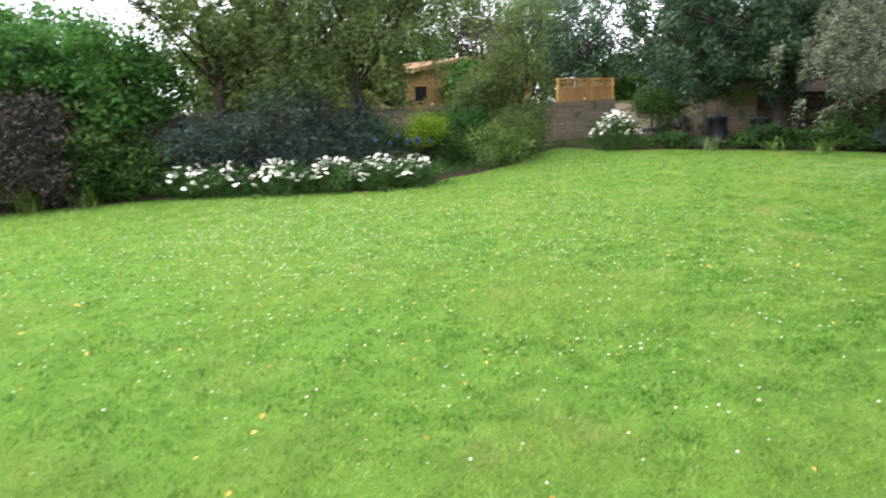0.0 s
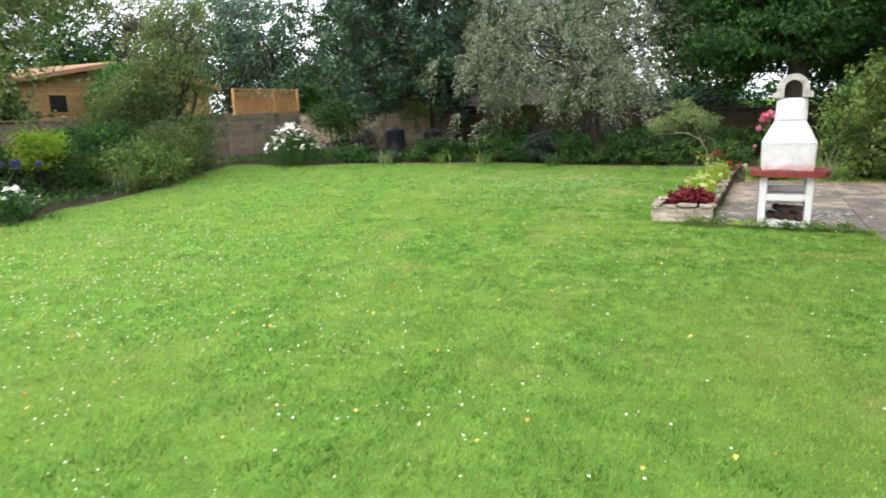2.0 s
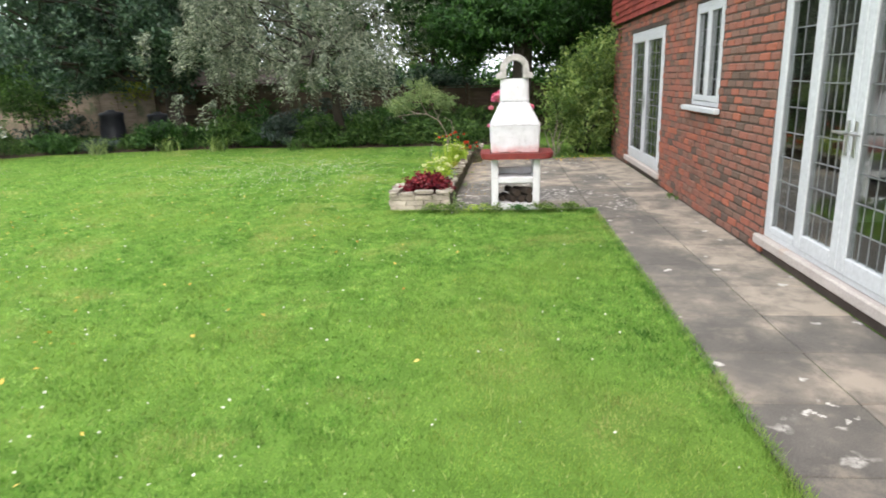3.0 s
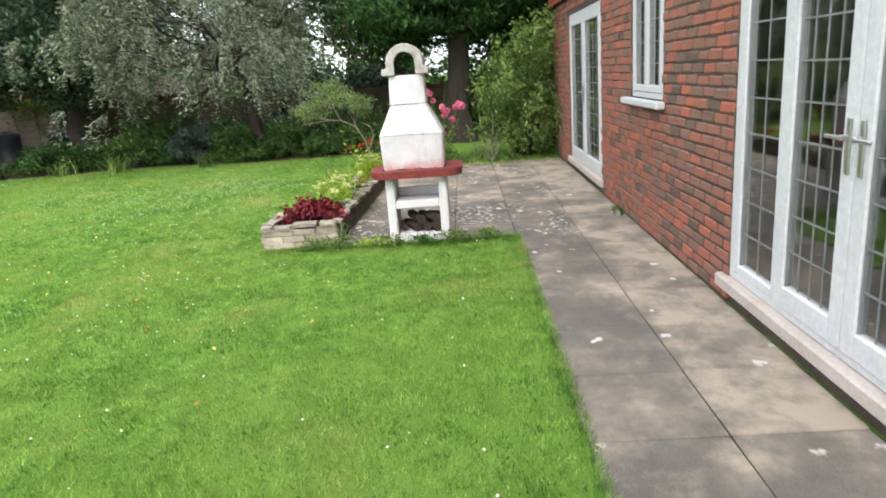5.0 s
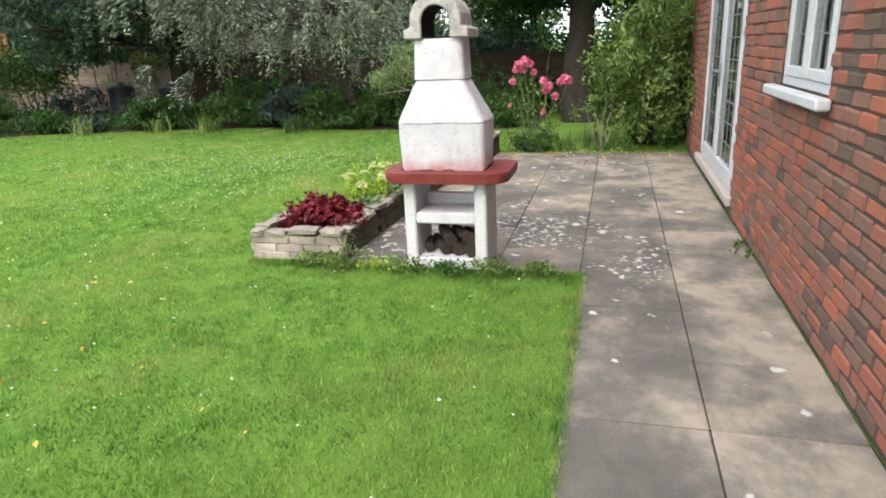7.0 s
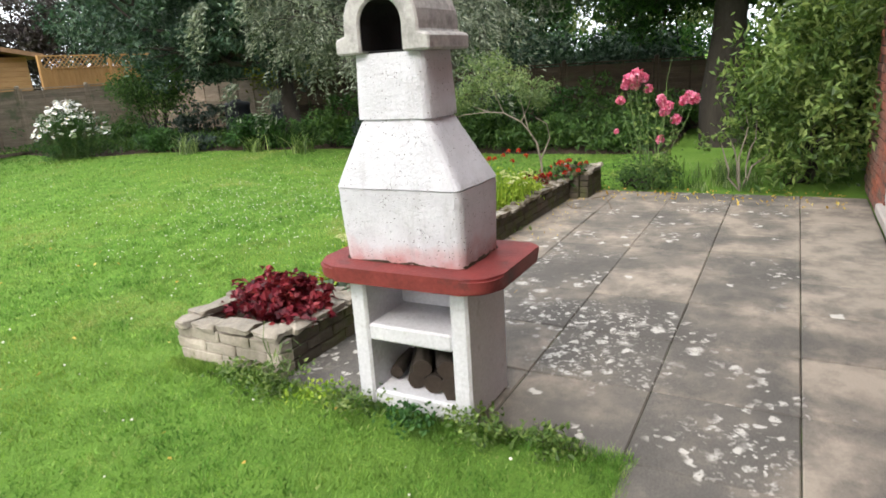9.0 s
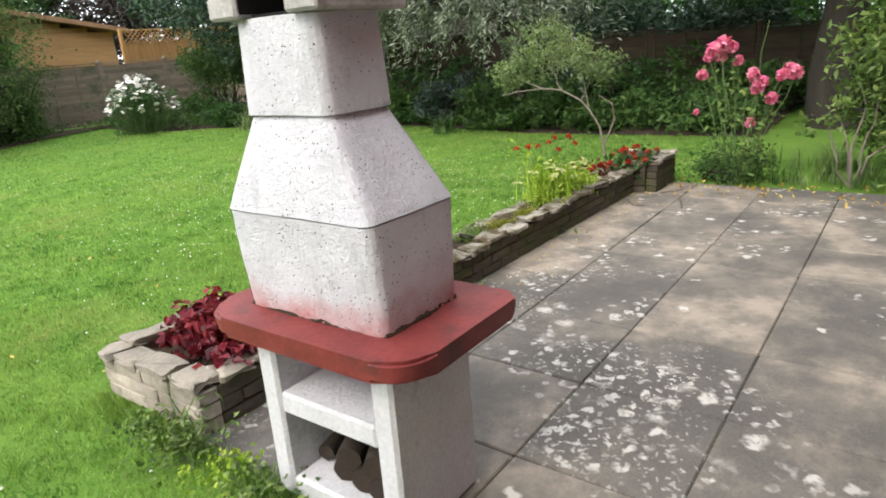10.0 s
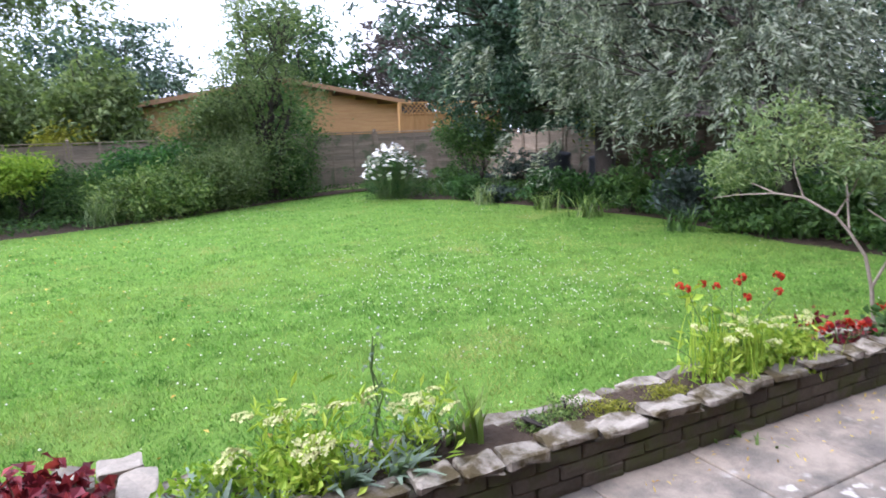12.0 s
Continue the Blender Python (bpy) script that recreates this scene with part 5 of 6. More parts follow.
FAR = [("far_tree", 25.6, 21.5, 6.6, 2.0, LEAF_OAK, "loose dark tree beyond the corner of the fence"), ("far_tree", 31.0, 26.0, 8.5, 3.2, LEAF_BLUE, "tall dark tree in the distance beyond the fence"),
       ("far_tree", 27.0, 10.2, 5.2, 2.0, LEAF_OAK, "dark leafy tree behind the garden fence"), ("far_tree", 25.6, -2.8, 7.4, 2.4, LEAF_CONIFER, "dark green tree behind the garden fence"),
       ("far_tree", 4.0, 21.5, 4.6, 2.6, LEAF_MAPLE, "leafy green tree in the neighbouring garden"), ("far_tree", 12.5, 24.0, 5.6, 2.6, LEAF_OAK, "dark green tree beyond the cabin"),
       ("far_tree", 19.5, 25.5, 7.0, 2.6, LEAF_CONIFER, "dark tree rising behind the cabin"), ("far_tree", 24.5, 25.0, 6.2, 2.2, LEAF_PURPLE, "purple-leaved tree behind the cabin"),
       ("far_tree", 26.6, 19.5, 7.4, 2.1, LEAF_OAK, "loose dark tree beyond the corner of the fence"), ("far_tree", 30.5, 17.0, 8.0, 2.6, LEAF_CONIFER, "tall dark pine beyond the fence"), ("far_tree", 27.5, 13.8, 4.4, 1.9, LEAF_WEEP, "green tree in the neighbouring garden"),
       ("far_tree", 28.2, 18.7, 3.8, 1.6, LEAF_BED, "dark leafy tree beyond the corner of the fence"), ("far_tree", 30.5, 5.9, 6.5, 1.7, LEAF_CONIFER, "dark green tree beyond the fence"), ("far_tree", 28.5, 1.6, 5.2, 2.0, LEAF_WEEP, "loose pale tree behind the garden fence"), ("far_tree", 27.0, 7.6, 5.0, 1.8, LEAF_OAK, "loose leafy tree behind the garden fence"), 
       ("far_tree", 26.5, -4.5, 7.0, 2.6, LEAF_CONIFER, "dark green tree beyond the house"), ("far_tree", 22.0, -7.0, 5.4, 2.0, LEAF_BED, "leafy tree beside the end of the house"),
       ("far_tree", 9.0, 19.0, 4.0, 1.8, LEAF_WEEP, "pale green tree behind the fence"), ("far_tree", 11.9, 17.2, 3.4, 1.0, LEAF_WEEP, "pale green tree behind the fence"), ("far_tree", 16.4, 16.8, 2.9, 0.8, LEAF_MAPLE, "green bush beside the cabin")]
for nm, fx, fy, fh, fr, fm, fl in FAR:
    tree(nm, fx, fy, 0.16, fh * 0.45, [(0, 0, fh * 0.66, fr, fr, fh * 0.34), (fr * 0.4, -fr * 0.2, fh * 0.42, fr * 0.8, fr * 0.8, fh * 0.26)], 170 if "loose" in fl else 420, 36, (0.2, 0.2, 0.15), (0.19, 0.09),
         (BARK, fm), fl, group="trees beyond the fence")


def hedge(name, x0, y0, x1, y1, h, w, mat, label):
    e = base_empty(name, (x0 + x1) / 2, (y0 + y1) / 2)
    n = 3000
    t = rng.uniform(-0.5, 0.5, (n, 1))
    p = np.column_stack([t * (x1 - x0), t * (y1 - y0), rng.uniform(0.1, h, n) ** 1.0])
    p += rng.normal(0, w / 2, p.shape) * np.array([1, 1, 0.15])
    foliage("foliage", leaf_arrays(np.repeat(p, 8, axis=0) + rng.normal(0, 0.14, (n * 8, 3)), 0.16, 0.09), mat, e)
    return tagged(e, label, "hedge")


shrub("feathery_shrub", 14.5, 14.45, (0.95, 0.6, 0.75), 190, 40, (0.16, 0.16, 0.14), (0.10, 0.04), LEAF_WEEP, "tall loose olive green shrub before the fence", lift=1.15, rough=0.7, droop=0.3)

hedge("clipped_hedge", 27.5, -9, 27.5, 9, 2.0, 0.9, LEAF_MAPLE, "bright green hedge in the neighbouring garden")
hedge("clipped_hedge", -6, 18.5, 10, 18.5, 2.0, 0.9, LEAF_WEEP, "pale green hedge beyond the back fence")

for ty in (-6.2, -3.6, 1.2, 3.4, 9.9, 11.8, 13.6):
    th = (0.75 if 0 < ty < 5 else 1.25) + 0.2 * math.sin(ty * 2.3)
    shrub("thicket", 24.4 + 0.3 * math.sin(ty), ty, (1.0, 1.35, th), 240, 36, (0.18, 0.18, 0.13), (0.16, 0.07), LEAF_OAK if int(ty) % 2 else LEAF_BED, "dark thicket rising behind the garden fence", lift=0.3, rough=0.5, group="thickets behind the fence")

# ---- border planting ----
shrub("blue_grey_shrub", 7.1, 12.3, (1.7, 1.0, 1.0), 420, 48, (0.16, 0.16, 0.1), (0.10, 0.035), LEAF_BLUE, "dark blue-grey evergreen shrub in the border")
shrub("blue_grey_shrub", 5.2, 13.5, (1.0, 0.8, 0.85), 200, 48, (0.16, 0.16, 0.1), (0.10, 0.035), LEAF_BLUE, "dark blue-grey evergreen shrub in the border")
shrub("feathery_shrub", 14.3, 13.0, (0.9, 0.8, 0.72), 230, 44, (0.14, 0.14, 0.14), (0.09, 0.03), LEAF_WEEP, "feathery olive green shrub at the border's edge", droop=0.4, rough=0.6)
shrub("feathery_shrub", 16.0, 14.2, (0.8, 0.7, 0.9), 220, 44, (0.14, 0.14, 0.14), (0.09, 0.03), LEAF_BED, "dark green shrub at the foot of the forked tree", droop=0.4, rough=0.6)
shrub("feathery_shrub", 12.8, 12.25, (1.1, 0.8, 0.5), 200, 36, (0.13, 0.13, 0.12), (0.11, 0.04), LEAF_SHRUB, "feathery light green shrub at the border's edge", droop=0.5)
shrub("feathery_shrub", 11.2, 12.9, (0.9, 0.8, 0.55), 200, 46, (0.15, 0.15, 0.13), (0.085, 0.03), LEAF_BED, "dark green shrub beneath the weeping tree", droop=0.3)
shrub("lime_shrub", 10.6, 12.5, (0.5, 0.4, 0.32), 80, 40, (0.1, 0.1, 0.1), (0.10, 0.035), LEAF_LIME, "yellow-green leafy shrub in the border", lift=0.7)
shrub("purple_grey_shrub", 2.2, 13.5, (0.75, 0.6, 0.95), 170, 44, (0.16, 0.16, 0.14), (0.09, 0.04), LEAF_PURPLE, "purple-grey leaved shrub at the lawn's edge", lift=0.2)
shrub("dark_border_shrub", 3.5, 13.8, (1.2, 0.8, 0.7), 240, 46, (0.16, 0.16, 0.12), (0.11, 0.05), LEAF_BED, "dark green leafy shrub below the small tree")
shrub("dark_border_shrub", 0.4, 14.0, (1.5, 0.9, 1.0), 260, 46, (0.18, 0.18, 0.14), (0.11, 0.05), LEAF_BED, "dark green leafy shrub at the lawn's edge")
shrub("leafy_border_shrub", 12.9, 14.0, (1.3, 0.7, 0.72), 240, 44, (0.16, 0.16, 0.12), (0.11, 0.05), LEAF_MAPLE, "green broad-leaved shrub before the fence")
shrub("leafy_border_shrub", 14.3, 14.2, (1.0, 0.7, 0.75), 220, 44, (0.16, 0.16, 0.12), (0.10, 0.045), LEAF_BED, "green broad-leaved shrub before the fence")
shrub("leafy_border_shrub", 9.6, 14.0, (1.4, 0.8, 0.7), 240, 44, (0.16, 0.16, 0.12), (0.10, 0.045), LEAF_BED, "dark green shrub before the fence")
shrub("rose_shrub", 20.0, 11.6, (0.7, 0.9, 0.55), 140, 40, (0.14, 0.14, 0.12), (0.08, 0.045), LEAF_BED, "dark leafy shrub on thin stems beside the bin", lift=0.85)
shrub("golden_shrub", 23.2, 10.3, (0.6, 0.9, 0.45), 110, 36, (0.14, 0.14, 0.1), (0.11, 0.05), LEAF_GOLD, "golden-leaved shrub showing over the fence", lift=1.0)
shrub("golden_shrub", 11.3, 16.4, (0.8, 0.6, 0.6), 90, 36, (0.14, 0.14, 0.1), (0.11, 0.05), LEAF_GOLD, "golden-leaved shrub beyond the back fence", lift=0.9)
def tuft(name, x, y, n, length, width, mat, label, lean=0.6, spread=0.08, z=0.0, category="plant", group=""):
    ob = link_mesh(name, mesh_arrays(name, *strap_arrays(n, spread, length, width, lean)), mat)
    ob.location = (x, y, z)
    return tagged(ob, label, category, group)


LOW = [(19.6, 4.6, .5, .35), (19.9, 5.7, .6, .3), (20.0, 6.8, .45, .3), (19.7, 8.9, .6, .3), (19.4, 9.8, .7, .35), (19.0, 10.7, .6, .4), (19.2, 3.6, .7, .45), (19.4, 2.4, .6, .4),
       (19.6, 1.2, .6, .35), (20.8, 5.0, .8, .4), (21.0, 2.6, .8, .4), (20.9, 0.4, .7, .4), (18.9, 11.6, .45, .25), (20.9, 11.0, .6, .4), (21.4, 12.6, .8, .5), (20.2, 13.4, .7, .4), (19.3, 0.2, .55, .3), (19.2, 1.9, .5, .3), (19.1, 3.0, .55, .35), (20.4, 1.6, .8, .45), (20.5, 3.8, .8, .45), (19.7, 5.2, .5, .35), (19.6, 6.2, .55, .35), (19.5, 7.4, .5, .35),
       (19.3, 8.2, .55, .35), (18.9, 9.4, .5, .3), (18.7, 10.2, .45, .3), (21.6, 6.4, .8, .5), (21.8, 3.6, .8, .5), (21.8, 0.6, .8, .5), (21.6, -1.0, .8, .4)]
for lx, ly, lr, lh in LOW:
    lm = [LEAF_BED, LEAF_CONIFER, LEAF_DAISY, LEAF_BLUE, LEAF_BED][int(rng.integers(0, 5))]
    k = rng.uniform(0.55, 1.25) * (0.6 if 8.8 < ly < 11.3 else 1.0)
    if rng.uniform() < 0.3:
        tuft("low_border_tuft", lx + 0.3, ly, 70, 0.55 * k, 0.03, lm, "arching leafy tuft along the shaded border", 0.8, 0.12, group="leafy tufts of the shaded border")
    else:
        shrub("low_border_plant", lx + 0.35, ly + rng.uniform(-0.3, 0.3), (lr * k, lr * k, lh * k), 70, 26, (0.09, 0.09, 0.05), (0.12, 0.05), lm, "low leafy plant along the shaded border", category="plant", rough=0.7, group="low plants of the shaded border")
shrub("house_shrub", 17.15, -2.53, (0.85, 0.66, 1.14), 560, 24, (0.075, 0.075, 0.09), (0.10, 0.04), LEAF_SHRUB, "large bushy evergreen shrub against the house corner", twigs=16, rough=0.95)
shrub("house_shrub", 17.9, -3.4, (0.7, 0.8, 1.0), 200, 46, (0.14, 0.14, 0.12), (0.075, 0.036), LEAF_BED, "dark bushy shrub behind the house corner", twigs=10)


for tx, ty, tn, tl, tm in ((11.8, 11.6, 90, 0.75, LEAF_GREY), (12.25, 13.0, 90, 0.8, LEAF_GREY), (13.35, 12.7, 80, 0.6, LEAF_BED), (2.0, 13.35, 70, 0.7, LEAF_SHRUB), (2.9, 13.3, 60, 0.6, LEAF_SHRUB),
                           (19.0, 6.2, 60, 0.5, LEAF_SHRUB), (18.7, 9.2, 60, 0.5, LEAF_GREY), (19.1, 7.6, 50, 0.45, LEAF_SHRUB), (18.9, 4.2, 50, 0.4, LEAF_BED)):
    tuft("strap_leaf_tuft", tx, ty, tn, tl, 0.022, tm, "arching tuft of strap leaves at the lawn's edge", 0.8, 0.12)
for k in range(26):
    tx, ty = rng.uniform(16.35, 17.6), rng.uniform(-2.1, -0.55)
    tuft("grass_tuft", tx, ty, 26, rng.uniform(0.14, 0.32), 0.009, [LEAF_SHRUB, LEAF_BED, LEAF_GREY][k % 3], "rough grass tuft at the end of the terrace", 0.6, 0.05, group="rough grass tufts")


def ground_cover(n):
    x, y = rng.uniform(-2, 22.6, n), rng.uniform(-0.6, 15.2, n)
    k = ~in_lawn(x, y) & ((x > 18.0) | (y > 9.3))
    x, y = x[k], y[k]
    c = np.column_stack([x, y, rng.uniform(0.05, 0.2, len(x))])
    ob = foliage("ground_cover", leaf_arrays(c, 0.09, 0.04, 0.5), LEAF_BED, None)
    return tagged(ob, "low green ground cover over the border's earth", "ground cover", kind="stuff")


ground_cover(90000)


def head_mesh(name, r, petals):
    """White ray petals round a small disc, one mesh to be shared."""
    bm = bmesh.new()
    for k in range(petals):
        a = 2 * math.pi * k / petals
        c, s = math.cos(a), math.sin(a)
        pts = [(0.15 * r, -0.10 * r, 0), (0.7 * r, -0.2 * r, 0.05 * r), (r, 0, -0.05 * r), (0.7 * r, 0.2 * r, 0.05 * r), (0.15 * r, 0.10 * r, 0)]
        bm.faces.new([bm.verts.new((px * c - py * s, px * s + py * c, pz)) for px, py, pz in pts])
    disc = [bm.verts.new((0.26 * r * math.cos(k), 0.26 * r * math.sin(k), 0.08 * r)) for k in np.linspace(0, 2 * math.pi, 8, endpoint=False)]
    f = bm.faces.new(disc)
    f.material_index = 1
    me = bpy.data.meshes.new(name)
    bm.to_mesh(me)
    bm.free()
    me.materials.append(PETAL_WHITE)
    me.materials.append(PETAL_YELLOW)
    return me


HEADS = [head_mesh("flower_head", 0.066, 12), head_mesh("flower_head", 0.055, 11)]


def daisy_plant(x, y, radius, height, n, label, squash=1.0):
    e = base_empty("daisy_plant", x, y)
    foot = rng.normal(0, 0.42, (150, 2)) * radius
    pts = np.column_stack([foot, rng.uniform(0.05, 0.8, 150) * height])
    foliage("foliage", clump_leaves(pts, 26, (0.06, 0.06, 0.07), 0.085, 0.022, 0.2), LEAF_DAISY, e)
    for k in range(n):
        p = rng.normal(0, 0.5, 2) * radius
        p = p / max(1.0, np.linalg.norm(p) / radius)
        h = height * (1 - 0.5 * (np.linalg.norm(p) / radius) ** 2) * rng.uniform(0.72, 1.1)
        link_mesh("stalk", mesh_arrays("stalk", *tube_arrays(wander((p[0] * 0.6, p[1] * 0.6, 0), (p[0], p[1], h), 4, 0.015), [0.004] * 4, 3)), STEM, e)
        ob = link_mesh("flower_head", HEADS[k % 2], None, e)
        ob.location = (p[0], p[1], h)
        ob.rotation_euler = (rng.normal(0.25, 0.35), rng.normal(-0.25, 0.35), rng.uniform(0, 6))
    return tagged(e, label, "flowers", "white daisy plants")


for dx, dy, dr, dh, dn in ((4.7, 12.85, 0.55, 0.62, 42), (5.3, 12.35, 0.5, 0.62, 38), (6.1, 11.6, 0.6, 0.66, 55), (6.9, 11.05, 0.6, 0.68, 58), (7.7, 10.6, 0.6, 0.64, 58), (8.45, 10.35, 0.5, 0.6, 42)):
    daisy_plant(dx, dy, dr * 1.15, dh, int(dn * 1.8), "white daisies in full flower along the lawn's edge")
daisy_plant(17.95, 11.95, 0.78, 1.2, 230, "rounded clump of white daisies at the lawn's corner")


def petal_ball(name, r, n, mat):
    p = rng.normal(0, 1, (n, 3))
    p /= np.linalg.norm(p, axis=1)[:, None]
    v, q = leaf_arrays(p * r * 0.75, r * 0.9, r * 0.8, 0.2)
    me = mesh_arrays(name, v, q)
    me.materials.append(mat)
    return me


def flowering(name, x, y, stalks, leaf_n, mat_leaf, head, label, z=0.0, leaf=(0.06, 0.035), category="flowers", stalk_r=0.005, spread=(0.06, 0.06, 0.05), stem_mat=None):
    """Stalks with a flower on each, and leaves along them. stalks: (dx, dy, height, size)."""
    e = base_empty(name, x, y, z)
    pts = []
    for sx, sy, h, s in stalks:
        line = wander((sx * 0.15, sy * 0.15, -0.02), (sx, sy, h), 6, 0.018)
        link_mesh("stalk", mesh_arrays("stalk", *tube_arrays(line, np.linspace(stalk_r, stalk_r * 0.5, 6), 5)), stem_mat or STEM, e)
        pts.append(line[1:5] + rng.normal(0, 0.03, (4, 3)))
        if s > 0:
            ob = link_mesh("flower_head", head, None, e)
            ob.location, ob.scale = (sx, sy, h), (s, s, s)
            ob.rotation_euler = tuple(rng.normal(0, 0.3, 3))
    pts = np.concatenate(pts)
    pts = pts[rng.integers(0, len(pts), max(4, leaf_n // 12))]
    foliage("foliage", clump_leaves(pts, 12, spread, *leaf), mat_leaf, e)
    return tagged(e, label, category)


PINK, RED = petal_ball("flower_head", 0.064, 70, PETAL_PINK), petal_ball("flower_head", 0.024, 24, PETAL_RED)
BLUE = petal_ball("flower_head", 0.07, 60, PETAL_BLUE)
flowering("rose_bush", 16.45, -0.98, [(0.02, 0.26, 1.22, 1.15), (-0.02, 0.16, 1.27, 1.2), (0.04, 0.2, 1.17, 1.0), (0.0, -0.44, 1.0, 1.0), (0.03, -0.38, 1.03, 0.9), (-0.02, -0.1, 1.0, 0.9), (0.0, -0.14, 0.88, 1.0),
                                          (0.02, 0.35, 1.0, 0.8), (0.0, -0.26, 0.78, 0.9), (0.0, -0.1, 0.56, 0.8), (0.04, 0.05, 1.12, 0.8), (0.0, -0.2, 1.45, 0), (0.05, 0.4, 0.65, 0.5), (0.0, 0.1, 1.24, 0.9), (0.03, 0.3, 1.16, 0.8), (-0.03, -0.18, 0.93, 0.9), (0.02, -0.12, 0.95, 0.8), (0.0, -0.33, 0.98, 0.8)],
          240, LEAF_SHRUB, PINK, "tall rose bush with pink blooms on long stems", leaf=(0.06, 0.036), spread=(0.08, 0.08, 0.09), category="rose", stalk_r=0.006)
shrub("rose_underplanting", 16.5, -0.95, (0.3, 0.34, 0.15), 45, 24, (0.08, 0.08, 0.05), (0.06, 0.02), LEAF_BED, "leafy growth round the foot of the roses", category="plant")
flowering("hydrangea", 4.55, 13.35, [(rng.normal(0, .3), rng.normal(0, .2), rng.uniform(.75, 1.05), 1.1) for k in range(9)], 300, LEAF_BED, BLUE, "blue mophead hydrangea among dark shrubs", leaf=(0.11, 0.07), spread=(0.14, 0.14, 0.1))
flowering("agapanthus", 8.85, 11.5, [(rng.normal(0, .5), rng.normal(0, .25), rng.uniform(.75, 1.0), .8) for k in range(10)], 260, LEAF_BLUE, BLUE, "pale blue flower heads beside the white daisies", leaf=(0.12, 0.02), spread=(0.14, 0.14, 0.1))


# ---- planting in the raised bed ----
def small_tree():
    """A small leaning tree with a crooked forked stem."""
    e = base_empty("small_tree", 16.22, 0.22, 0.15)
    o = np.array(e.location)
    lines = [([(16.22, 0.22, 0.12), (16.2, 0.24, 0.35), (16.16, 0.27, 0.56), (16.1, 0.35, 0.72), (16.06, 0.42, 0.82)], 0.019), ([(16.06, 0.42, 0.82), (16.02, 0.62, 0.93), (15.98, 0.8, 0.95), (15.95, 0.98, 1.02)], 0.013),
             ([(16.06, 0.42, 0.82), (16.1, 0.34, 1.0), (16.14, 0.3, 1.2)], 0.011), ([(16.2, 0.24, 0.35), (16.19, 0.12, 0.62), (16.2, 0.16, 0.78), (16.2, 0.3, 0.86)], 0.013),
             ([(16.02, 0.62, 0.93), (16.05, 0.72, 1.12), (16.08, 0.75, 1.3)], 0.010), ([(15.98, 0.8, 0.95), (15.9, 1.05, 0.93), (15.85, 1.2, 0.9)], 0.008), ([(16.1, 0.35, 0.72), (16.3, 0.5, 1.0), (16.4, 0.6, 1.2)], 0.010)]
    chunks = [tube_arrays(np.array(l) - o, np.linspace(r * 0.8, r * 0.42, len(l)), 7) for l, r in lines]
    link_mesh("stem", mesh_arrays("stem", *join_arrays(chunks), smooth=True), PALE_BARK, e, "crooked pale grey stem")
    pts = np.concatenate([blob_points((16.08, 0.72, 1.33), (0.32, 0.42, 0.25), 85, 0.4, rough=0.9), blob_points((16.05, 1.15, 1.12), (0.26, 0.28, 0.16), 50, 0.4), blob_points((16.15, 0.28, 1.14), (0.26, 0.24, 0.16), 50, 0.4)]) - o
    foliage("crown", clump_leaves(pts, 18, (0.045, 0.045, 0.03), 0.055, 0.018, 0.3), LEAF_GREY, e)
    return tagged(e, "small leaning tree with fine grey-green leaves", "tree")


small_tree()


def coral_plant():
    e = base_empty("crimson_foliage_plant", 11.53, 0.17, 0.18)
    n = 300
    p = rng.normal(0, 1, (n, 3)) * np.array([0.10, 0.145, 0.05]) + np.array([-0.03, 0, 0.14])
    p[:, 2] -= 0.9 * np.maximum(0, np.abs(p[:, 1]) - 0.14) * 0.5 + 0.5 * np.maximum(0, -p[:, 0] - 0.1)
    p[:, 0], p[:, 1] = np.clip(p[:, 0], -0.32, 0.2), np.clip(p[:, 1], -0.34, 0.36)
    p[:, 2] = np.maximum(p[:, 2], 0.045)
    lobes = []
    for a in (-0.9, -0.45, 0.0, 0.45, 0.9):
        lobes.append(p + np.array([0.012 * math.cos(a), 0.02 * a, 0]) + rng.normal(0, 0.012, p.shape))
    foliage("leaves", leaf_arrays(np.concatenate(lobes), 0.058, 0.044, 0.6), LEAF_RED, e)
    stems = [tube_arrays(wander((0, 0, 0), q, 4, 0.01), [0.003] * 4, 3) for q in p[:60]]
    tagged(link_mesh("stalk_bunch", mesh_arrays("stalk_bunch", *join_arrays(stems)), TWIG, e), kind="stuff")
    return tagged(e, "crimson ruffled-leaved plant spilling over the stone bed", "plant")


coral_plant()


def flat_head(name, r):
    """A flat, domed flower cluster made of many florets."""
    p = rng.uniform(-1, 1, (140, 2))
    p = p[np.linalg.norm(p, axis=1) < 1][:70]
    c = np.column_stack([p * r, 0.25 * r * (1 - (p ** 2).sum(1))])
    v, q = leaf_arrays(c, r * 0.3, r * 0.3, 1.2)
    me = mesh_arrays(name, v, q)
    me.materials.append(PETAL_CREAM)
    return me


CREAM = flat_head("flower_head", 0.046)


def rosette(name, x, y, n, length, width, mat, label, lean, spread, z=0.17, group=""):
    """A tuft whose broad leaves can be told apart one by one."""
    e = base_empty(name, x, y, z)
    for k in range(n):
        link_mesh("leaf", mesh_arrays("leaf", *strap_arrays(1, spread, length, width, lean)), mat, e)
    return tagged(e, label, "plant", group)


def yarrow(x, y, sx, sy, n, h, label):
    stalks = [(rng.normal(0, sx), rng.normal(0, sy), h * rng.uniform(0.7, 1.12), rng.uniform(0.7, 1.15)) for k in range(n)]
    e = flowering("yarrow", x, y, stalks, 360, LEAF_LIME, CREAM, label, 0.17, (0.06, 0.017), spread=(0.05, 0.05, 0.06), stalk_r=0.003)
    return e


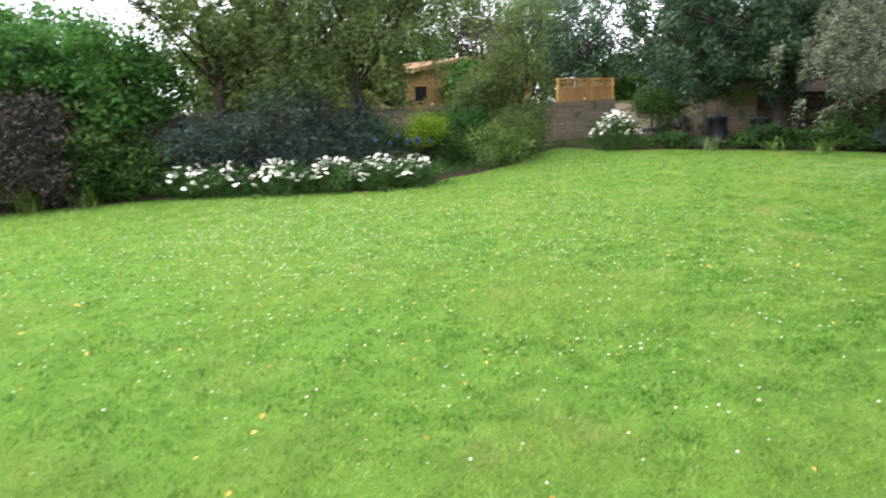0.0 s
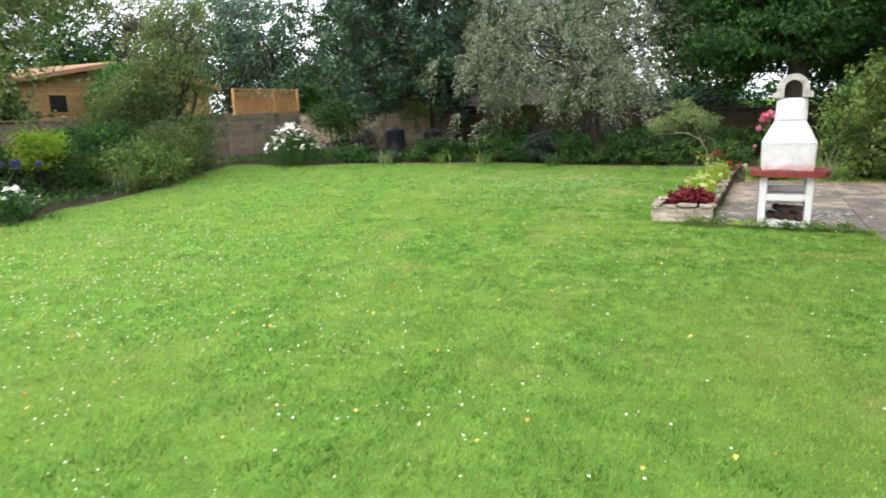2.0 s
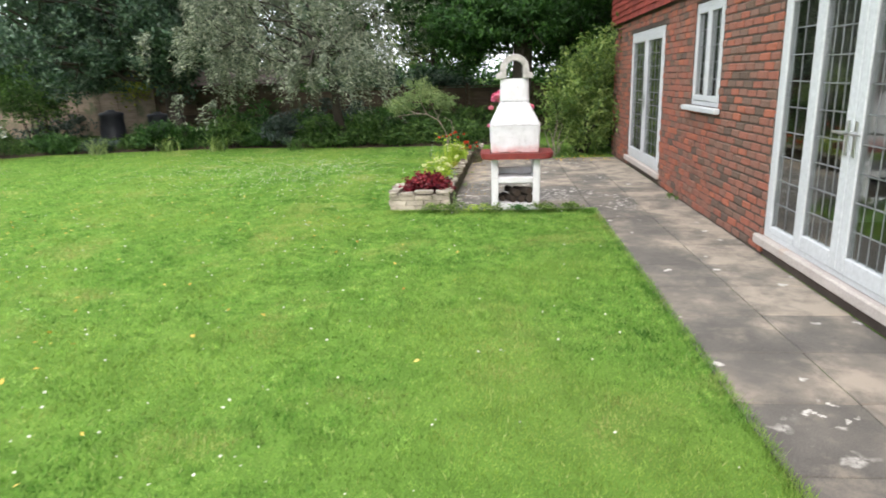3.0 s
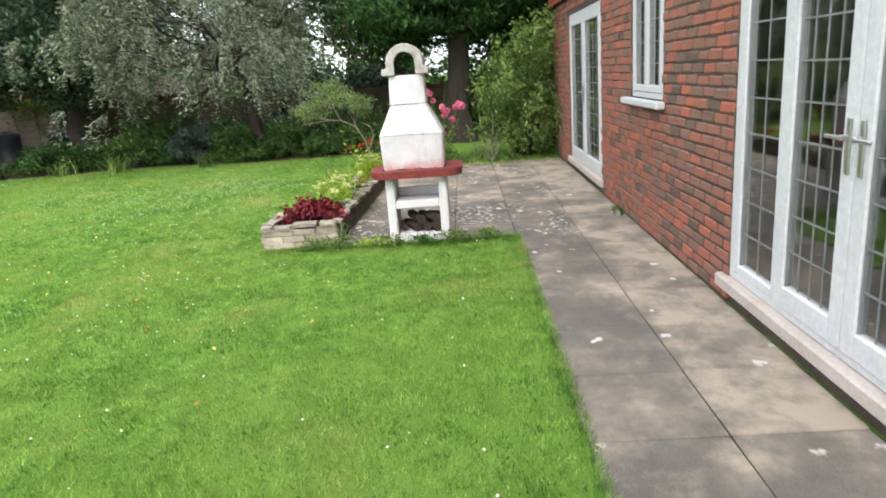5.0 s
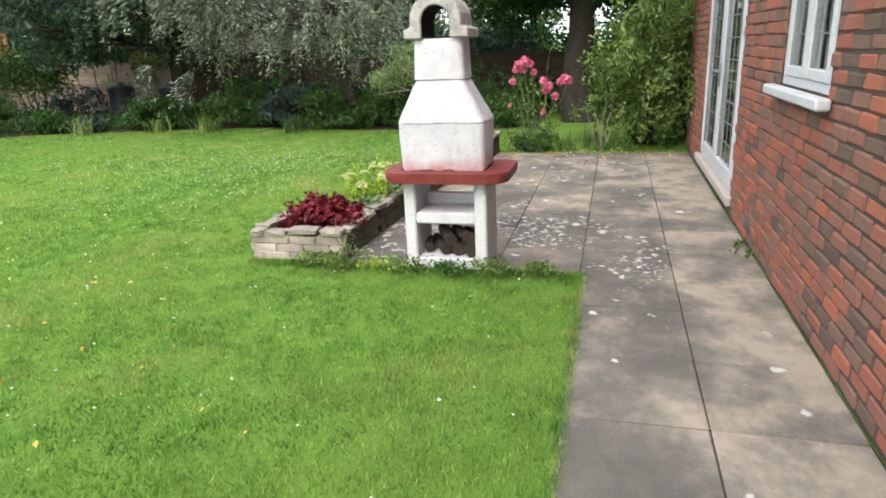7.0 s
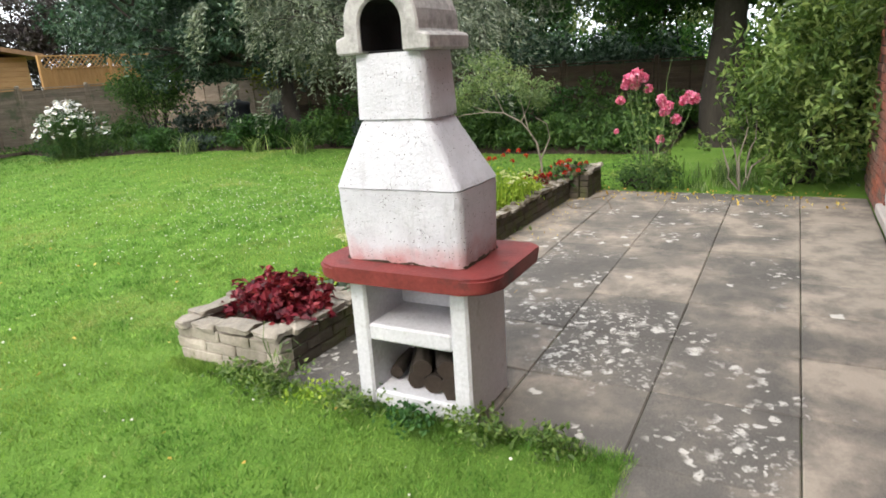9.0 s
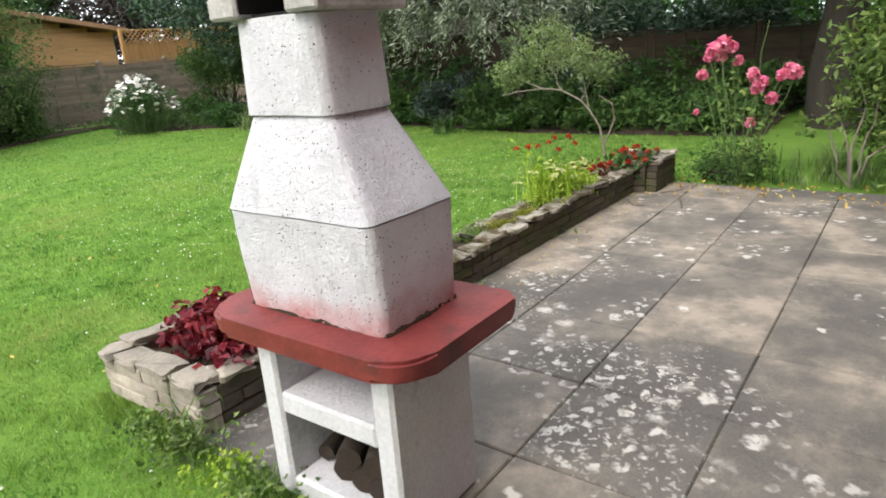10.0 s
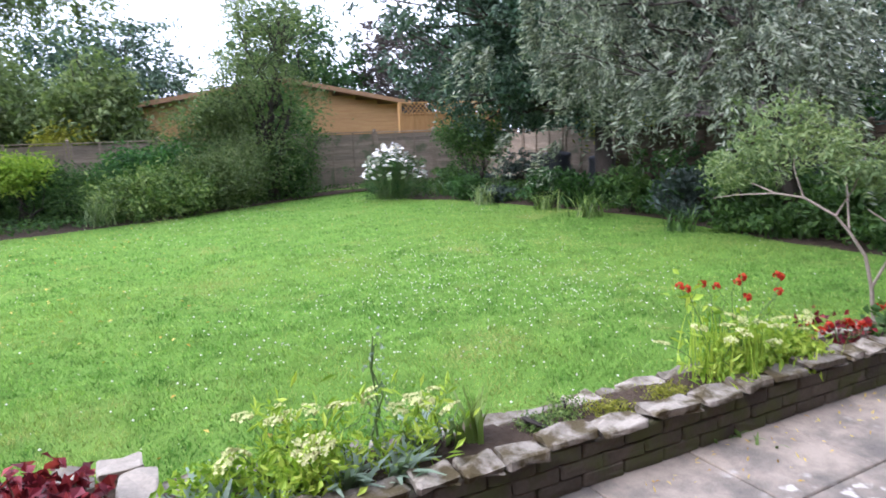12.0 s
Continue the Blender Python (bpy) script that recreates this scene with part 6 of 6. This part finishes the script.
yarrow(12.35, 0.12, 0.16, 0.09, 11, 0.30, "pale cream yarrow with lime green leaves in the raised bed")
yarrow(12.75, 0.10, 0.12, 0.08, 7, 0.30, "pale cream yarrow with lime green leaves in the raised bed")
yarrow(14.55, 0.0, 0.16, 0.08, 9, 0.28, "cream yarrow in the mossy raised bed")
yarrow(14.95, -0.02, 0.16, 0.08, 8, 0.25, "cream yarrow in the mossy raised bed")
tuft("fresh_green_leaves", 14.55, 0.02, 110, 0.34, 0.012, LEAF_LIME, "dense upright lime green leaves in the raised bed", 0.16, 0.09, 0.17)
tuft("fresh_green_leaves", 15.0, -0.02, 70, 0.2, 0.012, LEAF_LIME, "dense upright lime green leaves in the raised bed", 0.25, 0.08, 0.17)
shrub("lime_ground_cover", 12.3, 0.12, (0.34, 0.16, 0.10), 60, 24, (0.05, 0.05, 0.03), (0.045, 0.02), LEAF_LIME, "lime green leafy mound in the raised bed", lift=0.17, category="plant", twigs=4)
shrub("lime_ground_cover", 14.75, -0.02, (0.45, 0.14, 0.08), 60, 24, (0.05, 0.05, 0.03), (0.05, 0.02), LEAF_LIME, "lime green leafy mound in the raised bed", lift=0.17, category="plant", twigs=4)
for gx, gy, gn, gl in ((11.98, 0.0, 38, 0.17), (12.03, 0.14, 30, 0.15), (12.08, 0.03, 34, 0.16), (12.5, 0.0, 34, 0.16), (12.7, -0.02, 28, 0.15), (12.85, 0.12, 26, 0.18), (12.2, -0.03, 26, 0.13)):
    rosette("silver_sage_rosette", gx, gy, gn, gl, 0.036, LEAF_SAGE, "silvery woolly-leaved rosette in the raised bed", 0.9, 0.03)
rosette("iris_fan", 13.1, 0.1, 16, 0.26, 0.026, LEAF_SHRUB, "fan of iris leaves in the raised bed", 0.4, 0.03)
rosette("iris_fan", 13.0, 0.14, 12, 0.2, 0.024, LEAF_GREY, "fan of iris leaves in the raised bed", 0.5, 0.03)
flowering("silver_flower_spike", 12.72, 0.22, [(0.0, 0.0, 0.5, 0.0), (0.005, 0.01, 0.46, 0.0)], 60, LEAF_SAGE, CREAM, "tall woolly silver flower spike in the raised bed", 0.17, (0.022, 0.016), spread=(0.012, 0.012, 0.07), stalk_r=0.007, category="plant")
flowering("scarlet_campion", 14.62, 0.06, [(rng.normal(0, .16), rng.normal(0, .09), rng.uniform(.42, .56), 0.95) for k in range(10)], 60, LEAF_LIME, RED, "scarlet flowers on thin stalks in the raised bed", 0.17, stalk_r=0.003)
flowering("red_bedding_plant", 15.85, -0.16, [(rng.normal(0, .15), rng.normal(0, .1), rng.uniform(.12, .26), 1.1) for k in range(13)], 260, LEAF_BED, RED, "red-flowered bedding plant on the end of the raised bed", 0.17, (0.06, 0.045))
flowering("red_bedding_plant", 15.45, -0.02, [(rng.normal(0, .12), rng.normal(0, .07), rng.uniform(.08, .16), 1.1) for k in range(8)], 120, LEAF_RED, RED, "dark red bedding plant in the raised bed", 0.17, (0.05, 0.04))
for gx, gy in ((13.4, 0.05), (13.75, 0.0), (13.6, 0.12), (14.1, 0.0), (15.2, 0.05)):
    shrub("moss_cushion", gx, gy, (0.1, 0.08, 0.035), 26, 20, (0.03, 0.03, 0.012), (0.022, 0.008), [LEAF_SHRUB, LEAF_GOLD][int(gx * 10) % 2], "small moss and weed cushion on the bed's earth", lift=0.165, category="plant", twigs=2)
for gx, gy, gl in ((11.06, -1.4, 0.1), (11.07, -0.75, 0.08), (13.0, -0.18, 0.1), (14.3, -0.22, 0.1), (11.75, -3.04, 0.07), (11.95, -3.04, 0.09)):
    rosette("weed_tuft", gx, gy, 22, gl * 0.65, 0.016, [LEAF_SHRUB, LEAF_BED][int(gx * 100) % 2], "small green weed growing from a joint", 0.9, 0.05, 0.0, "weeds in the joints")
for gx, gy, gr, gm in ((11.02, -0.2, 0.13, LEAF_SHRUB), (11.03, -0.45, 0.12, LEAF_LIME), (11.0, -0.72, 0.10, LEAF_SHRUB), (11.02, 0.05, 0.10, LEAF_SHRUB), (10.98, -1.0, 0.08, LEAF_MAPLE), (11.04, -1.3, 0.10, LEAF_SHRUB), (11.05, -1.6, 0.07, LEAF_SHRUB)):
    shrub("creeping_weed", gx, gy, (gr, gr * 1.3, 0.035), 60, 12, (0.04, 0.04, 0.015), (0.028, 0.018), gm, "creeping leafy weed between the lawn and the stone bed", category="plant", twigs=0, rough=0.8, lift=0.02, group="creeping weeds by the barbecue")
flowering("tall_weed", 11.05, -0.17, [(0.02, 0.03, 0.36, 0), (-0.04, -0.03, 0.28, 0), (0.03, -0.06, 0.24, 0)], 110, LEAF_GREY, CREAM, "tall thin weed against the stone bed's corner", leaf=(0.055, 0.013), spread=(0.03, 0.03, 0.03), category="plant", stalk_r=0.004)


def spindly():
    e = base_empty("spindly_shrub", 16.55, -1.92)
    tips = [(0, -0.12, 0.75), (0.05, 0.14, 0.7), (0.0, 0.28, 0.62), (-0.05, -0.3, 0.68), (0.05, 0.02, 0.9)]
    for t_ in tips:
        link_mesh("stem", mesh_arrays("stem", *tube_arrays(wander((0, 0, -0.02), t_, 6, 0.025), np.linspace(0.014, 0.004, 6), 5), smooth=True), PALE_BARK, e)
    foliage("foliage", clump_leaves(np.repeat(np.array(tips), 4, axis=0) + rng.normal(0, 0.06, (20, 3)), 14, (0.05, 0.05, 0.05), 0.06, 0.035), LEAF_SHRUB, e)
    return tagged(e, "spindly young shrub with bare pale stems", "shrub")


spindly()

# ---- lawn: grass, clover flowers, fallen leaves ----
def scatter(n, x0, x1, y0, y1):
    x, y = rng.uniform(x0, x1, n), rng.uniform(y0, y1, n)
    k = in_lawn(x, y)
    return x[k], y[k]


def blades(x, y, h, w):
    n = len(x)
    a = rng.uniform(0, 2 * np.pi, n)
    lean = rng.uniform(0.2, 1.0, n)
    hh = h * rng.uniform(0.6, 1.3, n)
    dx, dy = np.cos(a), np.sin(a)
    b = rng.uniform(0, 2 * np.pi, n)
    sx, sy = np.cos(b) * w * 0.5, np.sin(b) * w * 0.5
    z = np.full(n, -0.016)
    v = np.stack([np.column_stack([x - sx, y - sy, z]), np.column_stack([x + sx, y + sy, z]), np.column_stack([x + dx * hh * lean, y + dy * hh * lean, z + hh])], 1)
    return v.reshape(-1, 3), np.arange(3 * n).reshape(n, 3)


def patchy(x, y):
    """Slow waves over the lawn that make the turf uneven."""
    return (np.sin(x * 7.1 + 2 * np.sin(y * 3.3)) * np.sin(y * 8.3 + 2 * np.sin(x * 2.9)) + 0.7 * np.sin(x * 17 + 3 * np.sin(y * 5)) * np.sin(y * 19 + 2 * np.sin(x * 6))) / 1.7


def turf(n):
    """Blades thinning out smoothly away from the strip beside the terrace, and growing wider there."""
    x, y = scatter(n, -3.0, 19.4, -1.95, 14.8)
    d = np.hypot(np.clip(np.maximum(1.5 - x, x - 11), 0, None) * 0.6, np.clip(y - 0.6, 0, None))
    keep = rng.uniform(0, 1, len(x)) < 0.05 + 0.95 * np.exp(-(d / 3.4) ** 1.3)
    x, y, d = x[keep], y[keep], d[keep]
    grow = 1 + 0.6 * patchy(x, y)
    return blades(x, y, (0.023 + 0.0012 * d) * grow, 0.0062 + 0.0006 * d)


chunks = [turf(2100000)]
x_, y_ = rng.uniform(-3, 11.12, 16000), EDGE_Y + np.abs(rng.normal(0, 0.035, 16000)) - 0.03
chunks.append(blades(x_, y_, 0.045, 0.005))
x_, y_ = PATIO_X - np.abs(rng.normal(0, 0.04, 6000)) + 0.03, rng.uniform(-1.91, 0.66, 6000)
chunks.append(blades(x_, y_, 0.045, 0.005))
grass = link_mesh("grass", mesh_arrays("grass", *join_arrays(chunks)), GRASS_BLADE)
tagged(grass, "short mown green grass blades of the lawn", "grass", kind="stuff")


def clover(n, patches):
    """Little white clover heads, gathered in patches."""
    xs, ys = [], []
    for cx, cy, s, k in patches:
        xs.append(rng.normal(cx, s, k))
        ys.append(rng.normal(cy, s, k))
    a, b = scatter(n, -2, 18.5, -1.9, 13.5)
    x, y = np.concatenate(xs + [a]), np.concatenate(ys + [b])
    k = in_lawn(x, y) & (y > -1.75)
    x, y = x[k], y[k]
    o = np.array([[1, 0, 0], [0, 1, 0], [-1, 0, 0], [0, -1, 0], [0, 0, 0.9], [0, 0, -0.9]]) * 0.0088
    f = np.array([[0, 1, 4], [1, 2, 4], [2, 3, 4], [3, 0, 4], [1, 0, 5], [2, 1, 5], [3, 2, 5], [0, 3, 5]])
    s = (rng.uniform(0.3, 1.2, len(x)) * np.where(x > 11, 0.9, 1.05))[:, None, None]
    v = np.column_stack([x, y, rng.uniform(0.016, 0.034, len(x))])[:, None, :] + o[None] * s
    q = f[None] + (np.arange(len(x)) * 6)[:, None, None]
    ob = link_mesh("clover_flowers", mesh_arrays("clover_flowers", v.reshape(-1, 3), q.reshape(-1, 3)), CLOVER)
    return tagged(ob, "small white clover flowers scattered over the lawn", "clover", kind="stuff")


clover(1500, [(4.5, 8.5, 1.6, 1100), (3.0, 6.5, 1.4, 620), (6.5, 6.0, 1.6, 500), (5.0, 4.6, 1.3, 260), (2.2, 3.5, 0.7, 60), (5.0, 1.0, 0.5, 30), (14.5, 3.0, 1.1, 620), (15.6, 2.4, 0.8, 260), (13.2, 2.0, 0.8, 160), (6.0, 3.0, 1.2, 120), (8.5, 6.5, 1.6, 260), (15.5, 4.5, 1.0, 330), (3.5, 2.0, 0.5, 50), (9.3, 1.2, 0.6, 30), (13.5, 9.0, 1.5, 120)])


def fallen(n):
    x, y = scatter(n, 0.5, 12.5, -0.8, 10.5)
    keep = rng.uniform(0, 1, len(x)) < np.clip(0.25 + (y - 1) * 0.1, 0.15, 1)
    x, y = x[keep], y[keep]
    v, q = leaf_arrays(np.column_stack([x, y, np.full(len(x), 0.034)]), 0.036, 0.024, 1.5, np.column_stack([rng.normal(0, 1, (len(x), 2)), np.zeros(len(x))]))
    ob = link_mesh("fallen_leaves", mesh_arrays("fallen_leaves", v, q), DRY_LEAF)
    return tagged(ob, "small yellow fallen leaves on the lawn", "leaves", kind="stuff")


fallen(1500)

# twigs and litter on the terrace
for lx, ly, ll, la in ((15.5, -0.75, 0.5, 20), (15.9, -0.6, 0.4, -30), (15.3, -0.42, 0.25, 60), (12.65, -0.30, 0.2, 40), (12.9, -0.5, 0.14, 75)):
    ob = link_mesh("fallen_twig", mesh_arrays("fallen_twig", *tube_arrays(wander((-ll / 2, 0, 0), (ll / 2, 0, 0), 6, 0.012), [0.005, 0.0045, 0.004, 0.004, 0.003, 0.002], 5)), TWIG)
    ob.location, ob.rotation_euler = (lx, ly, 0.02), (0, 0, radians(la))
    tagged(ob, "thin dry brown twig lying on the terrace", "twig", "twigs on the terrace")
v, q = leaf_arrays(np.column_stack([rng.uniform(15.7, 16.5, 160), rng.uniform(-2.9, -0.45, 160), np.full(160, 0.018)]), 0.04, 0.02, 1.5)
v2, q2 = leaf_arrays(np.column_stack([rng.uniform(12.0, 16.2, 150), -0.26 - np.abs(rng.normal(0, 0.22, 150)), np.full(150, 0.012)]), 0.028, 0.008, 1.5)
v, q = join_arrays([(v, q), (v2, q2)])
tagged(link_mesh("terrace_litter", mesh_arrays("terrace_litter", v, q), DRY_LEAF), "dry leaf litter at the terrace's end", "leaves", kind="stuff")


# ---- bricks, tiles and slabs ----
def chamfer_block(cx, cz, l, h, y_front, depth, c=0.006):
    """Front, chamfers and sides of blocks set in the wall, for many at once."""
    cx, cz, l, yf = [np.asarray(a, float) for a in (cx, cz, l, y_front)]
    n = len(cx)
    sx, sz = np.array([-1, 1, 1, -1]), np.array([-1, -1, 1, 1])
    ring = lambda k, yy: np.stack([cx[:, None] + sx * (l[:, None] / 2 - 1.6 * k), np.repeat(yy[:, None], 4, 1), cz[:, None] + sz * (h / 2 - k)], -1)
    v = np.concatenate([ring(c, yf), ring(0, yf - c), ring(0, yf - depth)], 1)
    v[:, :8] += rng.normal(0, 0.002, (n, 8, 3))
    f = [[3, 2, 1, 0]]
    for b in (0, 4):
        for i in range(4):
            j = (i + 1) % 4
            f.append([b + i, b + j, b + 4 + j, b + 4 + i])
    q = np.array(f)[None] + (np.arange(n) * 12)[:, None, None]
    return v.reshape(-1, 3), q.reshape(-1, 4)


def brick_courses():
    rows = []
    holes = [(DOOR_FAR, 0.0, DOOR_TOP), (DOOR_NEAR, 0.0, DOOR_TOP), (WINDOW, WIN_LOW, WIN_TOP)]
    z, c = 0.04, 0
    while z < TILE_LOW - 0.03:
        spans = [(HOUSE_X0, HOUSE_X1)]
        for (a, b), lo, hi in holes:
            if lo - 0.02 < z < hi + 0.02:
                spans = [s for u, w in spans for s in ((u, min(w, a)), (max(u, b), w)) if s[1] - s[0] > 0.03]
        for u, w in spans:
            x = HOUSE_X0 - (0.111 if c % 2 else 0.0)
            k = 0
            while x < w:
                l = (0.208, 0.22, 0.199, 0.212)[(k * 7 + c * 3) % 4]
                a, b = max(x, u), min(x + l, w)
                if b - a > 0.03:
                    rows.append(((a + b) / 2, z, b - a, l - (b - a) < 0.004, k % 2))
                x += l + 0.013
                k += 1
        z += 0.0795
        c += 1
    return rows


rows = brick_courses()
near = [r for r in rows if DOOR_NEAR[1] < r[0] < WINDOW[0]][:300]
chosen = set((r[0], r[1]) for r in near)
shared = {}
for cx, cz, l, whole, kind in near:
    key = (round(l, 2), random.randrange(6))
    if key not in shared:
        shared[key] = box_mesh("brick", key[0], 0.06, 0.0745, 0.012, 0.004)
        shared[key].materials.append(BRICK)
    ob = link_mesh("brick", shared[key], None, wall_north)
    ob.location = (cx, WALL_Y - 0.031 + random.uniform(-0.004, 0.004), cz + random.uniform(-0.0025, 0.0025))
    ob.rotation_euler = (random.uniform(-0.02, 0.05), random.uniform(-0.012, 0.012), random.uniform(-0.025, 0.025))
rest = [r for r in rows if (r[0], r[1]) not in chosen]
arr = np.array([r[:3] for r in rest])
ob = link_mesh("bricks", mesh_arrays("bricks", *chamfer_block(arr[:, 0], arr[:, 1] + rng.normal(0, 0.0015, len(arr)), arr[:, 2], 0.0745, WALL_Y + rng.uniform(-0.007, 0.006, len(arr)), 0.05, 0.009)), BRICK_JOINED, wall_north)
tagged(ob, "courses of red bricks", kind="stuff")


def tile_rows(z0, z1, x0, x1):
    out, r, z = [], 0, z0
    while z < z1:
        x = x0 - (0.083 if r % 2 else 0)
        while x < x1:
            out.append((x + 0.083, z))
            x += 0.167
        z += 0.1
        r += 1
    return out


tile_me = bpy.data.meshes.new("tile")
bm = box_bm(-0.081, 0.0, 0.0, 0.081, 0.013, 0.135, bevel=0.003)
for v in bm.verts:
    v.co.y += 0.022 * (1 - v.co.z / 0.135) + 0.004 * (1 - (v.co.x / 0.081) ** 2)
bm.to_mesh(tile_me)
bm.free()
tile_me.materials.append(TILE)
spots = tile_rows(TILE_LOW - 0.035, 5.0, HOUSE_X0, HOUSE_X1)
near = [s for s in spots if s[0] > 10.3 and s[1] < 3.3][:300]
for cx, cz in near:
    ob = link_mesh("tile", tile_me, None, wall_upper)
    ob.location, ob.rotation_euler = (cx, WALL_Y + 0.032, cz), (random.uniform(-0.02, 0.02), random.uniform(-0.012, 0.012), 0)
chosen = set(near)
base_v = np.array([v.co[:] for v in tile_me.vertices])
polys = [list(p.vertices) for p in tile_me.polygons]
far_tiles = np.array([s for s in spots if s not in chosen])
tri = np.array([[p[0], p[i], p[i + 1]] for p in polys for i in range(1, len(p) - 1)])
v = base_v[None] + np.column_stack([far_tiles[:, 0], np.full(len(far_tiles), WALL_Y + 0.032), far_tiles[:, 1]])[:, None, :]
q = tri[None] + (np.arange(len(far_tiles)) * len(base_v))[:, None, None]
tagged(link_mesh("tiles", mesh_arrays("tiles", v.reshape(-1, 3), q.reshape(-1, 3)), TILE_JOINED, wall_upper), "rows of hung clay tiles", kind="stuff")

XJ = [11.10, 11.69, 12.29, 12.90, 13.47, 14.03, 14.60, 15.18, 15.75, 16.28]
YJ = [-3.08, -2.50, -1.885, -1.285, -0.69, -0.12]
SLABS = [box_mesh("slab", 0.595, 0.60, 0.04, 0.006, 0.002) for k in range(4)]
for m_ in SLABS:
    m_.materials.append(SLAB)


def slab(x0, x1, y0, y1, gap=0.006):
    ob = link_mesh("slab", random.choice(SLABS), None, pavement)
    ob.location = ((x0 + x1) / 2, (y0 + y1) / 2, -0.018 + random.uniform(-0.003, 0.003))
    ob.rotation_euler = (random.uniform(-0.003, 0.003), random.uniform(-0.003, 0.003), random.uniform(-0.003, 0.003))
    ob.scale = ((x1 - x0 - gap) / 0.595, (y1 - y0 - gap) / 0.60, 1)


for a, b in zip(XJ, XJ[1:]):
    for c, d in zip(YJ, YJ[1:]):
        slab(a, b, c, d)
path_x = [PATIO_X, 10.58, 9.95, 9.34, 8.70, 8.09]
while path_x[-1] > -6.5:
    path_x.append(path_x[-1] - 0.615)
for b, a in zip(path_x, path_x[1:]):
    slab(a, b, -3.08, -2.50)
    slab(a, b, -2.50, EDGE_Y)
